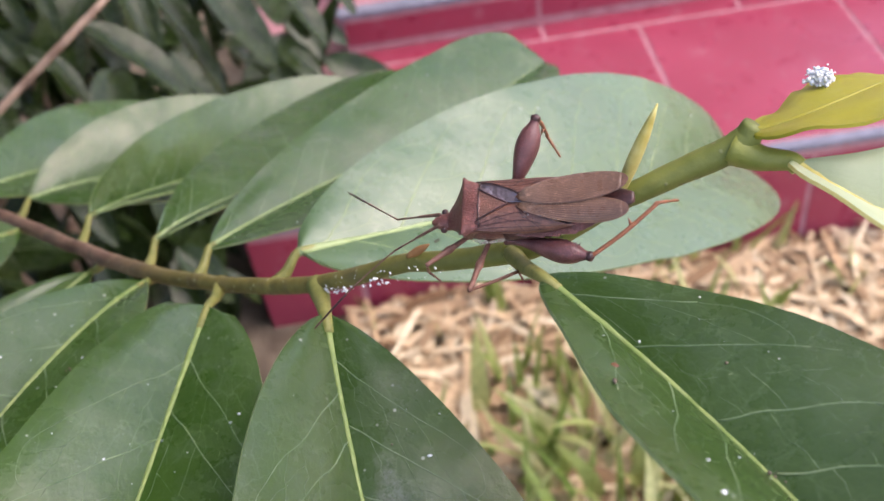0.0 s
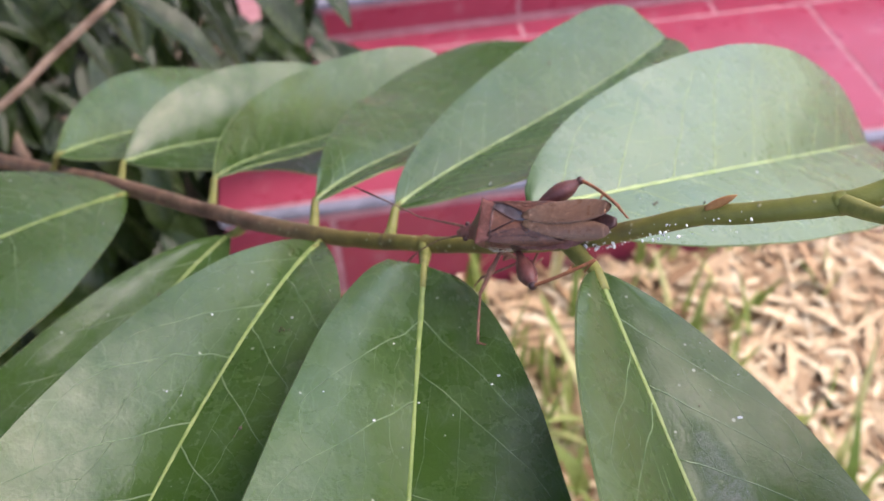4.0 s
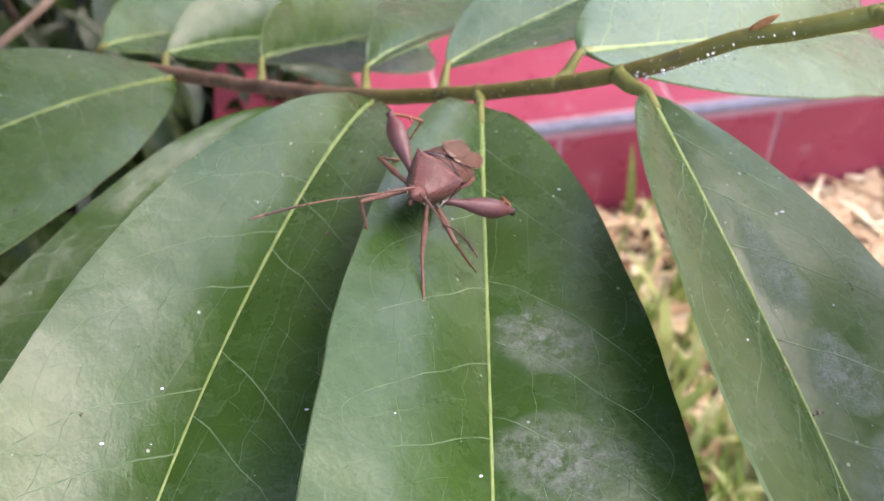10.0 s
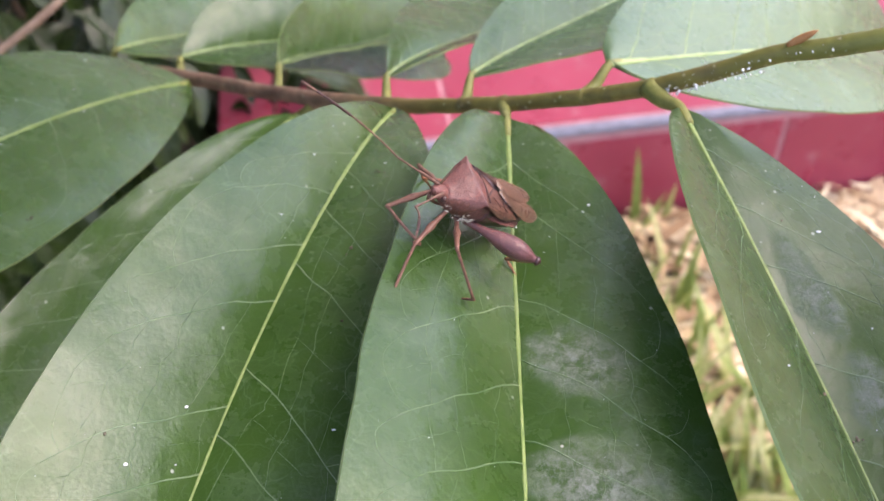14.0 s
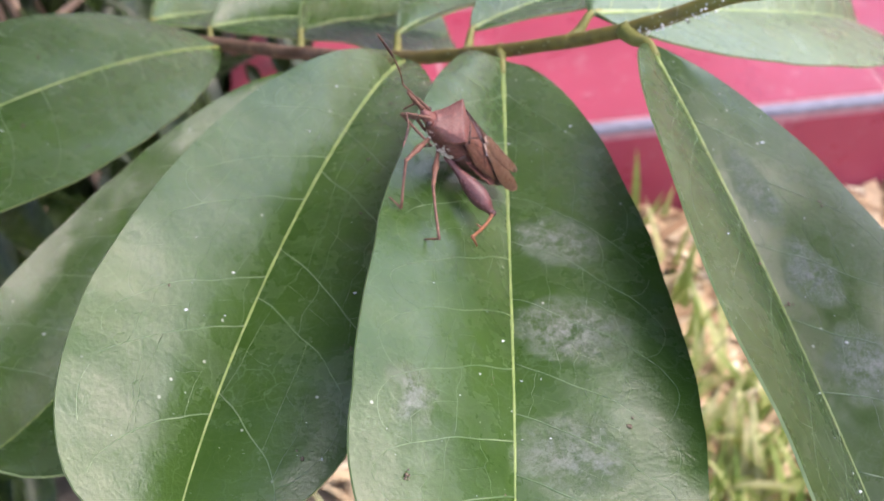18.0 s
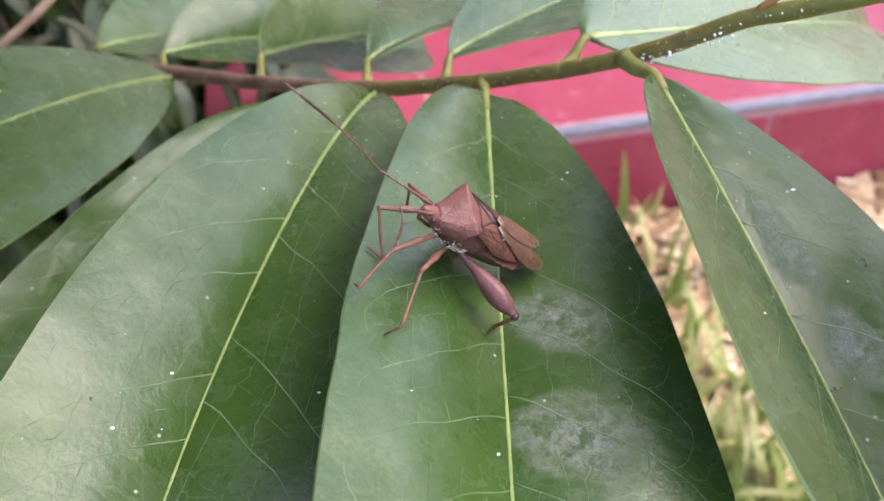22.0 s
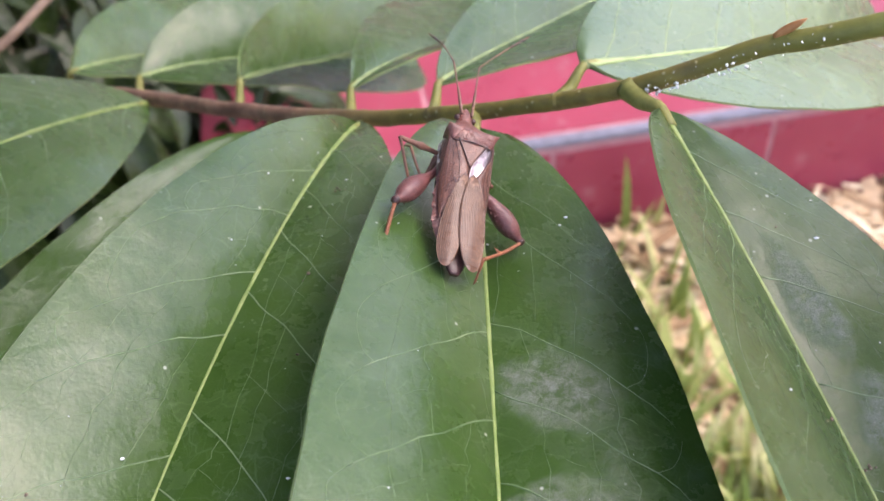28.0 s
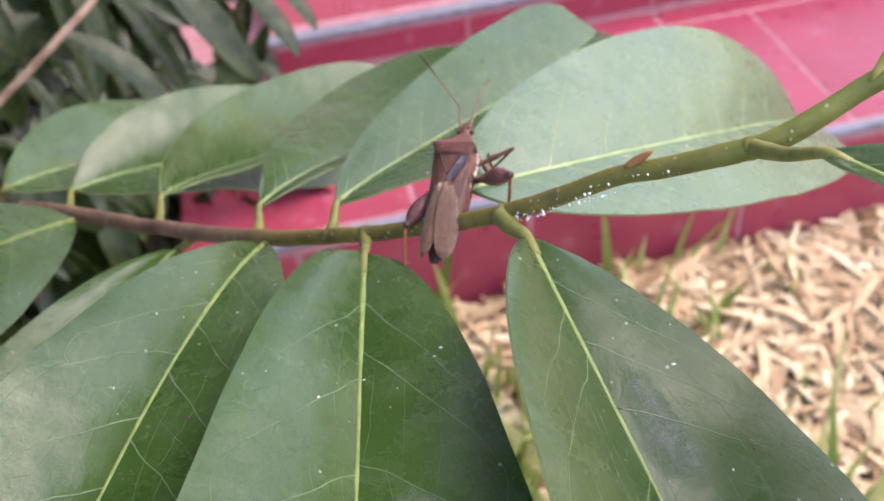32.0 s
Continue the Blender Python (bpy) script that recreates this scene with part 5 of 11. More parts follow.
    keyed(LEGS['LF'][0], [
        (0, 0.00760, 0.00160, -0.00060, -28.3, -26.0, 48.0),
        (0.5, 0.00760, 0.00160, -0.00060, -31.4, 4.6, 79.3),
        (1, 0.00760, 0.00160, -0.00060, -16.5, 31.9, 114.7),
        (1.5, 0.00760, 0.00160, -0.00060, -42.6, 49.1, 133.5),
        (2, 0.00760, 0.00160, -0.00060, -73.3, 71.0, 142.4),
        (2.5, 0.00760, 0.00160, -0.00060, -44.3, 52.3, 134.2),
        (3, 0.00760, 0.00160, -0.00060, -19.9, 37.3, 117.5),
        (4, 0.00760, 0.00160, -0.00060, -41.6, 58.3, 174.1),
        (4.17, 0.00760, 0.00160, -0.00060, 145.2, 68.1, 13.8),
        (4.33, 0.00760, 0.00160, -0.00060, 131.4, 15.3, 15.6),
        (4.5, 0.00760, 0.00160, -0.00060, 113.3, -35.3, 31.3),
        (5.5, 0.00760, 0.00160, -0.00060, 144.3, 3.9, 6.2),
        (6.5, 0.00760, 0.00160, -0.00060, 165.3, 49.5, 0.5),
        (7, 0.00760, 0.00160, -0.00060, 112.0, 42.2, 9.8),
        (8, 0.00760, 0.00160, -0.00060, -157.7, 57.8, 34.0),
        (9, 0.00760, 0.00160, -0.00060, -176.5, 60.7, 23.7),
        (10, 0.00760, 0.00160, -0.00060, -149.5, 52.3, 56.9),
        (11, 0.00760, 0.00160, -0.00060, -167.8, 49.9, 71.1),
        (11.5, 0.00760, 0.00160, -0.00060, 114.9, 42.1, 42.9),
        (12, 0.00760, 0.00160, -0.00060, 57.7, 21.2, 42.3),
        (13, 0.00760, 0.00160, -0.00060, 41.8, 34.0, 35.5),
        (13.5, 0.00760, 0.00160, -0.00060, 48.3, 32.0, 35.1),
        (15.5, 0.00760, 0.00160, -0.00060, 62.9, 19.4, 23.4),
        (16, 0.00760, 0.00160, -0.00060, 49.2, -7.9, 17.2),
        (16.17, 0.00760, 0.00160, -0.00060, 58.0, 28.3, -22.5),
        (16.33, 0.00760, 0.00160, -0.00060, 26.5, 58.5, -86.6),
        (16.5, 0.00760, 0.00160, -0.00060, -28.5, 42.4, -172.1),
        (16.75, 0.00760, 0.00160, -0.00060, 32.3, 60.5, -56.7),
        (17, 0.00760, 0.00160, -0.00060, 47.8, 21.8, 19.8),
        (17.5, 0.00760, 0.00160, -0.00060, 77.0, 24.9, 45.8),
        (18, 0.00760, 0.00160, -0.00060, 67.3, 12.9, 52.5),
        (18.5, 0.00760, 0.00160, -0.00060, 89.9, 28.9, 28.6),
        (19, 0.00760, 0.00160, -0.00060, 107.6, 51.7, 8.2),
        (19.5, 0.00760, 0.00160, -0.00060, 95.8, 28.9, 32.8),
        (20, 0.00760, 0.00160, -0.00060, 76.8, 12.0, 58.4),
        (21, 0.00760, 0.00160, -0.00060, 83.9, 24.3, 32.0),
        (22, 0.00760, 0.00160, -0.00060, 75.3, 22.8, 22.7),
        (23, 0.00760, 0.00160, -0.00060, 54.4, 25.0, 14.4),
        (24.5, 0.00760, 0.00160, -0.00060, 53.8, 21.5, 23.4),
        (26.5, 0.00760, 0.00160, -0.00060, 83.0, 11.4, 43.9),
        (26.75, 0.00760, 0.00160, -0.00060, 30.0, -5.5, 34.1),
        (27, 0.00760, 0.00160, -0.00060, -24.5, -23.4, 42.1),
        (27.5, 0.00760, 0.00160, -0.00060, 23.0, -20.0, 72.0),
        (27.75, 0.00760, 0.00160, -0.00060, -17.0, -1.5, 124.9),
        (28, 0.00760, 0.00160, -0.00060, -32.1, 39.4, 164.5),
        (28.25, 0.00760, 0.00160, -0.00060, -49.2, -0.7, 134.4),
        (28.5, 0.00760, 0.00160, -0.00060, -44.8, -43.6, 108.6),
        (29, 0.00760, 0.00160, -0.00060, -62.3, -31.2, 108.8),
        (29.25, 0.00760, 0.00160, -0.00060, 2.8, -20.7, 38.8),
        (29.5, 0.00760, 0.00160, -0.00060, 29.6, 32.0, 3.1),
        (29.75, 0.00760, 0.00160, -0.00060, 15.0, 56.3, -64.5),
        (30, 0.00760, 0.00160, -0.00060, -28.2, 49.7, -156.7),
        (30.5, 0.00760, 0.00160, -0.00060, -31.1, 53.7, -160.0),
        (31, 0.00760, 0.00160, -0.00060, -61.9, 65.6, 111.1),
        (31.5, 0.00760, 0.00160, -0.00060, -32.0, 44.1, -173.8),
        (32, 0.00760, 0.00160, -0.00060, -38.5, 48.9, 139.5),
    ])
    keyed(LEGS['LF'][1], [
        (0, 0.00660, 0.00000, 0.00000, 180.0, 70.7, 180.0),
        (1, 0.00660, 0.00000, 0.00000, 180.0, 49.9, 180.0),
        (2, 0.00660, 0.00000, 0.00000, 180.0, 77.8, 180.0),
        (3, 0.00660, 0.00000, 0.00000, 180.0, 46.0, 180.0),
        (4, 0.00660, 0.00000, 0.00000, 180.0, 53.7, 180.0),
        (4.25, 0.00660, 0.00000, 0.00000, 0.0, 85.8, 0.0),
        (4.5, 0.00660, 0.00000, 0.00000, 0.0, 45.4, 0.0),
        (6.5, 0.00660, 0.00000, 0.00000, 0.0, 49.7, 0.0),
        (7, 0.00660, 0.00000, 0.00000, 0.0, 12.2, 0.0),
        (8, 0.00660, 0.00000, 0.00000, 0.0, 58.3, 0.0),
        (9, 0.00660, 0.00000, 0.00000, 0.0, 60.4, 0.0),
        (10, 0.00660, 0.00000, 0.00000, 0.0, 30.6, 0.0),
        (11, 0.00660, 0.00000, 0.00000, 0.0, 42.4, 0.0),
        (12, 0.00660, 0.00000, 0.00000, 0.0, 42.6, 0.0),
        (13, 0.00660, 0.00000, 0.00000, 0.0, 30.2, 0.0),
        (13.5, 0.00660, 0.00000, 0.00000, 0.0, 29.1, 0.0),
        (15.5, 0.00660, 0.00000, 0.00000, 0.0, 24.6, 0.0),
        (15.75, 0.00660, 0.00000, 0.00000, 0.0, 79.8, 0.0),
        (16, 0.00660, 0.00000, 0.00000, 180.0, 44.9, 180.0),
        (16.5, 0.00660, 0.00000, 0.00000, 180.0, 74.5, 180.0),
        (17, 0.00660, 0.00000, 0.00000, 0.0, 70.7, 0.0),
        (17.5, 0.00660, 0.00000, 0.00000, 0.0, 69.6, 0.0),
        (18, 0.00660, 0.00000, 0.00000, 0.0, 62.2, 0.0),
        (19, 0.00660, 0.00000, 0.00000, 0.0, 42.1, 0.0),
        (20, 0.00660, 0.00000, 0.00000, 0.0, 82.6, 0.0),
        (21, 0.00660, 0.00000, 0.00000, 0.0, 24.9, 0.0),
        (22, 0.00660, 0.00000, 0.00000, 0.0, 24.9, 0.0),
        (23, 0.00660, 0.00000, 0.00000, 0.0, 34.0, 0.0),
        (24.5, 0.00660, 0.00000, 0.00000, 0.0, 23.9, 0.0),
        (26.5, 0.00660, 0.00000, 0.00000, 180.0, 89.4, 180.0),
        (27, 0.00660, 0.00000, 0.00000, 180.0, 62.8, 180.0),
        (27.5, 0.00660, 0.00000, 0.00000, 180.0, 34.7, 180.0),
        (28, 0.00660, 0.00000, 0.00000, 180.0, 62.0, 180.0),
        (28.5, 0.00660, 0.00000, 0.00000, 180.0, 19.2, 180.0),
        (29, 0.00660, 0.00000, 0.00000, 180.0, 23.6, 180.0),
        (29.5, 0.00660, 0.00000, 0.00000, 180.0, 52.8, 180.0),
        (30, 0.00660, 0.00000, 0.00000, 180.0, 53.3, 180.0),
        (30.5, 0.00660, 0.00000, 0.00000, 180.0, 46.1, 180.0),
        (31, 0.00660, 0.00000, 0.00000, 180.0, 39.0, 180.0),
        (31.5, 0.00660, 0.00000, 0.00000, 180.0, 42.3, 180.0),
        (32, 0.00660, 0.00000, 0.00000, 180.0, 31.5, 180.0),
    ])
    keyed(LEGS['LF'][2], [
        (0, 0.0141, 0.0044, -0.0036, -0, 64, 146),
        (0.2, 0.0128, 0.0043, -0.0045, 2, 63, -179),
        (0.4, 0.0115, 0.0039, -0.0052, 5, 62, -146),
        (0.6, 0.0103, 0.0032, -0.0058, 5, 61, -113),
        (0.8, 0.0093, 0.0023, -0.0060, 0, 61, -82),
        (1, 0.0091, 0.0017, -0.0060, 0, 59, -52),
        (1.2, 0.0098, 0.0019, -0.0060, 4, 54, -30),
        (1.4, 0.0108, 0.0030, -0.0062, 6, 50, -14),
        (1.6, 0.0113, 0.0045, -0.0063, 6, 45, 5),
        (1.8, 0.0115, 0.0059, -0.0062, 3, 39, 24),
        (2, 0.0114, 0.0065, -0.0061, 0, 37, 33),
        (2.2, 0.0115, 0.0059, -0.0061, 1, 38, 25),
        (2.4, 0.0115, 0.0044, -0.0060, 3, 42, 6),
        (2.6, 0.0110, 0.0028, -0.0058, 3, 45, -17),
        (2.8, 0.0100, 0.0017, -0.0055, 2, 48, -38),
        (3, 0.0095, 0.0014, -0.0054, -0, 50, -48),
        (3.2, 0.0097, 0.0017, -0.0053, -1, 49, -45),
        (3.4, 0.0100, 0.0024, -0.0052, -3, 46, -34),
        (3.6, 0.0102, 0.0035, -0.0049, -5, 43, -18),
        (3.8, 0.0101, 0.0044, -0.0047, -4, 39, 3),
        (4, 0.0099, 0.0049, -0.0050, -0, 32, 27),
        (4.2, 0.0137, 0.0071, -0.0023, 9, 9, 51),
        (4.4, 0.0148, 0.0092, 0.0045, 7, -30, 74),
        (4.6, 0.0124, 0.0094, 0.0074, -5, -39, 103),
        (4.8, 0.0133, 0.0090, 0.0072, -13, -33, 121),
        (5, 0.0148, 0.0082, 0.0066, -17, -23, 130),
        (5.2, 0.0165, 0.0073, 0.0054, -20, -11, 134),
        (5.4, 0.0180, 0.0062, 0.0036, -23, 1, 135),
        (5.6, 0.0190, 0.0051, 0.0015, -26, 15, 139),
        (5.8, 0.0193, 0.0042, -0.0009, -27, 28, 146),
        (6, 0.0192, 0.0035, -0.0029, -25, 41, 156),
        (6.2, 0.0188, 0.0032, -0.0045, -17, 51, 169),
        (6.4, 0.0185, 0.0030, -0.0055, -6, 56, -175),
        (6.6, 0.0183, 0.0034, -0.0061, 3, 50, -165),
        (6.8, 0.0176, 0.0047, -0.0081, 2, 13, -163),
        (7, 0.0173, 0.0046, -0.0090, 0, -10, -156),
        (7.2, 0.0170, 0.0049, -0.0090, -21, -3, -138),
        (7.4, 0.0167, 0.0057, -0.0087, -49, 17, -122),
        (7.6, 0.0167, 0.0060, -0.0077, -69, 37, -115),
        (7.8, 0.0168, 0.0056, -0.0068, 74, 117, 57),
        (8, 0.0169, 0.0053, -0.0064, 16, 106, 15),
        (8.2, 0.0169, 0.0053, -0.0063, 11, 105, 11),
        (8.4, 0.0168, 0.0052, -0.0063, 9, 102, 9),
        (8.6, 0.0168, 0.0052, -0.0063, 8, 99, 9),
        (8.8, 0.0167, 0.0052, -0.0064, 11, 96, 11),
        (9, 0.0167, 0.0052, -0.0064, 21, 93, 21),
        (9.2, 0.0167, 0.0054, -0.0067, -74, 77, -86),
        (9.4, 0.0164, 0.0060, -0.0074, -54, 51, -95),
        (9.6, 0.0159, 0.0068, -0.0081, -33, 26, -107),
        (9.8, 0.0151, 0.0079, -0.0086, -12, 7, -127),
        (10, 0.0144, 0.0089, -0.0085, -0, 2, -140),
        (10.2, 0.0137, 0.0098, -0.0081, -0, 7, -139),
        (10.4, 0.0131, 0.0106, -0.0075, -2, 18, -136),
        (10.6, 0.0126, 0.0111, -0.0069, -3, 30, -132),
        (10.8, 0.0122, 0.0114, -0.0065, -3, 40, -126),
        (11, 0.0120, 0.0114, -0.0066, 0, 44, -117),
        (11.2, 0.0120, 0.0112, -0.0069, 3, 41, -108),
        (11.4, 0.0120, 0.0112, -0.0069, 5, 33, -101),
        (11.6, 0.0120, 0.0113, -0.0068, 5, 22, -96),
        (11.8, 0.0122, 0.0114, -0.0065, 3, 9, -93),
        (12, 0.0123, 0.0110, -0.0070, -0, -5, -92),
        (12.2, 0.0124, 0.0102, -0.0080, -2, -19, -93),
        (12.4, 0.0127, 0.0095, -0.0087, -4, -32, -97),
        (12.6, 0.0130, 0.0091, -0.0092, -3, -42, -102),
        (12.8, 0.0132, 0.0087, -0.0094, -1, -50, -108),
        (13, 0.0135, 0.0085, -0.0095, -0, -53, -111),
        (13.2, 0.0137, 0.0085, -0.0094, 0, -52, -111),
        (13.4, 0.0138, 0.0088, -0.0091, 0, -50, -112),
        (13.6, 0.0140, 0.0091, -0.0088, 0, -45, -113),
        (13.8, 0.0141, 0.0092, -0.0085, 0, -37, -115),
        (14, 0.0143, 0.0094, -0.0082, 0, -27, -117),
        (14.2, 0.0146, 0.0094, -0.0080, 1, -16, -119),
        (14.4, 0.0149, 0.0094, -0.0078, 3, -5, -121),
        (14.6, 0.0152, 0.0093, -0.0076, 6, 7, -123),
        (14.8, 0.0156, 0.0092, -0.0073, 10, 18, -124),
        (15, 0.0160, 0.0090, -0.0070, 13, 28, -125),
        (15.2, 0.0164, 0.0088, -0.0067, 13, 38, -126),
        (15.4, 0.0169, 0.0085, -0.0062, 7, 46, -129),
        (15.6, 0.0163, 0.0089, -0.0057, -12, 54, -123),
        (15.8, 0.0111, 0.0082, -0.0046, -56, 77, -98),
        (16, 0.0088, 0.0057, -0.0034, -23, 93, -23),
        (16.2, 0.0100, 0.0050, -0.0044, -54, 37, -91),
        (16.4, 0.0091, 0.0042, -0.0071, -21, -15, -121),
        (16.6, 0.0075, 0.0046, -0.0089, -2, -22, -136),
        (16.8, 0.0111, 0.0052, -0.0095, -6, 3, -106),
        (17, 0.0122, 0.0082, -0.0077, -0, 18, -76),
        (17.2, 0.0107, 0.0097, -0.0070, 1, 17, -63),
        (17.4, 0.0089, 0.0109, -0.0060, 0, 15, -58),
        (17.6, 0.0084, 0.0113, -0.0054, 0, 16, -58),
        (17.8, 0.0085, 0.0117, -0.0051, 1, 26, -59),
        (18, 0.0088, 0.0120, -0.0050, 0, 33, -62),
        (18.2, 0.0101, 0.0121, -0.0049, -3, 31, -73),
        (18.4, 0.0125, 0.0113, -0.0053, -5, 24, -91),
        (18.6, 0.0144, 0.0096, -0.0066, -4, 15, -108),
        (18.8, 0.0151, 0.0078, -0.0081, -1, 8, -121),
        (19, 0.0151, 0.0069, -0.0088, 0, 6, -126),
        (19.2, 0.0149, 0.0081, -0.0078, -3, 10, -117),
        (19.4, 0.0133, 0.0104, -0.0057, -8, 20, -97),
        (19.6, 0.0101, 0.0117, -0.0040, -9, 32, -73),
        (19.8, 0.0070, 0.0114, -0.0036, -5, 42, -49),
        (20, 0.0058, 0.0109, -0.0036, 0, 46, -36),
        (20.2, 0.0066, 0.0114, -0.0038, 0, 46, -46),
        (20.4, 0.0089, 0.0122, -0.0042, -2, 43, -68),
        (20.6, 0.0120, 0.0121, -0.0049, -3, 39, -92),
        (20.8, 0.0146, 0.0110, -0.0056, -1, 36, -110),
        (21, 0.0158, 0.0100, -0.0060, -0, 35, -121),
        (21.2, 0.0161, 0.0096, -0.0061, -0, 37, -125),
        (21.4, 0.0164, 0.0093, -0.0061, -1, 38, -128),
        (21.6, 0.0166, 0.0090, -0.0061, -1, 39, -130),
        (21.8, 0.0168, 0.0088, -0.0061, -0, 39, -130),
        (22, 0.0170, 0.0085, -0.0061, 0, 39, -130),
        (22.2, 0.0171, 0.0081, -0.0064, 0, 38, -130),
        (22.4, 0.0170, 0.0078, -0.0067, 0, 35, -130),
        (22.6, 0.0168, 0.0074, -0.0071, 0, 33, -129),
        (22.8, 0.0167, 0.0072, -0.0075, 0, 30, -129),
        (23, 0.0166, 0.0070, -0.0076, 0, 29, -129),
        (23.2, 0.0166, 0.0070, -0.0077, 0, 30, -129),
        (23.4, 0.0167, 0.0070, -0.0076, 0, 30, -130),
        (23.6, 0.0168, 0.0071, -0.0075, 0, 31, -131),
        (23.8, 0.0169, 0.0073, -0.0073, 0, 32, -131),
        (24, 0.0170, 0.0075, -0.0071, 1, 33, -132),
        (24.2, 0.0171, 0.0077, -0.0069, 0, 34, -133),
        (24.4, 0.0170, 0.0079, -0.0067, 0, 34, -133),
        (24.6, 0.0169, 0.0081, -0.0067, -0, 35, -133),
        (24.8, 0.0166, 0.0085, -0.0067, -2, 36, -128),
        (25, 0.0160, 0.0090, -0.0066, -3, 37, -119),
        (25.2, 0.0153, 0.0096, -0.0065, -4, 39, -107),
        (25.4, 0.0143, 0.0103, -0.0063, -4, 40, -96),
        (25.6, 0.0132, 0.0108, -0.0058, -3, 40, -87),
        (25.8, 0.0119, 0.0113, -0.0051, -2, 39, -80),
        (26, 0.0106, 0.0115, -0.0043, -1, 39, -74),
        (26.2, 0.0094, 0.0114, -0.0036, -1, 40, -66),
        (26.4, 0.0081, 0.0110, -0.0029, -1, 43, -54),
        (26.6, 0.0079, 0.0099, -0.0038, 1, 54, -32),
        (26.8, 0.0120, 0.0061, -0.0056, 33, 80, 23),
        (27, 0.0132, 0.0034, -0.0041, -63, 103, -63),
        (27.2, 0.0107, 0.0037, -0.0044, -73, 102, -73),
        (27.4, 0.0077, 0.0043, -0.0037, 73, 79, 72),
        (27.6, 0.0067, 0.0041, -0.0039, 35, 73, 35),
        (27.8, 0.0080, 0.0043, -0.0058, 9, 64, 18),
        (28, 0.0088, 0.0045, -0.0066, 0, 59, 14),
        (28.2, 0.0088, 0.0052, -0.0043, 21, 73, 31),
        (28.4, 0.0087, 0.0037, -0.0018, -61, 105, -58),
        (28.6, 0.0087, 0.0033, -0.0014, -48, 106, -48),
        (28.8, 0.0090, 0.0032, -0.0013, -51, 100, -53),
        (29, 0.0095, 0.0034, -0.0014, -44, 92, -44),
        (29.2, 0.0101, 0.0036, -0.0031, 61, 76, 112),
        (29.4, 0.0082, 0.0039, -0.0056, 11, 60, 148),
        (29.6, 0.0072, 0.0045, -0.0057, -3, 57, 142),
        (29.8, 0.0078, 0.0047, -0.0056, -6, 48, 78),
        (30, 0.0083, 0.0046, -0.0056, -0, 43, 46),
        (30.2, 0.0083, 0.0046, -0.0054, 2, 40, 44),
        (30.4, 0.0085, 0.0046, -0.0050, 1, 36, 43),
        (30.6, 0.0093, 0.0045, -0.0043, -1, 26, 34),
        (30.8, 0.0110, 0.0031, -0.0032, -3, 13, -3),
        (31, 0.0114, 0.0018, -0.0027, -0, 7, -26),
        (31.2, 0.0109, 0.0029, -0.0035, -3, 17, -8),
        (31.4, 0.0091, 0.0040, -0.0044, -2, 34, 21),
        (31.6, 0.0089, 0.0040, -0.0044, -0, 36, 24),
        (31.8, 0.0096, 0.0035, -0.0039, -2, 30, 6),
        (32, 0.0101, 0.0023, -0.0031, -0, 21, -20),
    ])
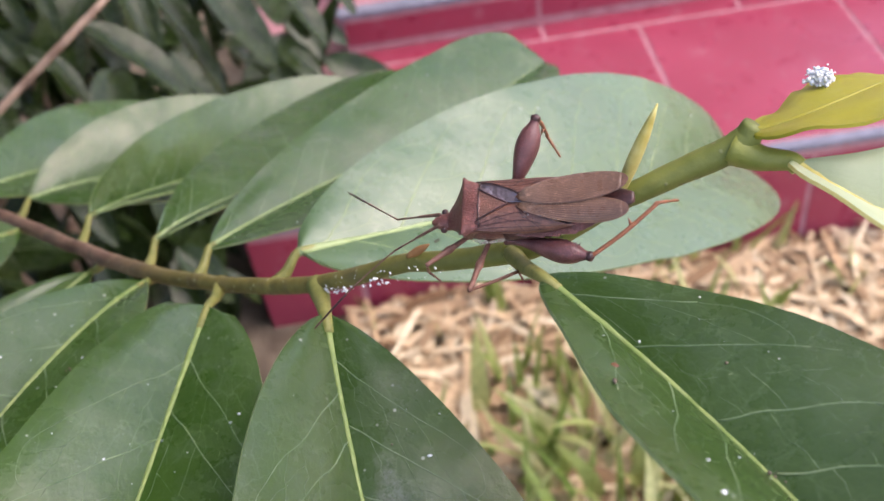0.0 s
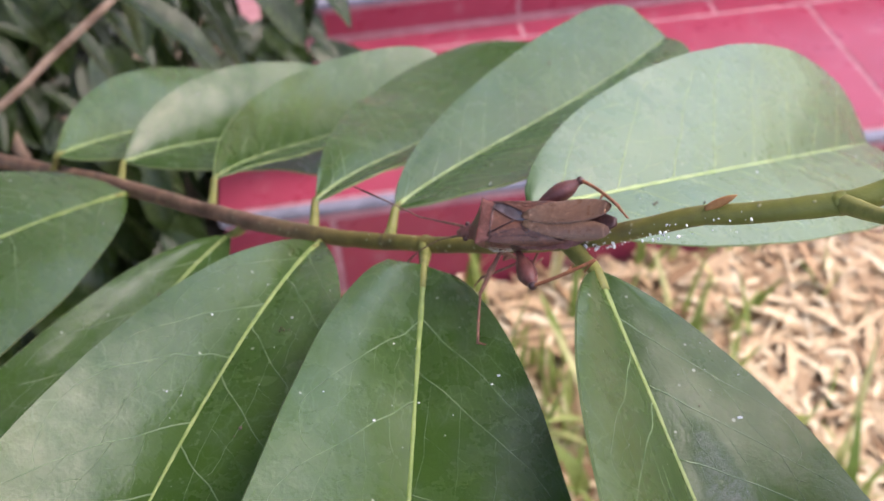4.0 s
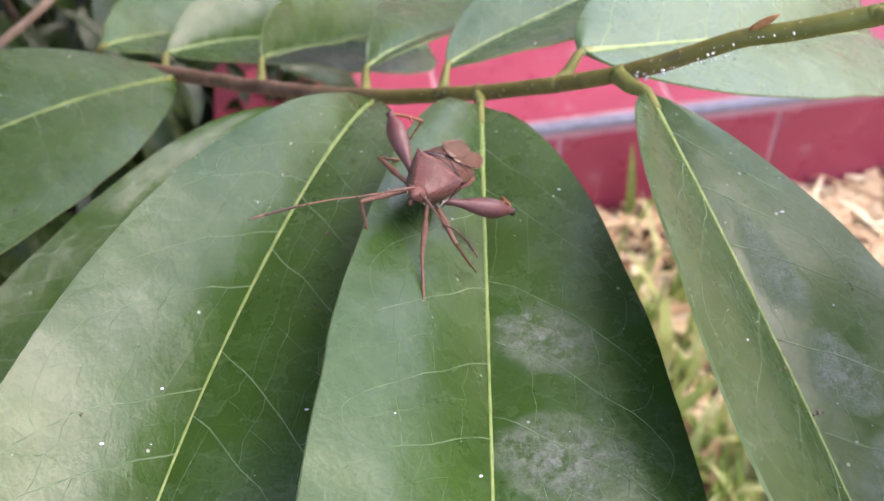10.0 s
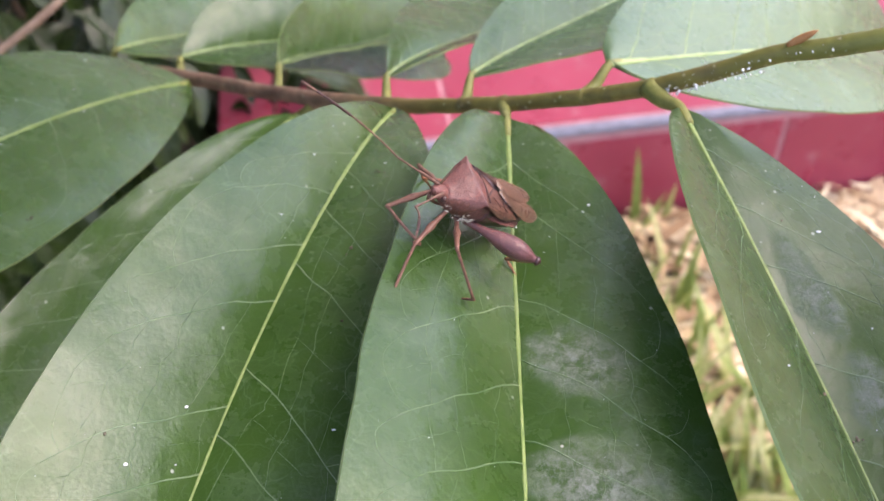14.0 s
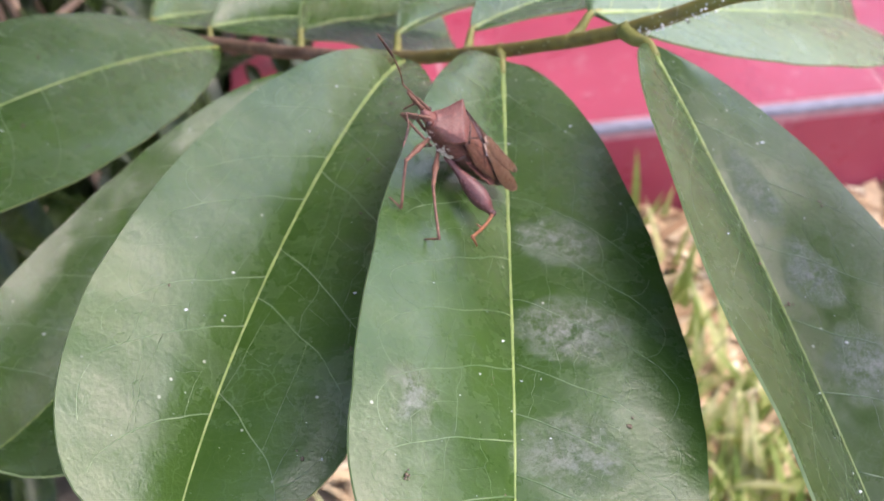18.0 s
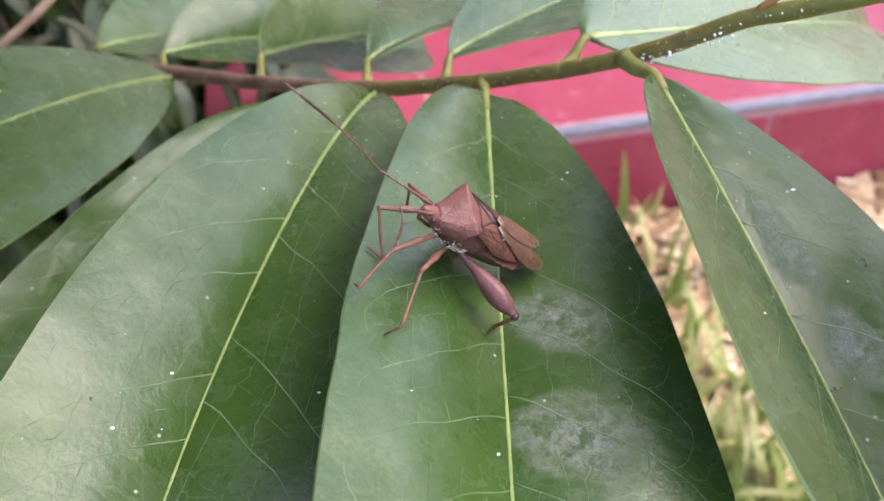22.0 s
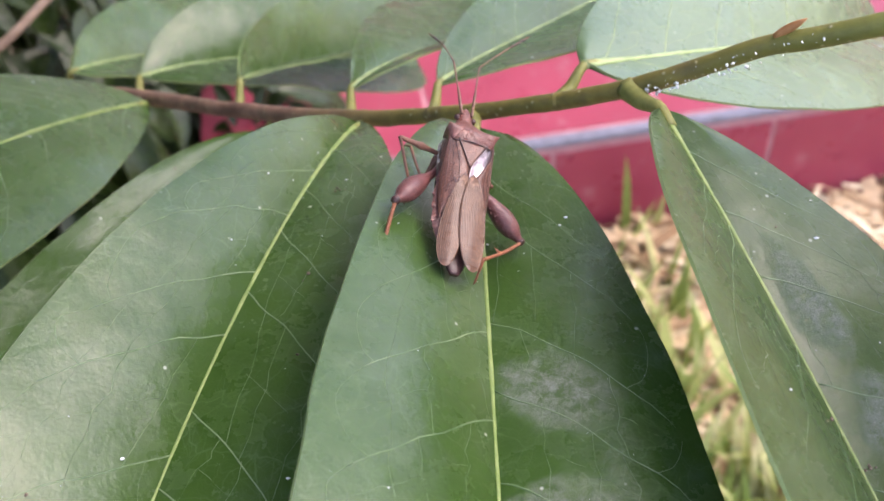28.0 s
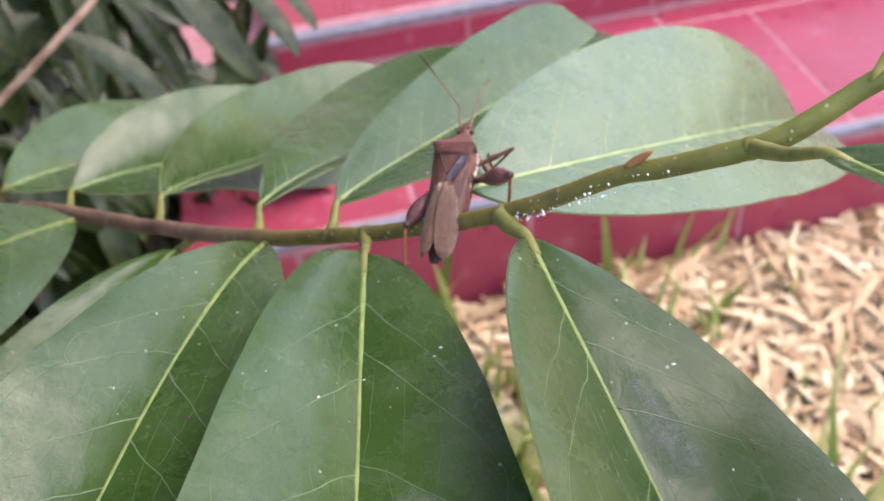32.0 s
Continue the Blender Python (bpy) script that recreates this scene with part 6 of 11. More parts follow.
    keyed(LEGS['LM'][0], [
        (0, 0.00500, 0.00220, -0.00090, 36.5, -14.4, 77.2),
        (1, 0.00500, 0.00220, -0.00090, -21.9, -33.1, 86.2),
        (2, 0.00500, 0.00220, -0.00090, -56.8, -39.4, 122.6),
        (3, 0.00500, 0.00220, -0.00090, -6.7, -30.4, 79.6),
        (3.5, 0.00500, 0.00220, -0.00090, 45.5, -18.8, 70.1),
        (4, 0.00500, 0.00220, -0.00090, 93.0, -4.7, 73.4),
        (4.5, 0.00500, 0.00220, -0.00090, 123.9, 1.0, 88.0),
        (6.5, 0.00500, 0.00220, -0.00090, 59.0, 19.2, 50.4),
        (6.67, 0.00500, 0.00220, -0.00090, 15.5, 4.8, 79.9),
        (6.83, 0.00500, 0.00220, -0.00090, -28.9, 14.9, 110.9),
        (7, 0.00500, 0.00220, -0.00090, -69.8, 43.1, 128.8),
        (7.33, 0.00500, 0.00220, -0.00090, -144.6, 72.6, 99.2),
        (7.67, 0.00500, 0.00220, -0.00090, 107.3, 53.3, 34.7),
        (8, 0.00500, 0.00220, -0.00090, 65.4, 21.6, 45.5),
        (9, 0.00500, 0.00220, -0.00090, 65.2, 18.6, 41.8),
        (10, 0.00500, 0.00220, -0.00090, 57.6, 4.8, 47.7),
        (11, 0.00500, 0.00220, -0.00090, 55.2, 21.6, 43.3),
        (12, 0.00500, 0.00220, -0.00090, 69.6, -8.3, 54.1),
        (13, 0.00500, 0.00220, -0.00090, 69.7, -2.8, 49.8),
        (13.5, 0.00500, 0.00220, -0.00090, 68.4, -6.4, 49.0),
        (15.5, 0.00500, 0.00220, -0.00090, 50.9, -5.8, 35.0),
        (16, 0.00500, 0.00220, -0.00090, 92.4, -25.4, 26.0),
        (16.5, 0.00500, 0.00220, -0.00090, 64.9, 11.6, 60.3),
        (17, 0.00500, 0.00220, -0.00090, 75.2, -0.5, 70.6),
        (17.5, 0.00500, 0.00220, -0.00090, 109.1, 12.1, 62.8),
        (18, 0.00500, 0.00220, -0.00090, 86.2, -2.5, 72.8),
        (19, 0.00500, 0.00220, -0.00090, 89.1, 12.0, 59.8),
        (20, 0.00500, 0.00220, -0.00090, 80.3, -4.8, 69.5),
        (21, 0.00500, 0.00220, -0.00090, 88.3, 8.1, 46.6),
        (22, 0.00500, 0.00220, -0.00090, 67.2, 4.8, 38.3),
        (23, 0.00500, 0.00220, -0.00090, 73.7, 14.9, 35.7),
        (24.5, 0.00500, 0.00220, -0.00090, 68.8, 7.8, 39.1),
        (26.5, 0.00500, 0.00220, -0.00090, 109.8, -6.7, 74.8),
        (27, 0.00500, 0.00220, -0.00090, 88.1, -17.1, 81.1),
        (27.25, 0.00500, 0.00220, -0.00090, 42.7, -16.8, 71.8),
        (27.5, 0.00500, 0.00220, -0.00090, -3.1, -23.1, 64.9),
        (27.75, 0.00500, 0.00220, -0.00090, 29.2, -17.5, 81.7),
        (28, 0.00500, 0.00220, -0.00090, 61.6, -21.3, 98.8),
        (28.5, 0.00500, 0.00220, -0.00090, 103.4, -0.9, 117.6),
        (28.75, 0.00500, 0.00220, -0.00090, 104.1, 54.7, 63.6),
        (29, 0.00500, 0.00220, -0.00090, 7.7, 48.1, -73.2),
        (29.5, 0.00500, 0.00220, -0.00090, 13.0, 46.6, -61.8),
        (30, 0.00500, 0.00220, -0.00090, 8.0, 42.0, -72.5),
        (30.5, 0.00500, 0.00220, -0.00090, 8.6, 56.6, -72.6),
        (31, 0.00500, 0.00220, -0.00090, 7.0, 53.4, -76.2),
        (31.5, 0.00500, 0.00220, -0.00090, 38.9, 61.7, -14.2),
        (32, 0.00500, 0.00220, -0.00090, 6.3, 44.8, -76.5),
    ])
    keyed(LEGS['LM'][1], [
        (0, 0.00740, 0.00000, 0.00000, 180.0, 40.1, 180.0),
        (1, 0.00740, 0.00000, 0.00000, 180.0, 8.1, 180.0),
        (2, 0.00740, 0.00000, 0.00000, 180.0, 33.7, 180.0),
        (3, 0.00740, 0.00000, 0.00000, 180.0, 15.4, 180.0),
        (3.5, 0.00740, 0.00000, 0.00000, 180.0, 84.9, 180.0),
        (4, 0.00740, 0.00000, 0.00000, 0.0, 25.6, 0.0),
        (4.5, 0.00740, 0.00000, 0.00000, 0.0, 56.8, 0.0),
        (6.5, 0.00740, 0.00000, 0.00000, 180.0, 87.3, 180.0),
        (7, 0.00740, 0.00000, 0.00000, 0.0, 17.9, 0.0),
        (8, 0.00740, 0.00000, 0.00000, 180.0, 84.8, 180.0),
        (9, 0.00740, 0.00000, 0.00000, 180.0, 81.7, 180.0),
        (10, 0.00740, 0.00000, 0.00000, 180.0, 78.4, 180.0),
        (11, 0.00740, 0.00000, 0.00000, 0.0, 69.4, 0.0),
        (12, 0.00740, 0.00000, 0.00000, 0.0, 79.8, 0.0),
        (13, 0.00740, 0.00000, 0.00000, 180.0, 89.8, 180.0),
        (13.5, 0.00740, 0.00000, 0.00000, 0.0, 88.0, 0.0),
        (15.5, 0.00740, 0.00000, 0.00000, 180.0, 52.2, 180.0),
        (16, 0.00740, 0.00000, 0.00000, 180.0, 38.4, 180.0),
        (16.25, 0.00740, 0.00000, 0.00000, 180.0, 79.2, 180.0),
        (16.5, 0.00740, 0.00000, 0.00000, 0.0, 60.1, 0.0),
        (17, 0.00740, 0.00000, 0.00000, 0.0, 74.5, 0.0),
        (17.5, 0.00740, 0.00000, 0.00000, 0.0, 44.3, 0.0),
        (18, 0.00740, 0.00000, 0.00000, 0.0, 24.1, 0.0),
        (19, 0.00740, 0.00000, 0.00000, 0.0, 32.7, 0.0),
        (20, 0.00740, 0.00000, 0.00000, 0.0, 41.5, 0.0),
        (21, 0.00740, 0.00000, 0.00000, 0.0, 21.8, 0.0),
        (22, 0.00740, 0.00000, 0.00000, 0.0, 28.4, 0.0),
        (23, 0.00740, 0.00000, 0.00000, 0.0, 30.2, 0.0),
        (24.5, 0.00740, 0.00000, 0.00000, 0.0, 28.0, 0.0),
        (26.5, 0.00740, 0.00000, 0.00000, 0.0, 41.6, 0.0),
        (27, 0.00740, 0.00000, 0.00000, 0.0, 63.5, 0.0),
        (27.5, 0.00740, 0.00000, 0.00000, 180.0, 51.1, 180.0),
        (28, 0.00740, 0.00000, 0.00000, 180.0, 54.2, 180.0),
        (28.5, 0.00740, 0.00000, 0.00000, 0.0, 55.5, 0.0),
        (29, 0.00740, 0.00000, 0.00000, 180.0, 46.0, 180.0),
        (29.5, 0.00740, 0.00000, 0.00000, 180.0, 38.2, 180.0),
        (30, 0.00740, 0.00000, 0.00000, 180.0, 35.6, 180.0),
        (30.5, 0.00740, 0.00000, 0.00000, 180.0, 46.7, 180.0),
        (31, 0.00740, 0.00000, 0.00000, 180.0, 31.3, 180.0),
        (31.5, 0.00740, 0.00000, 0.00000, 180.0, 31.0, 180.0),
        (32, 0.00740, 0.00000, 0.00000, 180.0, 33.8, 180.0),
    ])
    keyed(LEGS['LM'][2], [
        (0, 0.0026, 0.0051, -0.0045, 45, 84, 45),
        (0.2, 0.0038, 0.0042, -0.0042, 43, 84, 43),
        (0.4, 0.0047, 0.0034, -0.0036, 43, 85, 43),
        (0.6, 0.0052, 0.0028, -0.0028, 46, 86, 45),
        (0.8, 0.0053, 0.0025, -0.0022, 57, 87, 57),
        (1, 0.0054, 0.0024, -0.0020, 90, 87, 90),
        (1.2, 0.0057, 0.0027, -0.0021, -43, 94, -43),
        (1.4, 0.0062, 0.0035, -0.0024, -23, 96, -23),
        (1.6, 0.0067, 0.0046, -0.0024, -16, 99, -16),
        (1.8, 0.0069, 0.0056, -0.0023, -13, 101, -12),
        (2, 0.0069, 0.0060, -0.0022, -12, 102, -12),
        (2.2, 0.0069, 0.0057, -0.0023, -16, 101, -16),
        (2.4, 0.0068, 0.0049, -0.0026, -30, 99, -30),
        (2.6, 0.0064, 0.0040, -0.0027, -57, 97, -57),
        (2.8, 0.0059, 0.0033, -0.0028, -85, 97, -85),
        (3, 0.0054, 0.0030, -0.0028, 82, 82, 82),
        (3.2, 0.0048, 0.0046, -0.0042, 78, 83, 77),
        (3.4, 0.0031, 0.0091, -0.0050, 68, 86, 65),
        (3.6, 0.0027, 0.0140, -0.0024, -27, 88, -32),
        (3.8, 0.0050, 0.0165, 0.0002, -73, 83, -77),
        (4, 0.0059, 0.0170, 0.0005, -81, 77, -81),
        (4.2, 0.0031, 0.0166, 0.0008, -40, 86, 5),
        (4.4, 0.0005, 0.0149, 0.0022, 5, 69, 126),
        (4.6, -0.0003, 0.0137, 0.0027, -0, 66, 137),
        (4.8, -0.0006, 0.0129, 0.0024, -3, 65, 121),
        (5, -0.0007, 0.0124, 0.0017, -6, 64, 98),
        (5.2, -0.0007, 0.0121, 0.0007, -8, 63, 74),
        (5.4, -0.0005, 0.0119, -0.0005, -11, 62, 53),
        (5.6, -0.0002, 0.0118, -0.0018, -11, 61, 37),
        (5.8, 0.0003, 0.0116, -0.0030, -8, 59, 25),
        (6, 0.0009, 0.0114, -0.0043, 1, 58, 18),
        (6.2, 0.0016, 0.0111, -0.0055, 9, 57, 8),
        (6.4, 0.0026, 0.0108, -0.0066, 7, 57, -10),
        (6.6, 0.0039, 0.0106, -0.0083, -9, 43, -41),
        (6.8, 0.0036, 0.0141, -0.0085, -11, -14, -57),
        (7, 0.0003, 0.0117, -0.0117, 0, -47, -76),
        (7.2, 0.0040, 0.0099, -0.0136, -5, -36, -68),
        (7.4, 0.0074, 0.0107, -0.0120, -10, -12, -57),
        (7.6, 0.0079, 0.0121, -0.0084, -10, 13, -49),
        (7.8, 0.0047, 0.0121, -0.0060, -5, 35, -37),
        (8, 0.0034, 0.0108, -0.0064, 0, 48, -30),
        (8.2, 0.0036, 0.0107, -0.0063, 0, 55, -29),
        (8.4, 0.0037, 0.0107, -0.0062, -1, 59, -30),
        (8.6, 0.0037, 0.0107, -0.0061, -2, 61, -31),
        (8.8, 0.0038, 0.0107, -0.0061, -2, 63, -32),
        (9, 0.0039, 0.0107, -0.0060, -0, 66, -32),
        (9.2, 0.0040, 0.0108, -0.0059, -18, 63, -75),
        (9.4, 0.0040, 0.0108, -0.0057, -26, 50, -122),
        (9.6, 0.0040, 0.0108, -0.0055, -22, 41, -150),
        (9.8, 0.0039, 0.0107, -0.0054, -10, 33, 175),
        (10, 0.0038, 0.0106, -0.0055, 0, 30, 154),
        (10.2, 0.0041, 0.0108, -0.0059, 5, 27, 173),
        (10.4, 0.0047, 0.0113, -0.0067, 13, 19, -147),
        (10.6, 0.0055, 0.0118, -0.0075, 13, 7, -111),
        (10.8, 0.0063, 0.0120, -0.0083, 7, -1, -80),
        (11, 0.0066, 0.0120, -0.0086, -0, -4, -56),
        (11.2, 0.0065, 0.0125, -0.0080, -8, 5, -46),
        (11.4, 0.0061, 0.0133, -0.0064, -16, 23, -44),
        (11.6, 0.0055, 0.0139, -0.0045, -26, 44, -42),
        (11.8, 0.0049, 0.0140, -0.0029, -39, 63, -44),
        (12, 0.0044, 0.0138, -0.0023, -51, 72, -50),
        (12.2, 0.0042, 0.0135, -0.0025, -45, 71, -47),
        (12.4, 0.0041, 0.0132, -0.0027, -31, 68, -42),
        (12.6, 0.0041, 0.0130, -0.0030, -18, 63, -40),
        (12.8, 0.0042, 0.0128, -0.0032, -7, 60, -40),
        (13, 0.0042, 0.0127, -0.0033, 0, 59, -41),
        (13.2, 0.0043, 0.0128, -0.0032, 2, 60, -41),
        (13.4, 0.0046, 0.0130, -0.0030, 1, 62, -43),
        (13.6, 0.0048, 0.0130, -0.0029, -2, 63, -50),
        (13.8, 0.0049, 0.0129, -0.0030, -7, 62, -65),
        (14, 0.0050, 0.0127, -0.0033, -11, 59, -84),
        (14.2, 0.0051, 0.0123, -0.0037, -14, 55, -103),
        (14.4, 0.0051, 0.0119, -0.0042, -16, 50, -122),
        (14.6, 0.0051, 0.0113, -0.0046, -15, 44, -140),
        (14.8, 0.0050, 0.0106, -0.0048, -14, 40, -157),
        (15, 0.0049, 0.0099, -0.0050, -11, 36, -173),
        (15.2, 0.0048, 0.0091, -0.0050, -7, 34, 174),
        (15.4, 0.0047, 0.0083, -0.0047, -2, 34, 168),
        (15.6, 0.0045, 0.0077, -0.0039, 2, 38, 168),
        (15.8, 0.0040, 0.0075, -0.0015, 2, 57, 167),
        (16, 0.0038, 0.0070, -0.0002, 0, 70, 165),
        (16.2, 0.0037, 0.0102, -0.0011, 23, 61, -131),
        (16.4, 0.0046, 0.0140, -0.0052, 5, 38, -73),
        (16.6, 0.0042, 0.0144, -0.0058, 6, 37, -77),
        (16.8, 0.0024, 0.0139, -0.0046, 21, 58, -141),
        (17, 0.0012, 0.0136, -0.0028, -0, 66, 145),
        (17.2, 0.0023, 0.0146, -0.0011, 19, 73, 112),
        (17.4, 0.0052, 0.0159, -0.0013, 36, 88, 56),
        (17.6, 0.0070, 0.0165, -0.0020, -81, 84, -82),
        (17.8, 0.0067, 0.0170, -0.0010, -82, 79, -84),
        (18, 0.0062, 0.0171, -0.0005, -83, 77, -83),
        (18.2, 0.0067, 0.0170, -0.0011, -84, 77, -83),
        (18.4, 0.0074, 0.0169, -0.0019, -84, 76, -84),
        (18.6, 0.0080, 0.0166, -0.0029, -85, 76, -85),
        (18.8, 0.0083, 0.0163, -0.0036, -86, 76, -86),
        (19, 0.0082, 0.0162, -0.0039, -87, 76, -87),
        (19.2, 0.0076, 0.0163, -0.0035, -88, 78, -88),
        (19.4, 0.0068, 0.0165, -0.0027, -90, 82, -90),
        (19.6, 0.0058, 0.0165, -0.0018, 83, 93, 84),
        (19.8, 0.0051, 0.0165, -0.0010, -49, 91, -49),
        (20, 0.0048, 0.0165, -0.0007, -70, 93, -70),
        (20.2, 0.0057, 0.0166, -0.0007, -61, 92, -61),
        (20.4, 0.0077, 0.0166, -0.0010, -21, 91, -21),
        (20.6, 0.0100, 0.0161, -0.0018, 45, 92, 45),
        (20.8, 0.0119, 0.0154, -0.0026, 65, 93, 65),
        (21, 0.0129, 0.0148, -0.0031, 69, 94, 69),
        (21.2, 0.0133, 0.0145, -0.0032, 69, 93, 69),
        (21.4, 0.0136, 0.0142, -0.0033, 68, 93, 69),
        (21.6, 0.0139, 0.0139, -0.0034, 68, 92, 69),
        (21.8, 0.0140, 0.0138, -0.0035, 67, 92, 68),
        (22, 0.0140, 0.0137, -0.0036, 65, 91, 65),
        (22.2, 0.0139, 0.0137, -0.0038, -68, 87, -80),
        (22.4, 0.0138, 0.0135, -0.0043, -43, 81, -83),
        (22.6, 0.0138, 0.0134, -0.0049, -20, 74, -92),
        (22.8, 0.0137, 0.0132, -0.0054, -6, 70, -106),
        (23, 0.0137, 0.0132, -0.0056, -0, 69, -113),
        (23.2, 0.0137, 0.0132, -0.0056, -4, 69, -111),
        (23.4, 0.0138, 0.0132, -0.0054, -16, 70, -106),
        (23.6, 0.0138, 0.0133, -0.0052, -34, 71, -104),
        (23.8, 0.0139, 0.0134, -0.0050, -58, 73, -108),
        (24, 0.0139, 0.0135, -0.0047, -79, 73, -113),
        (24.2, 0.0139, 0.0136, -0.0044, 85, 106, 65),
        (24.4, 0.0138, 0.0137, -0.0042, 72, 105, 66),
        (24.6, 0.0136, 0.0138, -0.0041, 62, 102, 67),
        (24.8, 0.0132, 0.0142, -0.0040, 51, 98, 67),
        (25, 0.0125, 0.0147, -0.0038, 27, 92, 55),
        (25.2, 0.0115, 0.0152, -0.0035, 45, 85, 83),
        (25.4, 0.0103, 0.0158, -0.0029, 32, 77, 81),
        (25.6, 0.0090, 0.0163, -0.0021, 22, 68, 84),
        (25.8, 0.0077, 0.0166, -0.0010, 15, 60, 92),
        (26, 0.0064, 0.0166, 0.0001, 9, 53, 101),
        (26.2, 0.0052, 0.0165, 0.0012, 4, 49, 110),
        (26.4, 0.0042, 0.0162, 0.0021, 0, 46, 115),
        (26.6, 0.0031, 0.0158, 0.0027, 8, 50, 107),
        (26.8, 0.0015, 0.0151, 0.0031, 58, 74, 93),
        (27, -0.0004, 0.0137, 0.0021, -35, 94, -35),
        (27.2, 0.0006, 0.0114, -0.0030, 39, 78, 62),
        (27.4, 0.0061, 0.0073, -0.0059, 7, 58, 70),
        (27.6, 0.0061, 0.0065, -0.0058, -1, 52, 71),
        (27.8, 0.0012, 0.0063, -0.0046, -2, 46, 56),
        (28, -0.0011, 0.0050, -0.0027, -0, 42, 38),
        (28.2, -0.0044, 0.0051, -0.0010, 11, 63, 28),
        (28.4, -0.0064, 0.0084, 0.0008, -21, 98, -19),
        (28.6, -0.0039, 0.0117, -0.0018, -51, 101, -38),
        (28.8, 0.0026, 0.0094, -0.0066, 25, 56, 90),
        (29, 0.0049, 0.0052, -0.0061, 0, 40, 101),
        (29.2, 0.0048, 0.0051, -0.0053, -1, 36, 108),
        (29.4, 0.0047, 0.0051, -0.0051, -0, 34, 110),
        (29.6, 0.0048, 0.0050, -0.0050, 0, 34, 110),
        (29.8, 0.0049, 0.0047, -0.0050, 0, 35, 106),
        (30, 0.0049, 0.0046, -0.0049, -0, 36, 103),
        (30.2, 0.0049, 0.0051, -0.0052, -0, 35, 102),
        (30.4, 0.0048, 0.0058, -0.0056, -0, 33, 101),
        (30.6, 0.0047, 0.0059, -0.0055, 0, 31, 101),
        (30.8, 0.0048, 0.0055, -0.0045, 0, 26, 100),
        (31, 0.0048, 0.0051, -0.0039, -0, 20, 100),
        (31.2, 0.0043, 0.0053, -0.0035, 0, 14, 115),
        (31.4, 0.0034, 0.0053, -0.0030, 0, 9, 138),
        (31.6, 0.0033, 0.0053, -0.0030, 0, 9, 140),
        (31.8, 0.0040, 0.0053, -0.0037, 2, 18, 125),
        (32, 0.0049, 0.0047, -0.0046, -0, 31, 100),
    ])
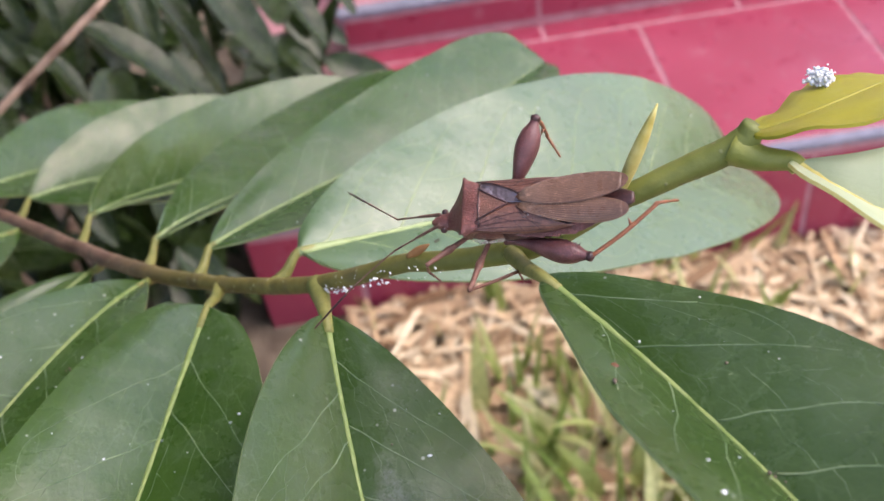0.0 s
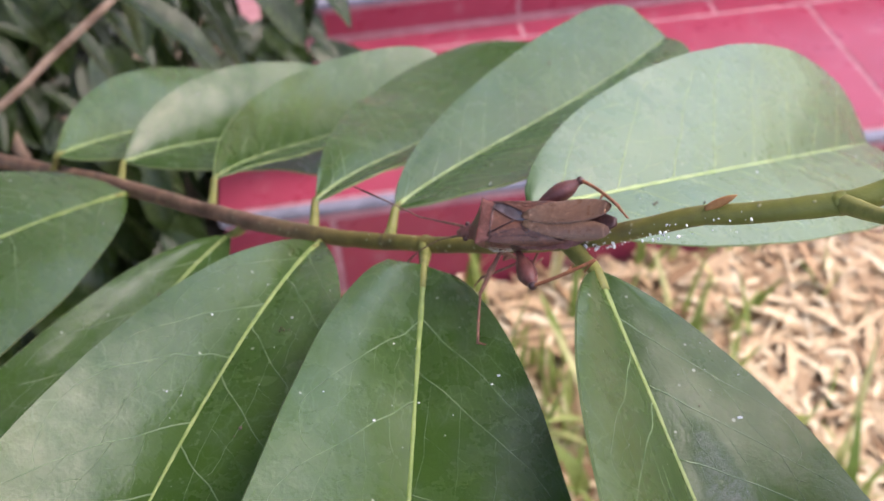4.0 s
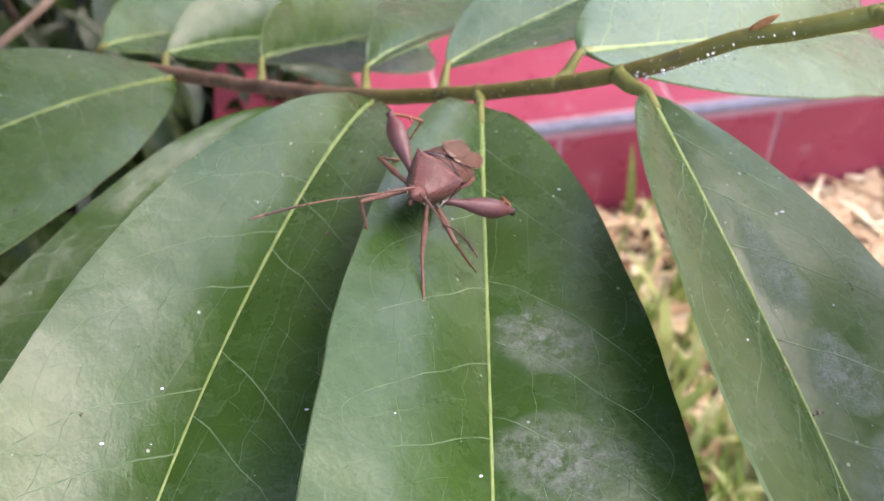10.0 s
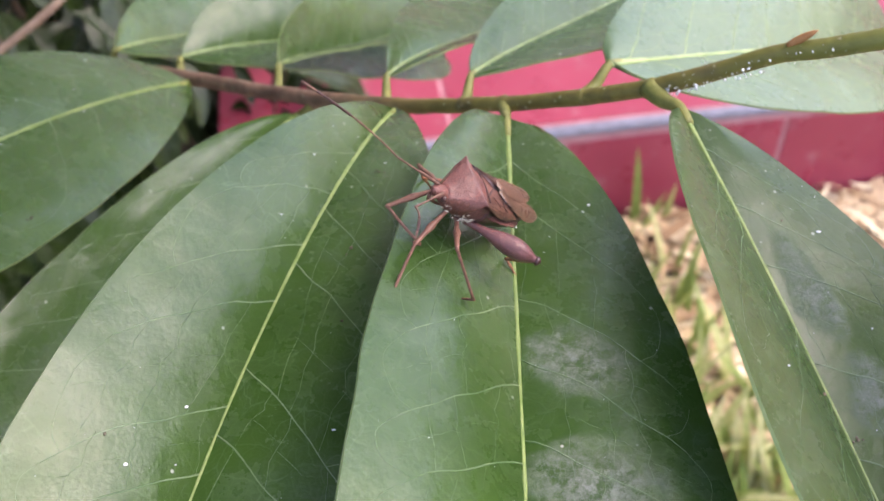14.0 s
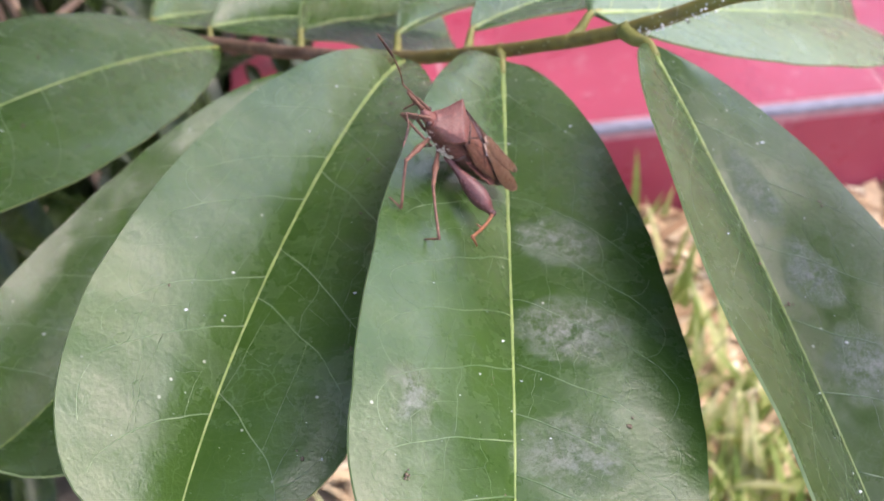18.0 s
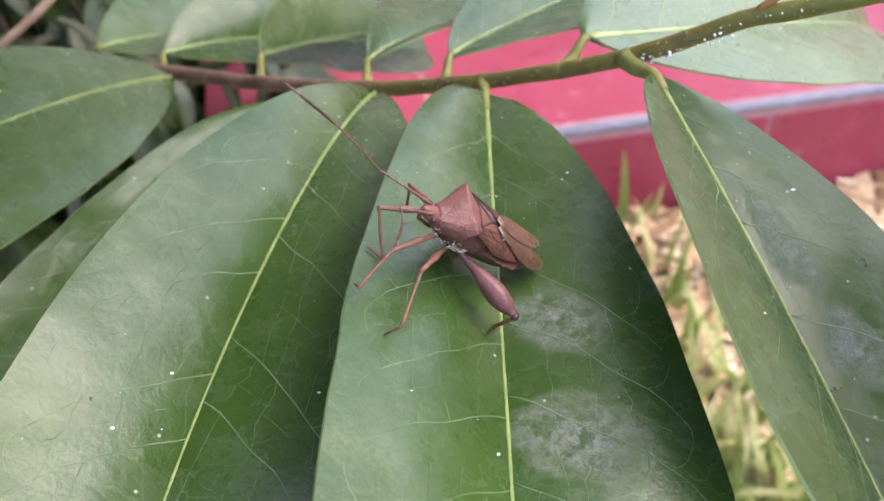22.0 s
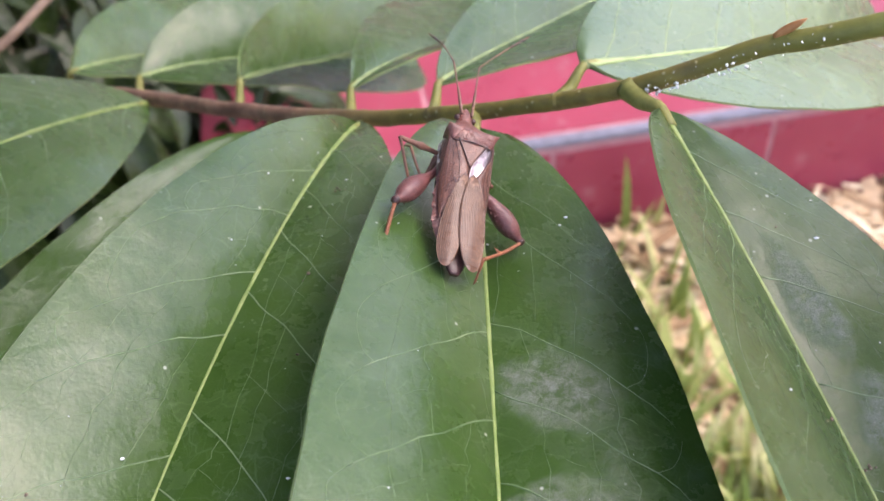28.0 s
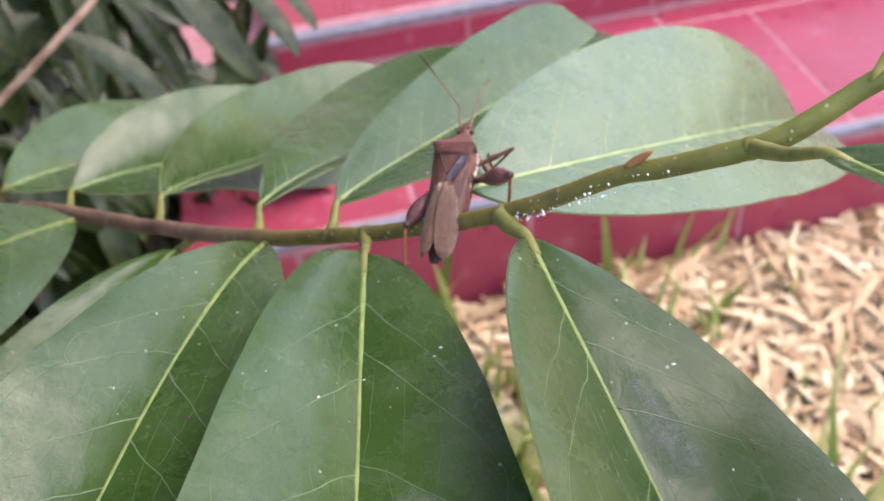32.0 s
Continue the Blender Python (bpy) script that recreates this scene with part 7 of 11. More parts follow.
    keyed(LEGS['LH'][0], [
        (0, 0.00240, 0.00260, -0.00080, 94.3, 0.0, 161.8),
        (1, 0.00240, 0.00260, -0.00080, 63.1, -10.1, 134.1),
        (2, 0.00240, 0.00260, -0.00080, 70.6, -17.7, 152.4),
        (3, 0.00240, 0.00260, -0.00080, 85.2, -11.6, 161.7),
        (4, 0.00240, 0.00260, -0.00080, 90.2, -26.3, 126.2),
        (4.25, 0.00240, 0.00260, -0.00080, 130.5, -8.3, 137.3),
        (4.5, 0.00240, 0.00260, -0.00080, 172.4, -1.6, 157.1),
        (5.5, 0.00240, 0.00260, -0.00080, 106.5, 4.4, 149.2),
        (6.5, 0.00240, 0.00260, -0.00080, 40.6, -0.4, 140.6),
        (7, 0.00240, 0.00260, -0.00080, 57.6, -8.2, 120.0),
        (8, 0.00240, 0.00260, -0.00080, 50.8, -4.7, 134.2),
        (9, 0.00240, 0.00260, -0.00080, 41.4, -7.0, 134.2),
        (10, 0.00240, 0.00260, -0.00080, 70.5, -12.5, 127.6),
        (11, 0.00240, 0.00260, -0.00080, 50.9, -16.8, 91.7),
        (12, 0.00240, 0.00260, -0.00080, 45.7, -27.5, 123.5),
        (13, 0.00240, 0.00260, -0.00080, 52.9, -31.2, 107.0),
        (13.5, 0.00240, 0.00260, -0.00080, 51.1, -30.2, 112.6),
        (15.5, 0.00240, 0.00260, -0.00080, 63.6, -8.4, 143.7),
        (16, 0.00240, 0.00260, -0.00080, 64.2, -2.8, 138.9),
        (16.5, 0.00240, 0.00260, -0.00080, 38.9, -9.6, 130.5),
        (17, 0.00240, 0.00260, -0.00080, 79.6, -18.4, 125.6),
        (17.17, 0.00240, 0.00260, -0.00080, 18.5, -15.3, 132.2),
        (17.33, 0.00240, 0.00260, -0.00080, -40.9, -8.3, 132.6),
        (17.5, 0.00240, 0.00260, -0.00080, -101.7, -4.3, 126.5),
        (18, 0.00240, 0.00260, -0.00080, -91.2, -19.1, 129.7),
        (19, 0.00240, 0.00260, -0.00080, -78.2, -5.7, 116.4),
        (19.5, 0.00240, 0.00260, -0.00080, -18.3, -3.0, 126.7),
        (20, 0.00240, 0.00260, -0.00080, 41.5, -10.6, 134.2),
        (21, 0.00240, 0.00260, -0.00080, 41.1, -14.0, 121.2),
        (22, 0.00240, 0.00260, -0.00080, 32.0, -14.2, 119.9),
        (23, 0.00240, 0.00260, -0.00080, 37.4, -8.2, 118.2),
        (24.5, 0.00240, 0.00260, -0.00080, 34.0, -12.6, 120.0),
        (25.17, 0.00240, 0.00260, -0.00080, 88.1, 6.0, 127.9),
        (25.83, 0.00240, 0.00260, -0.00080, 145.4, 10.0, 147.9),
        (26.5, 0.00240, 0.00260, -0.00080, -159.4, -4.4, 162.2),
        (26.75, 0.00240, 0.00260, -0.00080, 134.6, -0.1, 142.1),
        (27, 0.00240, 0.00260, -0.00080, 69.6, -16.7, 129.8),
        (27.5, 0.00240, 0.00260, -0.00080, 95.7, -23.6, 112.7),
        (28, 0.00240, 0.00260, -0.00080, 43.3, -15.3, 141.3),
        (28.5, 0.00240, 0.00260, -0.00080, 41.9, -28.8, 108.2),
        (29, 0.00240, 0.00260, -0.00080, 89.0, -25.7, 123.8),
        (29.5, 0.00240, 0.00260, -0.00080, 101.9, -25.7, 130.4),
        (30, 0.00240, 0.00260, -0.00080, 91.5, -39.1, 85.8),
        (30.5, 0.00240, 0.00260, -0.00080, 67.8, -31.6, 100.3),
        (31, 0.00240, 0.00260, -0.00080, 49.4, -29.1, 102.6),
        (31.5, 0.00240, 0.00260, -0.00080, 68.2, -35.3, 151.7),
        (32, 0.00240, 0.00260, -0.00080, 38.2, -12.3, 158.3),
    ])
    keyed(LEGS['LH'][1], [
        (0, 0.01020, 0.00000, 0.00000, 0.0, 52.7, 0.0),
        (1, 0.01020, 0.00000, 0.00000, 180.0, 86.5, 180.0),
        (2, 0.01020, 0.00000, 0.00000, 0.0, 86.6, 0.0),
        (3, 0.01020, 0.00000, 0.00000, 0.0, 62.0, 0.0),
        (4, 0.01020, 0.00000, 0.00000, 0.0, 67.9, 0.0),
        (4.5, 0.01020, 0.00000, 0.00000, 0.0, 20.7, 0.0),
        (6.5, 0.01020, 0.00000, 0.00000, 0.0, 10.4, 0.0),
        (6.75, 0.01020, 0.00000, 0.00000, 0.0, 52.1, 0.0),
        (7, 0.01020, 0.00000, 0.00000, 180.0, 86.2, 180.0),
        (8, 0.01020, 0.00000, 0.00000, 0.0, 74.4, 0.0),
        (9, 0.01020, 0.00000, 0.00000, 0.0, 73.2, 0.0),
        (10, 0.01020, 0.00000, 0.00000, 0.0, 74.7, 0.0),
        (11, 0.01020, 0.00000, 0.00000, 180.0, 44.5, 180.0),
        (12, 0.01020, 0.00000, 0.00000, 180.0, 62.9, 180.0),
        (13, 0.01020, 0.00000, 0.00000, 180.0, 47.1, 180.0),
        (13.5, 0.01020, 0.00000, 0.00000, 180.0, 52.4, 180.0),
        (15.5, 0.01020, 0.00000, 0.00000, 0.0, 59.0, 0.0),
        (16, 0.01020, 0.00000, 0.00000, 0.0, 61.0, 0.0),
        (16.5, 0.01020, 0.00000, 0.00000, 180.0, 66.0, 180.0),
        (17, 0.01020, 0.00000, 0.00000, 0.0, 87.9, 0.0),
        (17.5, 0.01020, 0.00000, 0.00000, 0.0, 80.7, 0.0),
        (18, 0.01020, 0.00000, 0.00000, 0.0, 85.2, 0.0),
        (19, 0.01020, 0.00000, 0.00000, 180.0, 73.5, 180.0),
        (20, 0.01020, 0.00000, 0.00000, 0.0, 77.6, 0.0),
        (21, 0.01020, 0.00000, 0.00000, 180.0, 83.6, 180.0),
        (22, 0.01020, 0.00000, 0.00000, 180.0, 78.8, 180.0),
        (23, 0.01020, 0.00000, 0.00000, 180.0, 71.4, 180.0),
        (24.5, 0.01020, 0.00000, 0.00000, 180.0, 72.7, 180.0),
        (26.5, 0.01020, 0.00000, 0.00000, 0.0, 45.2, 0.0),
        (27, 0.01020, 0.00000, 0.00000, 0.0, 63.1, 0.0),
        (27.5, 0.01020, 0.00000, 0.00000, 0.0, 54.5, 0.0),
        (28, 0.01020, 0.00000, 0.00000, 0.0, 56.1, 0.0),
        (28.5, 0.01020, 0.00000, 0.00000, 180.0, 47.1, 180.0),
        (29, 0.01020, 0.00000, 0.00000, 0.0, 64.0, 0.0),
        (29.5, 0.01020, 0.00000, 0.00000, 0.0, 46.9, 0.0),
        (30, 0.01020, 0.00000, 0.00000, 180.0, 84.3, 180.0),
        (30.5, 0.01020, 0.00000, 0.00000, 0.0, 74.8, 0.0),
        (31, 0.01020, 0.00000, 0.00000, 180.0, 78.2, 180.0),
        (31.5, 0.01020, 0.00000, 0.00000, 0.0, 65.4, 0.0),
        (32, 0.01020, 0.00000, 0.00000, 0.0, 43.3, 0.0),
    ])
    keyed(LEGS['LH'][2], [
        (0, -0.0152, 0.0004, -0.0002, -0, 49, -146),
        (0.2, -0.0143, 0.0014, -0.0013, -19, 53, -133),
        (0.4, -0.0132, 0.0024, -0.0022, -38, 58, -123),
        (0.6, -0.0120, 0.0032, -0.0029, -62, 66, -118),
        (0.8, -0.0112, 0.0038, -0.0032, 84, 107, 57),
        (1, -0.0109, 0.0040, -0.0034, 43, 100, 43),
        (1.2, -0.0109, 0.0037, -0.0032, -7, 94, 12),
        (1.4, -0.0111, 0.0029, -0.0027, 44, 85, 78),
        (1.6, -0.0113, 0.0019, -0.0021, 15, 77, 59),
        (1.8, -0.0115, 0.0007, -0.0013, 4, 71, 55),
        (2, -0.0117, -0.0002, -0.0006, 0, 68, 53),
        (2.2, -0.0122, -0.0008, 0.0001, 0, 68, 53),
        (2.4, -0.0128, -0.0011, 0.0007, 2, 68, 53),
        (2.6, -0.0134, -0.0011, 0.0011, 3, 68, 53),
        (2.8, -0.0139, -0.0010, 0.0013, 3, 67, 50),
        (3, -0.0141, -0.0009, 0.0015, -0, 67, 43),
        (3.2, -0.0141, 0.0001, 0.0019, -6, 66, 33),
        (3.4, -0.0140, 0.0021, 0.0028, -11, 62, 23),
        (3.6, -0.0134, 0.0045, 0.0039, -12, 58, 16),
        (3.8, -0.0126, 0.0064, 0.0048, -9, 53, 14),
        (4, -0.0121, 0.0073, 0.0053, -0, 46, 16),
        (4.2, -0.0126, 0.0091, 0.0063, 25, 26, 72),
        (4.4, -0.0147, 0.0103, 0.0039, 12, -15, 132),
        (4.6, -0.0155, 0.0096, 0.0028, -4, -22, -179),
        (4.8, -0.0158, 0.0094, 0.0018, -7, -20, -157),
        (5, -0.0159, 0.0095, 0.0005, -7, -19, -148),
        (5.2, -0.0159, 0.0099, -0.0007, -6, -18, -141),
        (5.4, -0.0156, 0.0106, -0.0016, -6, -16, -127),
        (5.6, -0.0152, 0.0114, -0.0018, -7, -14, -109),
        (5.8, -0.0149, 0.0120, -0.0017, -6, -12, -90),
        (6, -0.0147, 0.0124, -0.0016, -4, -10, -75),
        (6.2, -0.0144, 0.0129, -0.0016, -2, -8, -61),
        (6.4, -0.0139, 0.0137, -0.0018, -0, -8, -45),
        (6.6, -0.0132, 0.0140, -0.0030, -0, -7, -17),
        (6.8, -0.0117, 0.0100, -0.0050, -1, -3, 15),
        (7, -0.0097, 0.0074, -0.0045, 0, -1, 29),
        (7.2, -0.0099, 0.0074, -0.0046, -0, -2, 27),
        (7.4, -0.0105, 0.0074, -0.0048, -0, -5, 23),
        (7.6, -0.0112, 0.0073, -0.0051, -0, -9, 18),
        (7.8, -0.0117, 0.0072, -0.0054, -0, -13, 13),
        (8, -0.0120, 0.0071, -0.0056, -0, -18, 11),
        (8.2, -0.0119, 0.0072, -0.0058, 0, -23, 12),
        (8.4, -0.0118, 0.0074, -0.0059, 0, -27, 13),
        (8.6, -0.0117, 0.0078, -0.0060, 0, -31, 16),
        (8.8, -0.0116, 0.0081, -0.0060, 0, -33, 18),
        (9, -0.0115, 0.0082, -0.0061, 0, -34, 19),
        (9.2, -0.0117, 0.0080, -0.0057, -0, -24, 19),
        (9.4, -0.0121, 0.0076, -0.0048, -0, -1, 18),
        (9.6, -0.0125, 0.0073, -0.0035, 1, 26, 18),
        (9.8, -0.0126, 0.0073, -0.0022, 2, 48, 18),
        (10, -0.0125, 0.0077, -0.0011, 0, 59, 18),
        (10.2, -0.0116, 0.0081, -0.0011, 5, 57, 36),
        (10.4, -0.0094, 0.0083, -0.0024, 13, 47, 72),
        (10.6, -0.0064, 0.0079, -0.0036, 13, 36, 104),
        (10.8, -0.0039, 0.0072, -0.0039, 8, 29, 130),
        (11, -0.0030, 0.0069, -0.0039, -0, 25, 141),
        (11.2, -0.0034, 0.0069, -0.0039, -6, 20, 137),
        (11.4, -0.0044, 0.0068, -0.0038, -8, 10, 131),
        (11.6, -0.0056, 0.0065, -0.0037, -5, 0, 123),
        (11.8, -0.0067, 0.0061, -0.0035, -2, -8, 117),
        (12, -0.0071, 0.0058, -0.0034, -0, -10, 114),
        (12.2, -0.0068, 0.0059, -0.0033, -1, -9, 119),
        (12.4, -0.0062, 0.0060, -0.0031, -2, -4, 130),
        (12.6, -0.0054, 0.0061, -0.0028, -2, 1, 144),
        (12.8, -0.0048, 0.0061, -0.0026, -1, 6, 155),
        (13, -0.0045, 0.0061, -0.0025, -0, 7, 160),
        (13.2, -0.0047, 0.0060, -0.0026, -0, 6, 157),
        (13.4, -0.0051, 0.0060, -0.0027, 0, 4, 149),
        (13.6, -0.0058, 0.0060, -0.0028, 0, 3, 139),
        (13.8, -0.0069, 0.0061, -0.0029, 2, 5, 128),
        (14, -0.0081, 0.0062, -0.0028, 5, 7, 116),
        (14.2, -0.0094, 0.0063, -0.0027, 7, 11, 104),
        (14.4, -0.0107, 0.0063, -0.0025, 9, 15, 91),
        (14.6, -0.0119, 0.0064, -0.0023, 9, 19, 75),
        (14.8, -0.0129, 0.0064, -0.0020, 7, 22, 58),
        (15, -0.0136, 0.0063, -0.0019, 4, 24, 42),
        (15.2, -0.0141, 0.0062, -0.0019, 2, 26, 28),
        (15.4, -0.0144, 0.0060, -0.0021, 0, 29, 19),
        (15.6, -0.0145, 0.0058, -0.0024, 0, 33, 17),
        (15.8, -0.0143, 0.0061, -0.0030, -0, 39, 16),
        (16, -0.0139, 0.0068, -0.0037, -0, 42, 16),
        (16.2, -0.0116, 0.0059, -0.0054, 5, 18, 30),
        (16.4, -0.0074, 0.0047, -0.0065, 2, -21, 48),
        (16.6, -0.0072, 0.0046, -0.0060, 7, -15, 45),
        (16.8, -0.0101, 0.0046, -0.0023, 23, 41, 37),
        (17, -0.0114, 0.0057, 0.0009, 31, 76, 30),
        (17.2, -0.0074, 0.0119, -0.0071, -33, 60, -94),
        (17.4, 0.0017, 0.0175, -0.0027, -12, 34, -147),
        (17.6, 0.0029, 0.0174, 0.0021, 0, 29, -172),
        (17.8, 0.0027, 0.0171, 0.0028, 0, 24, -176),
        (18, 0.0032, 0.0167, 0.0030, -0, 21, -177),
        (18.2, 0.0041, 0.0161, 0.0025, 0, 20, -177),
        (18.4, 0.0052, 0.0154, 0.0018, 0, 20, -177),
        (18.6, 0.0061, 0.0145, 0.0009, 0, 20, -178),
        (18.8, 0.0068, 0.0138, -0.0003, 0, 20, -178),
        (19, 0.0071, 0.0134, -0.0019, -0, 20, -180),
        (19.2, 0.0055, 0.0136, -0.0052, -6, 15, 165),
        (19.4, 0.0012, 0.0133, -0.0085, -14, 3, 135),
        (19.6, -0.0042, 0.0117, -0.0096, -14, -13, 104),
        (19.8, -0.0094, 0.0090, -0.0077, -7, -26, 74),
        (20, -0.0114, 0.0078, -0.0054, -0, -30, 57),
        (20.2, -0.0112, 0.0082, -0.0049, 1, -30, 52),
        (20.4, -0.0107, 0.0083, -0.0048, 1, -28, 50),
        (20.6, -0.0100, 0.0084, -0.0050, 1, -26, 49),
        (20.8, -0.0092, 0.0084, -0.0053, 0, -25, 49),
        (21, -0.0085, 0.0084, -0.0056, 0, -24, 49),
        (21.2, -0.0079, 0.0085, -0.0058, 0, -25, 48),
        (21.4, -0.0076, 0.0087, -0.0059, 0, -26, 48),
        (21.6, -0.0073, 0.0088, -0.0061, 0, -28, 47),
        (21.8, -0.0071, 0.0089, -0.0063, 0, -30, 47),
        (22, -0.0069, 0.0088, -0.0065, 0, -30, 47),
        (22.2, -0.0067, 0.0085, -0.0067, -0, -30, 48),
        (22.4, -0.0066, 0.0081, -0.0068, -0, -28, 50),
        (22.6, -0.0064, 0.0076, -0.0069, -0, -25, 53),
        (22.8, -0.0063, 0.0073, -0.0069, -0, -23, 55),
        (23, -0.0063, 0.0071, -0.0069, 0, -23, 56),
        (23.2, -0.0063, 0.0071, -0.0069, -0, -23, 56),
        (23.4, -0.0063, 0.0072, -0.0069, -0, -23, 56),
        (23.6, -0.0062, 0.0073, -0.0069, -0, -24, 56),
        (23.8, -0.0062, 0.0074, -0.0069, -0, -25, 56),
        (24, -0.0062, 0.0075, -0.0069, -0, -25, 56),
        (24.2, -0.0063, 0.0076, -0.0068, -0, -26, 55),
        (24.4, -0.0064, 0.0077, -0.0067, -0, -26, 55),
        (24.6, -0.0067, 0.0075, -0.0065, 0, -25, 54),
        (24.8, -0.0082, 0.0065, -0.0058, 3, -20, 51),
        (25, -0.0100, 0.0052, -0.0040, 7, -9, 46),
        (25.2, -0.0115, 0.0046, -0.0018, 11, 5, 41),
        (25.4, -0.0125, 0.0049, 0.0001, 14, 21, 36),
        (25.6, -0.0132, 0.0058, 0.0016, 15, 37, 31),
        (25.8, -0.0136, 0.0068, 0.0031, 14, 53, 25),
        (26, -0.0134, 0.0079, 0.0047, 10, 67, 16),
        (26.2, -0.0130, 0.0090, 0.0061, -3, 78, -1),
        (26.4, -0.0126, 0.0098, 0.0068, -32, 83, -31),
        (26.6, -0.0127, 0.0094, 0.0065, -15, 77, -14),
        (26.8, -0.0138, 0.0077, 0.0031, -0, 35, 4),
        (27, -0.0132, 0.0088, 0.0005, 0, 9, 8),
        (27.2, -0.0124, 0.0103, 0.0031, -0, 35, 4),
        (27.4, -0.0107, 0.0123, 0.0058, -14, 75, -13),
        (27.6, -0.0110, 0.0121, 0.0056, 51, 67, 62),
        (27.8, -0.0137, 0.0092, 0.0013, 46, 3, 97),
        (28, -0.0139, 0.0087, -0.0023, -0, -41, 150),
        (28.2, -0.0105, 0.0090, -0.0041, 0, -39, 149),
        (28.4, -0.0048, 0.0069, -0.0043, 0, -34, 146),
        (28.6, -0.0049, 0.0070, -0.0030, 0, -18, 141),
        (28.8, -0.0097, 0.0082, 0.0004, 2, 18, 134),
        (29, -0.0120, 0.0086, 0.0053, -0, 40, 131),
        (29.2, -0.0122, 0.0089, 0.0074, -1, 42, 149),
        (29.4, -0.0122, 0.0091, 0.0078, -0, 42, 177),
        (29.6, -0.0117, 0.0093, 0.0078, -0, 40, 170),
        (29.8, -0.0089, 0.0095, 0.0070, -2, 40, 115),
        (30, -0.0066, 0.0103, 0.0052, 0, 37, 86),
        (30.2, -0.0068, 0.0120, 0.0045, 25, 10, 132),
        (30.4, -0.0079, 0.0133, 0.0037, 25, -40, 177),
        (30.6, -0.0084, 0.0133, 0.0017, -20, -41, -103),
        (30.8, -0.0076, 0.0120, -0.0009, -22, -8, -41),
        (31, -0.0068, 0.0110, -0.0021, -0, 11, 2),
        (31.2, -0.0100, 0.0084, -0.0004, 17, 22, -40),
        (31.4, -0.0127, 0.0027, 0.0038, 11, 50, -122),
        (31.6, -0.0141, 0.0023, 0.0044, 1, 38, -150),
        (31.8, -0.0154, 0.0035, 0.0017, 0, -12, -149),
        (32, -0.0157, 0.0054, -0.0022, 0, -46, -148),
    ])
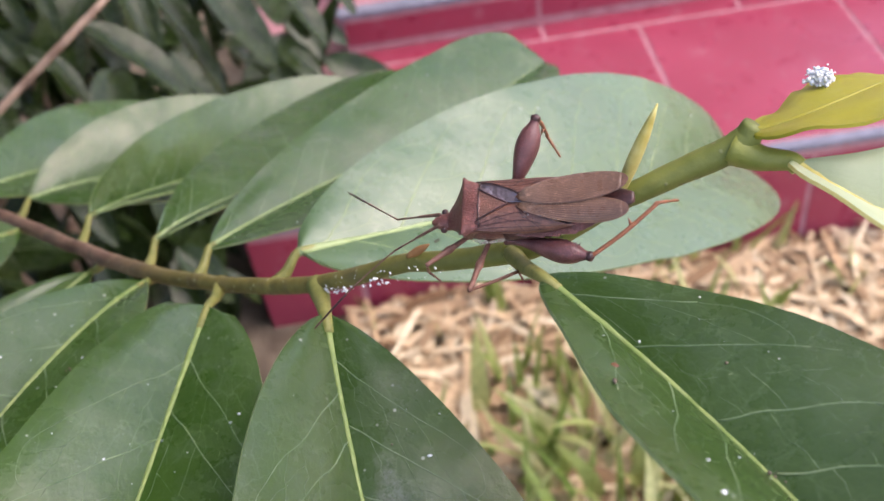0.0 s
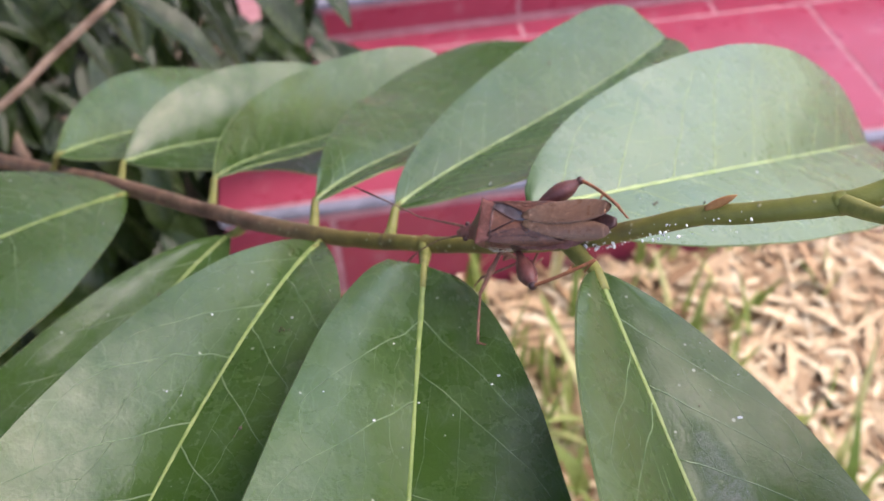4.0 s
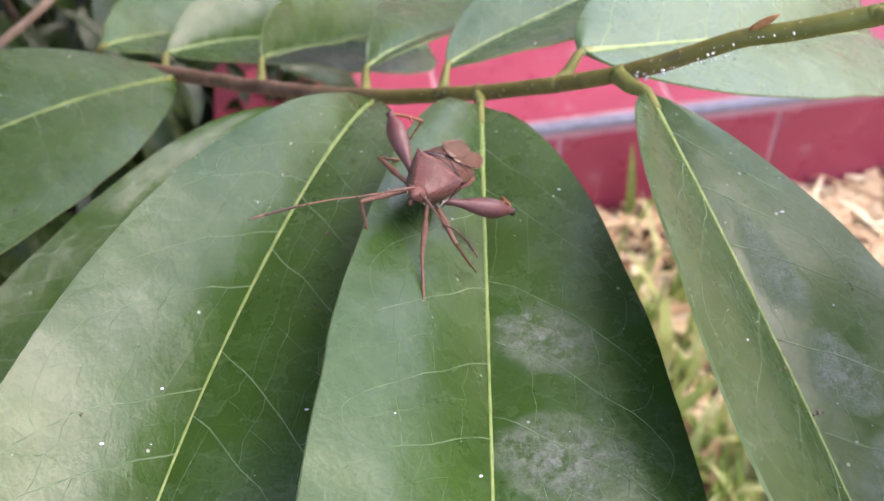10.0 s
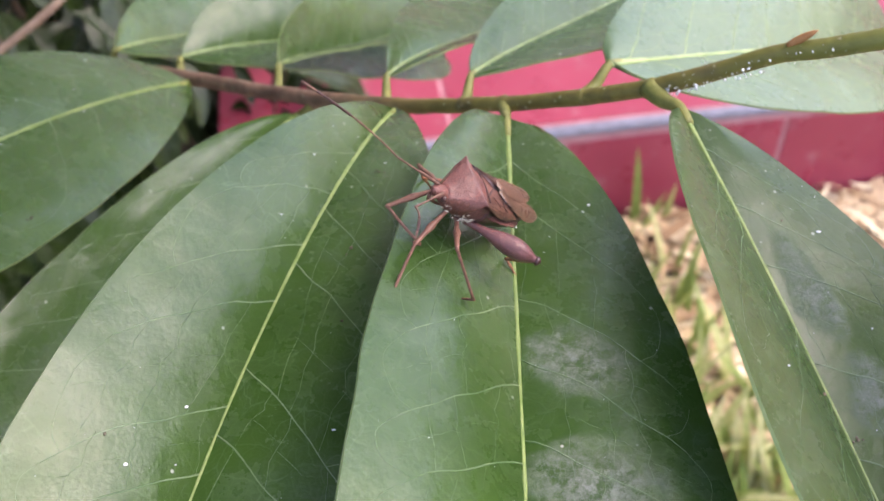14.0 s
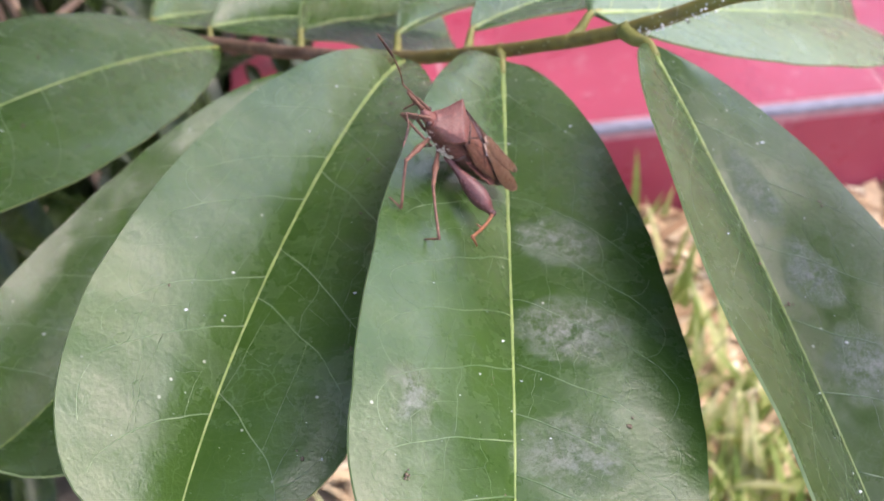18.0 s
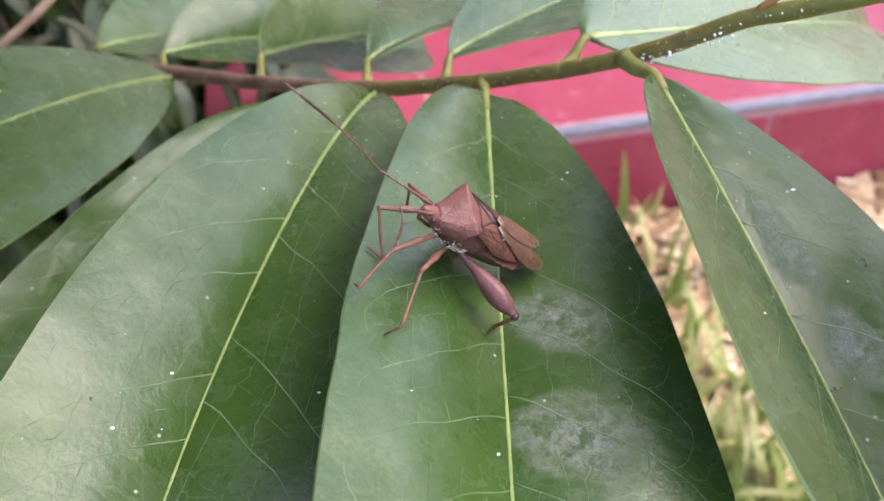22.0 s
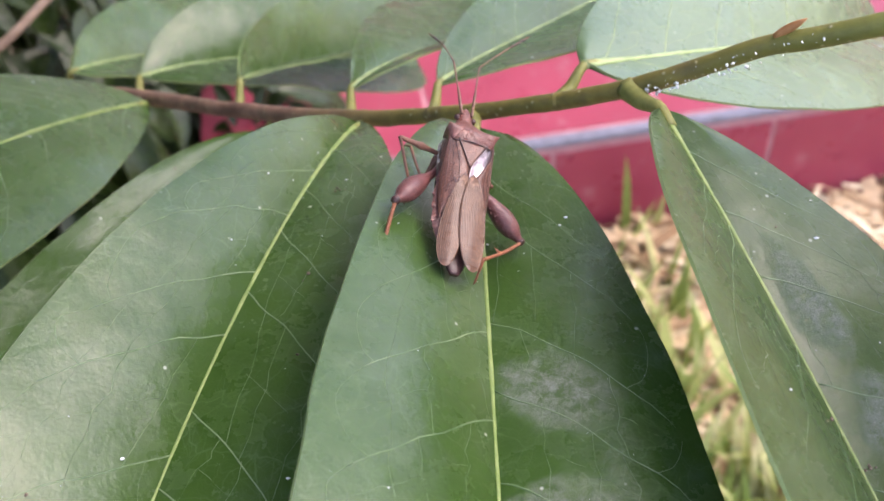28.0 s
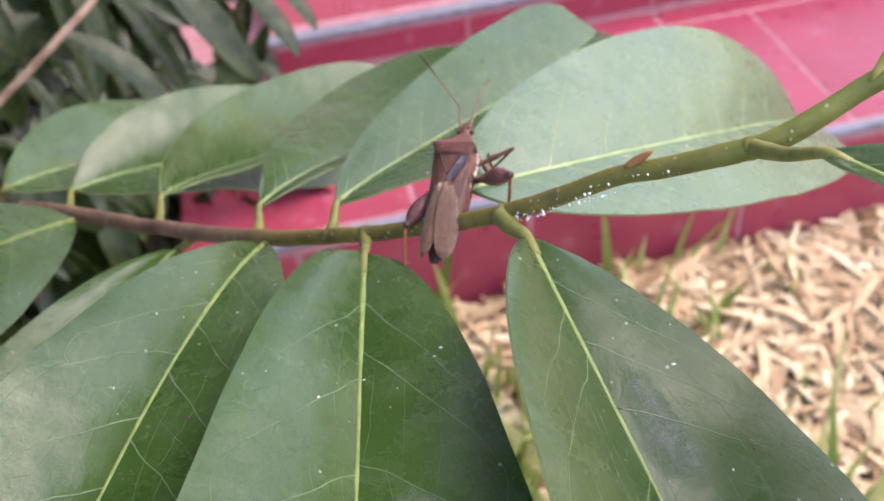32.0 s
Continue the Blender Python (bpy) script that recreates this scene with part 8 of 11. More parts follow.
    keyed(LEGS['RF'][0], [
        (0, 0.00760, -0.00160, -0.00060, -7.8, 58.1, -152.7),
        (1, 0.00760, -0.00160, -0.00060, -7.8, 58.1, -152.7),
        (2, 0.00760, -0.00160, -0.00060, -7.8, 58.1, -152.7),
        (3, 0.00760, -0.00160, -0.00060, -7.8, 58.1, -152.7),
        (4, 0.00760, -0.00160, -0.00060, -7.8, 58.1, -152.7),
        (4.5, 0.00760, -0.00160, -0.00060, -7.8, 58.1, -152.7),
        (5.5, 0.00760, -0.00160, -0.00060, 7.5, 31.3, -103.0),
        (6.5, 0.00760, -0.00160, -0.00060, -2.9, 4.2, -67.6),
        (6.75, 0.00760, -0.00160, -0.00060, 43.3, 17.4, -50.7),
        (7, 0.00760, -0.00160, -0.00060, 92.3, 14.0, -28.9),
        (8, 0.00760, -0.00160, -0.00060, 63.5, 18.4, -38.8),
        (9, 0.00760, -0.00160, -0.00060, 45.7, 18.5, -41.8),
        (10, 0.00760, -0.00160, -0.00060, 17.7, 27.0, -37.1),
        (11, 0.00760, -0.00160, -0.00060, 34.5, 52.4, -28.5),
        (12, 0.00760, -0.00160, -0.00060, 73.2, 57.4, 23.7),
        (13, 0.00760, -0.00160, -0.00060, 65.1, 59.8, 2.3),
        (13.5, 0.00760, -0.00160, -0.00060, 59.2, 59.2, 3.5),
        (15.5, 0.00760, -0.00160, -0.00060, 48.7, 25.7, -36.3),
        (15.75, 0.00760, -0.00160, -0.00060, -10.8, 0.1, -41.4),
        (16, 0.00760, -0.00160, -0.00060, -72.1, -17.1, -21.5),
        (16.25, 0.00760, -0.00160, -0.00060, -20.3, 5.0, -33.0),
        (16.5, 0.00760, -0.00160, -0.00060, 33.5, 27.5, -22.1),
        (17, 0.00760, -0.00160, -0.00060, -42.7, 13.3, -29.9),
        (17.5, 0.00760, -0.00160, -0.00060, -81.3, 48.6, -83.2),
        (18, 0.00760, -0.00160, -0.00060, -85.7, 56.2, -106.4),
        (19, 0.00760, -0.00160, -0.00060, -84.9, 31.9, -86.6),
        (20, 0.00760, -0.00160, -0.00060, -80.7, 52.6, -99.8),
        (21, 0.00760, -0.00160, -0.00060, -47.8, 43.5, -70.5),
        (22, 0.00760, -0.00160, -0.00060, 41.7, 32.3, -6.3),
        (23, 0.00760, -0.00160, -0.00060, 44.1, 39.3, -26.6),
        (24.5, 0.00760, -0.00160, -0.00060, 58.1, 41.4, -20.2),
        (25.5, 0.00760, -0.00160, -0.00060, 34.4, 41.7, -77.5),
        (26.5, 0.00760, -0.00160, -0.00060, 21.2, 27.8, -126.6),
        (27, 0.00760, -0.00160, -0.00060, 26.8, 28.2, -144.6),
        (27.5, 0.00760, -0.00160, -0.00060, 17.2, 20.3, -119.9),
        (28, 0.00760, -0.00160, -0.00060, 20.3, 24.3, -125.6),
        (28.5, 0.00760, -0.00160, -0.00060, 7.8, 33.9, -99.8),
        (28.75, 0.00760, -0.00160, -0.00060, 29.9, 45.2, -149.2),
        (29, 0.00760, -0.00160, -0.00060, 30.1, 65.5, 147.2),
        (29.25, 0.00760, -0.00160, -0.00060, 37.2, 45.1, -169.2),
        (29.5, 0.00760, -0.00160, -0.00060, 25.9, 26.3, -138.2),
        (30, 0.00760, -0.00160, -0.00060, 53.0, -24.2, -105.8),
        (30.5, 0.00760, -0.00160, -0.00060, 44.2, -9.1, -41.7),
        (30.75, 0.00760, -0.00160, -0.00060, -34.6, -8.8, -42.2),
        (31, 0.00760, -0.00160, -0.00060, -113.4, -9.2, -42.6),
        (31.5, 0.00760, -0.00160, -0.00060, -129.1, -2.6, -83.7),
        (31.67, 0.00760, -0.00160, -0.00060, -75.6, -14.1, -108.9),
        (31.83, 0.00760, -0.00160, -0.00060, -22.7, -0.7, -133.1),
        (32, 0.00760, -0.00160, -0.00060, 25.9, 26.3, -138.2),
    ])
    keyed(LEGS['RF'][1], [
        (0, 0.00660, 0.00000, 0.00000, 180.0, 88.4, 180.0),
        (1, 0.00660, 0.00000, 0.00000, 180.0, 88.4, 180.0),
        (2, 0.00660, 0.00000, 0.00000, 180.0, 88.4, 180.0),
        (3, 0.00660, 0.00000, 0.00000, 180.0, 88.4, 180.0),
        (4, 0.00660, 0.00000, 0.00000, 180.0, 88.4, 180.0),
        (4.5, 0.00660, 0.00000, 0.00000, 180.0, 88.4, 180.0),
        (6.5, 0.00660, 0.00000, 0.00000, 180.0, 63.9, 180.0),
        (6.75, 0.00660, 0.00000, 0.00000, 0.0, 71.5, 0.0),
        (7, 0.00660, 0.00000, 0.00000, 0.0, 27.0, 0.0),
        (8, 0.00660, 0.00000, 0.00000, 0.0, 52.3, 0.0),
        (9, 0.00660, 0.00000, 0.00000, 0.0, 59.2, 0.0),
        (10, 0.00660, 0.00000, 0.00000, 180.0, 80.1, 180.0),
        (11, 0.00660, 0.00000, 0.00000, 180.0, 75.8, 180.0),
        (12, 0.00660, 0.00000, 0.00000, 180.0, 65.8, 180.0),
        (13, 0.00660, 0.00000, 0.00000, 180.0, 63.0, 180.0),
        (13.5, 0.00660, 0.00000, 0.00000, 180.0, 57.4, 180.0),
        (15.5, 0.00660, 0.00000, 0.00000, 0.0, 57.0, 0.0),
        (16, 0.00660, 0.00000, 0.00000, 180.0, 51.0, 180.0),
        (16.5, 0.00660, 0.00000, 0.00000, 180.0, 79.6, 180.0),
        (17, 0.00660, 0.00000, 0.00000, 180.0, 54.5, 180.0),
        (17.5, 0.00660, 0.00000, 0.00000, 180.0, 80.5, 180.0),
        (18, 0.00660, 0.00000, 0.00000, 180.0, 72.6, 180.0),
        (19, 0.00660, 0.00000, 0.00000, 180.0, 87.9, 180.0),
        (20, 0.00660, 0.00000, 0.00000, 180.0, 87.7, 180.0),
        (21, 0.00660, 0.00000, 0.00000, 180.0, 69.0, 180.0),
        (22, 0.00660, 0.00000, 0.00000, 180.0, 76.6, 180.0),
        (23, 0.00660, 0.00000, 0.00000, 180.0, 84.7, 180.0),
        (24.5, 0.00660, 0.00000, 0.00000, 180.0, 86.9, 180.0),
        (26.5, 0.00660, 0.00000, 0.00000, 180.0, 64.0, 180.0),
        (27, 0.00660, 0.00000, 0.00000, 180.0, 58.0, 180.0),
        (27.5, 0.00660, 0.00000, 0.00000, 180.0, 67.2, 180.0),
        (28, 0.00660, 0.00000, 0.00000, 180.0, 67.7, 180.0),
        (28.5, 0.00660, 0.00000, 0.00000, 180.0, 84.5, 180.0),
        (29, 0.00660, 0.00000, 0.00000, 180.0, 79.1, 180.0),
        (29.5, 0.00660, 0.00000, 0.00000, 180.0, 34.5, 180.0),
        (30, 0.00660, 0.00000, 0.00000, 180.0, 42.1, 180.0),
        (30.5, 0.00660, 0.00000, 0.00000, 0.0, 74.5, 0.0),
        (31, 0.00660, 0.00000, 0.00000, 180.0, 79.9, 180.0),
        (31.5, 0.00660, 0.00000, 0.00000, 0.0, 78.6, 0.0),
        (32, 0.00660, 0.00000, 0.00000, 180.0, 34.5, 180.0),
    ])
    keyed(LEGS['RF'][2], [
        (0, 0.0091, 0.0002, -0.0095, -0, 37, -144),
        (0.2, 0.0091, 0.0002, -0.0095, -0, 37, -144),
        (0.4, 0.0091, 0.0002, -0.0095, -0, 37, -144),
        (0.6, 0.0091, 0.0002, -0.0095, -0, 37, -144),
        (0.8, 0.0091, 0.0002, -0.0095, -0, 37, -144),
        (1, 0.0091, 0.0002, -0.0095, 0, 37, -144),
        (1.2, 0.0091, 0.0002, -0.0095, -0, 37, -144),
        (1.4, 0.0091, 0.0002, -0.0095, 0, 37, -144),
        (1.6, 0.0091, 0.0002, -0.0095, 0, 37, -144),
        (1.8, 0.0091, 0.0002, -0.0095, -0, 37, -144),
        (2, 0.0091, 0.0002, -0.0095, -0, 37, -144),
        (2.2, 0.0091, 0.0002, -0.0095, -0, 37, -144),
        (2.4, 0.0091, 0.0002, -0.0095, 0, 37, -144),
        (2.6, 0.0091, 0.0002, -0.0095, -0, 37, -144),
        (2.8, 0.0091, 0.0002, -0.0095, 0, 37, -144),
        (3, 0.0091, 0.0002, -0.0095, 0, 37, -144),
        (3.2, 0.0091, 0.0002, -0.0095, 0, 37, -144),
        (3.4, 0.0091, 0.0002, -0.0095, -0, 37, -144),
        (3.6, 0.0091, 0.0002, -0.0095, 0, 37, -144),
        (3.8, 0.0091, 0.0002, -0.0095, 0, 37, -144),
        (4, 0.0091, 0.0002, -0.0095, -0, 37, -144),
        (4.2, 0.0091, 0.0002, -0.0095, -0, 37, -144),
        (4.4, 0.0091, 0.0002, -0.0095, -0, 37, -144),
        (4.6, 0.0091, 0.0001, -0.0095, 1, 36, -143),
        (4.8, 0.0090, -0.0002, -0.0095, 5, 32, -137),
        (5, 0.0087, -0.0009, -0.0094, 11, 23, -129),
        (5.2, 0.0085, -0.0017, -0.0092, 15, 11, -120),
        (5.4, 0.0083, -0.0024, -0.0088, 18, -3, -111),
        (5.6, 0.0081, -0.0031, -0.0084, 19, -18, -103),
        (5.8, 0.0079, -0.0036, -0.0080, 18, -32, -94),
        (6, 0.0078, -0.0040, -0.0075, 14, -45, -83),
        (6.2, 0.0079, -0.0044, -0.0072, 7, -54, -72),
        (6.4, 0.0082, -0.0046, -0.0069, 1, -59, -64),
        (6.6, 0.0102, -0.0047, -0.0075, 23, -45, -91),
        (6.8, 0.0175, -0.0042, -0.0063, 42, 30, -126),
        (7, 0.0197, -0.0048, -0.0035, -0, 71, 179),
        (7.2, 0.0196, -0.0047, -0.0037, 3, 61, -177),
        (7.4, 0.0194, -0.0045, -0.0042, 4, 42, -172),
        (7.6, 0.0189, -0.0041, -0.0049, 3, 20, -168),
        (7.8, 0.0184, -0.0039, -0.0056, 1, 1, -165),
        (8, 0.0178, -0.0038, -0.0062, 0, -9, -162),
        (8.2, 0.0175, -0.0039, -0.0065, -1, -12, -161),
        (8.4, 0.0172, -0.0040, -0.0067, -1, -13, -161),
        (8.6, 0.0171, -0.0042, -0.0069, -1, -14, -160),
        (8.8, 0.0169, -0.0042, -0.0072, -0, -14, -160),
        (9, 0.0164, -0.0040, -0.0075, 0, -16, -157),
        (9.2, 0.0156, -0.0036, -0.0080, 3, -20, -147),
        (9.4, 0.0144, -0.0028, -0.0085, 7, -27, -127),
        (9.6, 0.0129, -0.0022, -0.0087, 9, -38, -103),
        (9.8, 0.0114, -0.0017, -0.0087, 5, -47, -79),
        (10, 0.0104, -0.0013, -0.0086, -0, -49, -64),
        (10.2, 0.0098, -0.0008, -0.0086, -1, -46, -62),
        (10.4, 0.0094, -0.0001, -0.0085, 0, -40, -62),
        (10.6, 0.0090, 0.0006, -0.0084, 1, -31, -63),
        (10.8, 0.0087, 0.0014, -0.0081, 1, -20, -63),
        (11, 0.0083, 0.0021, -0.0078, -0, -6, -64),
        (11.2, 0.0078, 0.0028, -0.0072, -2, 9, -61),
        (11.4, 0.0072, 0.0034, -0.0065, -5, 24, -57),
        (11.6, 0.0066, 0.0038, -0.0058, -5, 38, -50),
        (11.8, 0.0061, 0.0039, -0.0052, -3, 48, -43),
        (12, 0.0059, 0.0039, -0.0048, -0, 52, -39),
        (12.2, 0.0060, 0.0039, -0.0047, 1, 52, -40),
        (12.4, 0.0063, 0.0039, -0.0048, 1, 51, -44),
        (12.6, 0.0067, 0.0039, -0.0049, 0, 48, -48),
        (12.8, 0.0070, 0.0038, -0.0050, -0, 47, -52),
        (13, 0.0071, 0.0037, -0.0050, 0, 46, -53),
        (13.2, 0.0068, 0.0035, -0.0048, -0, 51, -51),
        (13.4, 0.0065, 0.0032, -0.0047, -0, 59, -46),
        (13.6, 0.0065, 0.0031, -0.0048, -2, 60, -47),
        (13.8, 0.0068, 0.0032, -0.0052, -11, 55, -59),
        (14, 0.0074, 0.0034, -0.0060, -20, 45, -73),
        (14.2, 0.0084, 0.0034, -0.0069, -26, 31, -85),
        (14.4, 0.0098, 0.0030, -0.0079, -28, 14, -95),
        (14.6, 0.0114, 0.0023, -0.0087, -27, -3, -104),
        (14.8, 0.0130, 0.0011, -0.0092, -23, -19, -114),
        (15, 0.0143, -0.0003, -0.0092, -17, -32, -126),
        (15.2, 0.0153, -0.0016, -0.0090, -8, -42, -138),
        (15.4, 0.0160, -0.0025, -0.0085, -1, -47, -147),
        (15.6, 0.0153, -0.0038, -0.0084, -30, -35, -122),
        (15.8, 0.0101, -0.0078, -0.0052, -68, 23, -96),
        (16, 0.0084, -0.0072, -0.0014, 33, 103, 33),
        (16.2, 0.0089, -0.0066, -0.0049, -40, 59, -57),
        (16.4, 0.0107, -0.0009, -0.0082, -8, 4, -63),
        (16.6, 0.0104, 0.0003, -0.0081, -7, 5, -62),
        (16.8, 0.0082, -0.0039, -0.0071, -35, 62, -51),
        (17, 0.0073, -0.0056, -0.0051, 8, 101, 8),
        (17.2, 0.0057, -0.0060, -0.0056, -11, 84, -13),
        (17.4, 0.0026, -0.0059, -0.0057, -0, 60, -6),
        (17.6, 0.0010, -0.0044, -0.0052, -2, 57, -7),
        (17.8, 0.0008, -0.0027, -0.0048, -14, 69, -16),
        (18, 0.0010, -0.0019, -0.0047, -31, 76, -30),
        (18.2, 0.0009, -0.0024, -0.0048, -26, 75, -25),
        (18.4, 0.0008, -0.0036, -0.0049, -17, 73, -17),
        (18.6, 0.0009, -0.0052, -0.0048, -9, 70, -9),
        (18.8, 0.0012, -0.0065, -0.0046, -3, 64, -4),
        (19, 0.0013, -0.0071, -0.0045, -0, 57, -1),
        (19.2, 0.0012, -0.0067, -0.0047, 1, 49, -2),
        (19.4, 0.0009, -0.0059, -0.0052, 0, 41, -6),
        (19.6, 0.0007, -0.0048, -0.0057, -0, 33, -11),
        (19.8, 0.0006, -0.0039, -0.0061, -0, 28, -15),
        (20, 0.0007, -0.0034, -0.0063, -0, 26, -19),
        (20.2, 0.0009, -0.0034, -0.0063, 0, 27, -21),
        (20.4, 0.0013, -0.0032, -0.0062, 0, 31, -22),
        (20.6, 0.0019, -0.0031, -0.0061, 0, 35, -22),
        (20.8, 0.0026, -0.0031, -0.0062, 0, 39, -23),
        (21, 0.0034, -0.0033, -0.0065, 0, 40, -26),
        (21.2, 0.0044, -0.0031, -0.0072, -1, 39, -30),
        (21.4, 0.0059, -0.0019, -0.0080, -1, 36, -35),
        (21.6, 0.0076, -0.0001, -0.0083, -1, 32, -41),
        (21.8, 0.0090, 0.0016, -0.0078, -1, 27, -48),
        (22, 0.0098, 0.0025, -0.0074, -0, 22, -54),
        (22.2, 0.0102, 0.0026, -0.0073, 1, 18, -61),
        (22.4, 0.0106, 0.0025, -0.0075, 1, 14, -67),
        (22.6, 0.0109, 0.0021, -0.0077, 1, 12, -72),
        (22.8, 0.0110, 0.0018, -0.0079, 0, 10, -76),
        (23, 0.0111, 0.0018, -0.0080, 0, 9, -80),
        (23.2, 0.0112, 0.0019, -0.0080, 0, 9, -82),
        (23.4, 0.0113, 0.0020, -0.0079, 0, 10, -83),
        (23.6, 0.0115, 0.0022, -0.0078, 1, 10, -84),
        (23.8, 0.0116, 0.0024, -0.0077, 1, 11, -85),
        (24, 0.0117, 0.0025, -0.0076, 1, 12, -85),
        (24.2, 0.0117, 0.0027, -0.0075, 1, 14, -85),
        (24.4, 0.0118, 0.0028, -0.0074, 1, 15, -85),
        (24.6, 0.0118, 0.0028, -0.0073, -1, 16, -85),
        (24.8, 0.0119, 0.0023, -0.0075, -4, 20, -81),
        (25, 0.0120, 0.0014, -0.0077, -7, 26, -74),
        (25.2, 0.0119, 0.0003, -0.0080, -10, 33, -65),
        (25.4, 0.0116, -0.0008, -0.0082, -12, 42, -56),
        (25.6, 0.0110, -0.0017, -0.0082, -13, 52, -46),
        (25.8, 0.0103, -0.0024, -0.0082, -10, 62, -34),
        (26, 0.0097, -0.0028, -0.0080, -2, 69, -18),
        (26.2, 0.0093, -0.0031, -0.0078, 13, 74, 4),
        (26.4, 0.0090, -0.0033, -0.0074, 28, 76, 25),
        (26.6, 0.0089, -0.0035, -0.0070, 28, 75, 30),
        (26.8, 0.0088, -0.0038, -0.0066, 9, 71, 17),
        (27, 0.0088, -0.0039, -0.0065, -0, 68, 11),
        (27.2, 0.0086, -0.0039, -0.0068, 3, 75, 10),
        (27.4, 0.0083, -0.0040, -0.0073, 19, 85, 20),
        (27.6, 0.0083, -0.0040, -0.0075, 41, 86, 41),
        (27.8, 0.0084, -0.0040, -0.0075, 34, 84, 34),
        (28, 0.0085, -0.0040, -0.0075, 30, 82, 30),
        (28.2, 0.0085, -0.0037, -0.0082, 31, 85, 32),
        (28.4, 0.0083, -0.0032, -0.0092, 70, 91, 72),
        (28.6, 0.0088, -0.0032, -0.0092, -69, 84, -76),
        (28.8, 0.0088, -0.0051, -0.0086, -18, 66, -60),
        (29, 0.0083, -0.0059, -0.0078, 0, 53, -63),
        (29.2, 0.0090, -0.0052, -0.0061, 2, 51, -33),
        (29.4, 0.0093, -0.0029, -0.0044, 1, 49, 17),
        (29.6, 0.0089, -0.0028, -0.0041, 2, 53, 29),
        (29.8, 0.0092, -0.0042, -0.0033, 19, 75, 39),
        (30, 0.0103, -0.0051, -0.0023, 28, 95, 28),
        (30.2, 0.0134, -0.0058, -0.0022, -62, 75, -126),
        (30.4, 0.0169, -0.0051, -0.0025, -16, 67, -150),
        (30.6, 0.0156, -0.0054, -0.0059, 1, 63, -159),
        (30.8, 0.0094, -0.0104, -0.0028, 4, 56, -150),
        (31, 0.0072, -0.0093, 0.0028, -0, 41, -147),
        (31.2, 0.0058, -0.0092, 0.0042, -8, 13, -150),
        (31.4, 0.0045, -0.0099, 0.0042, -7, -12, -155),
        (31.6, 0.0007, -0.0082, 0.0021, 16, -12, 171),
        (31.8, 0.0017, -0.0033, -0.0055, 31, 23, 106),
        (32, 0.0090, -0.0025, -0.0041, 0, 48, 28),
    ])
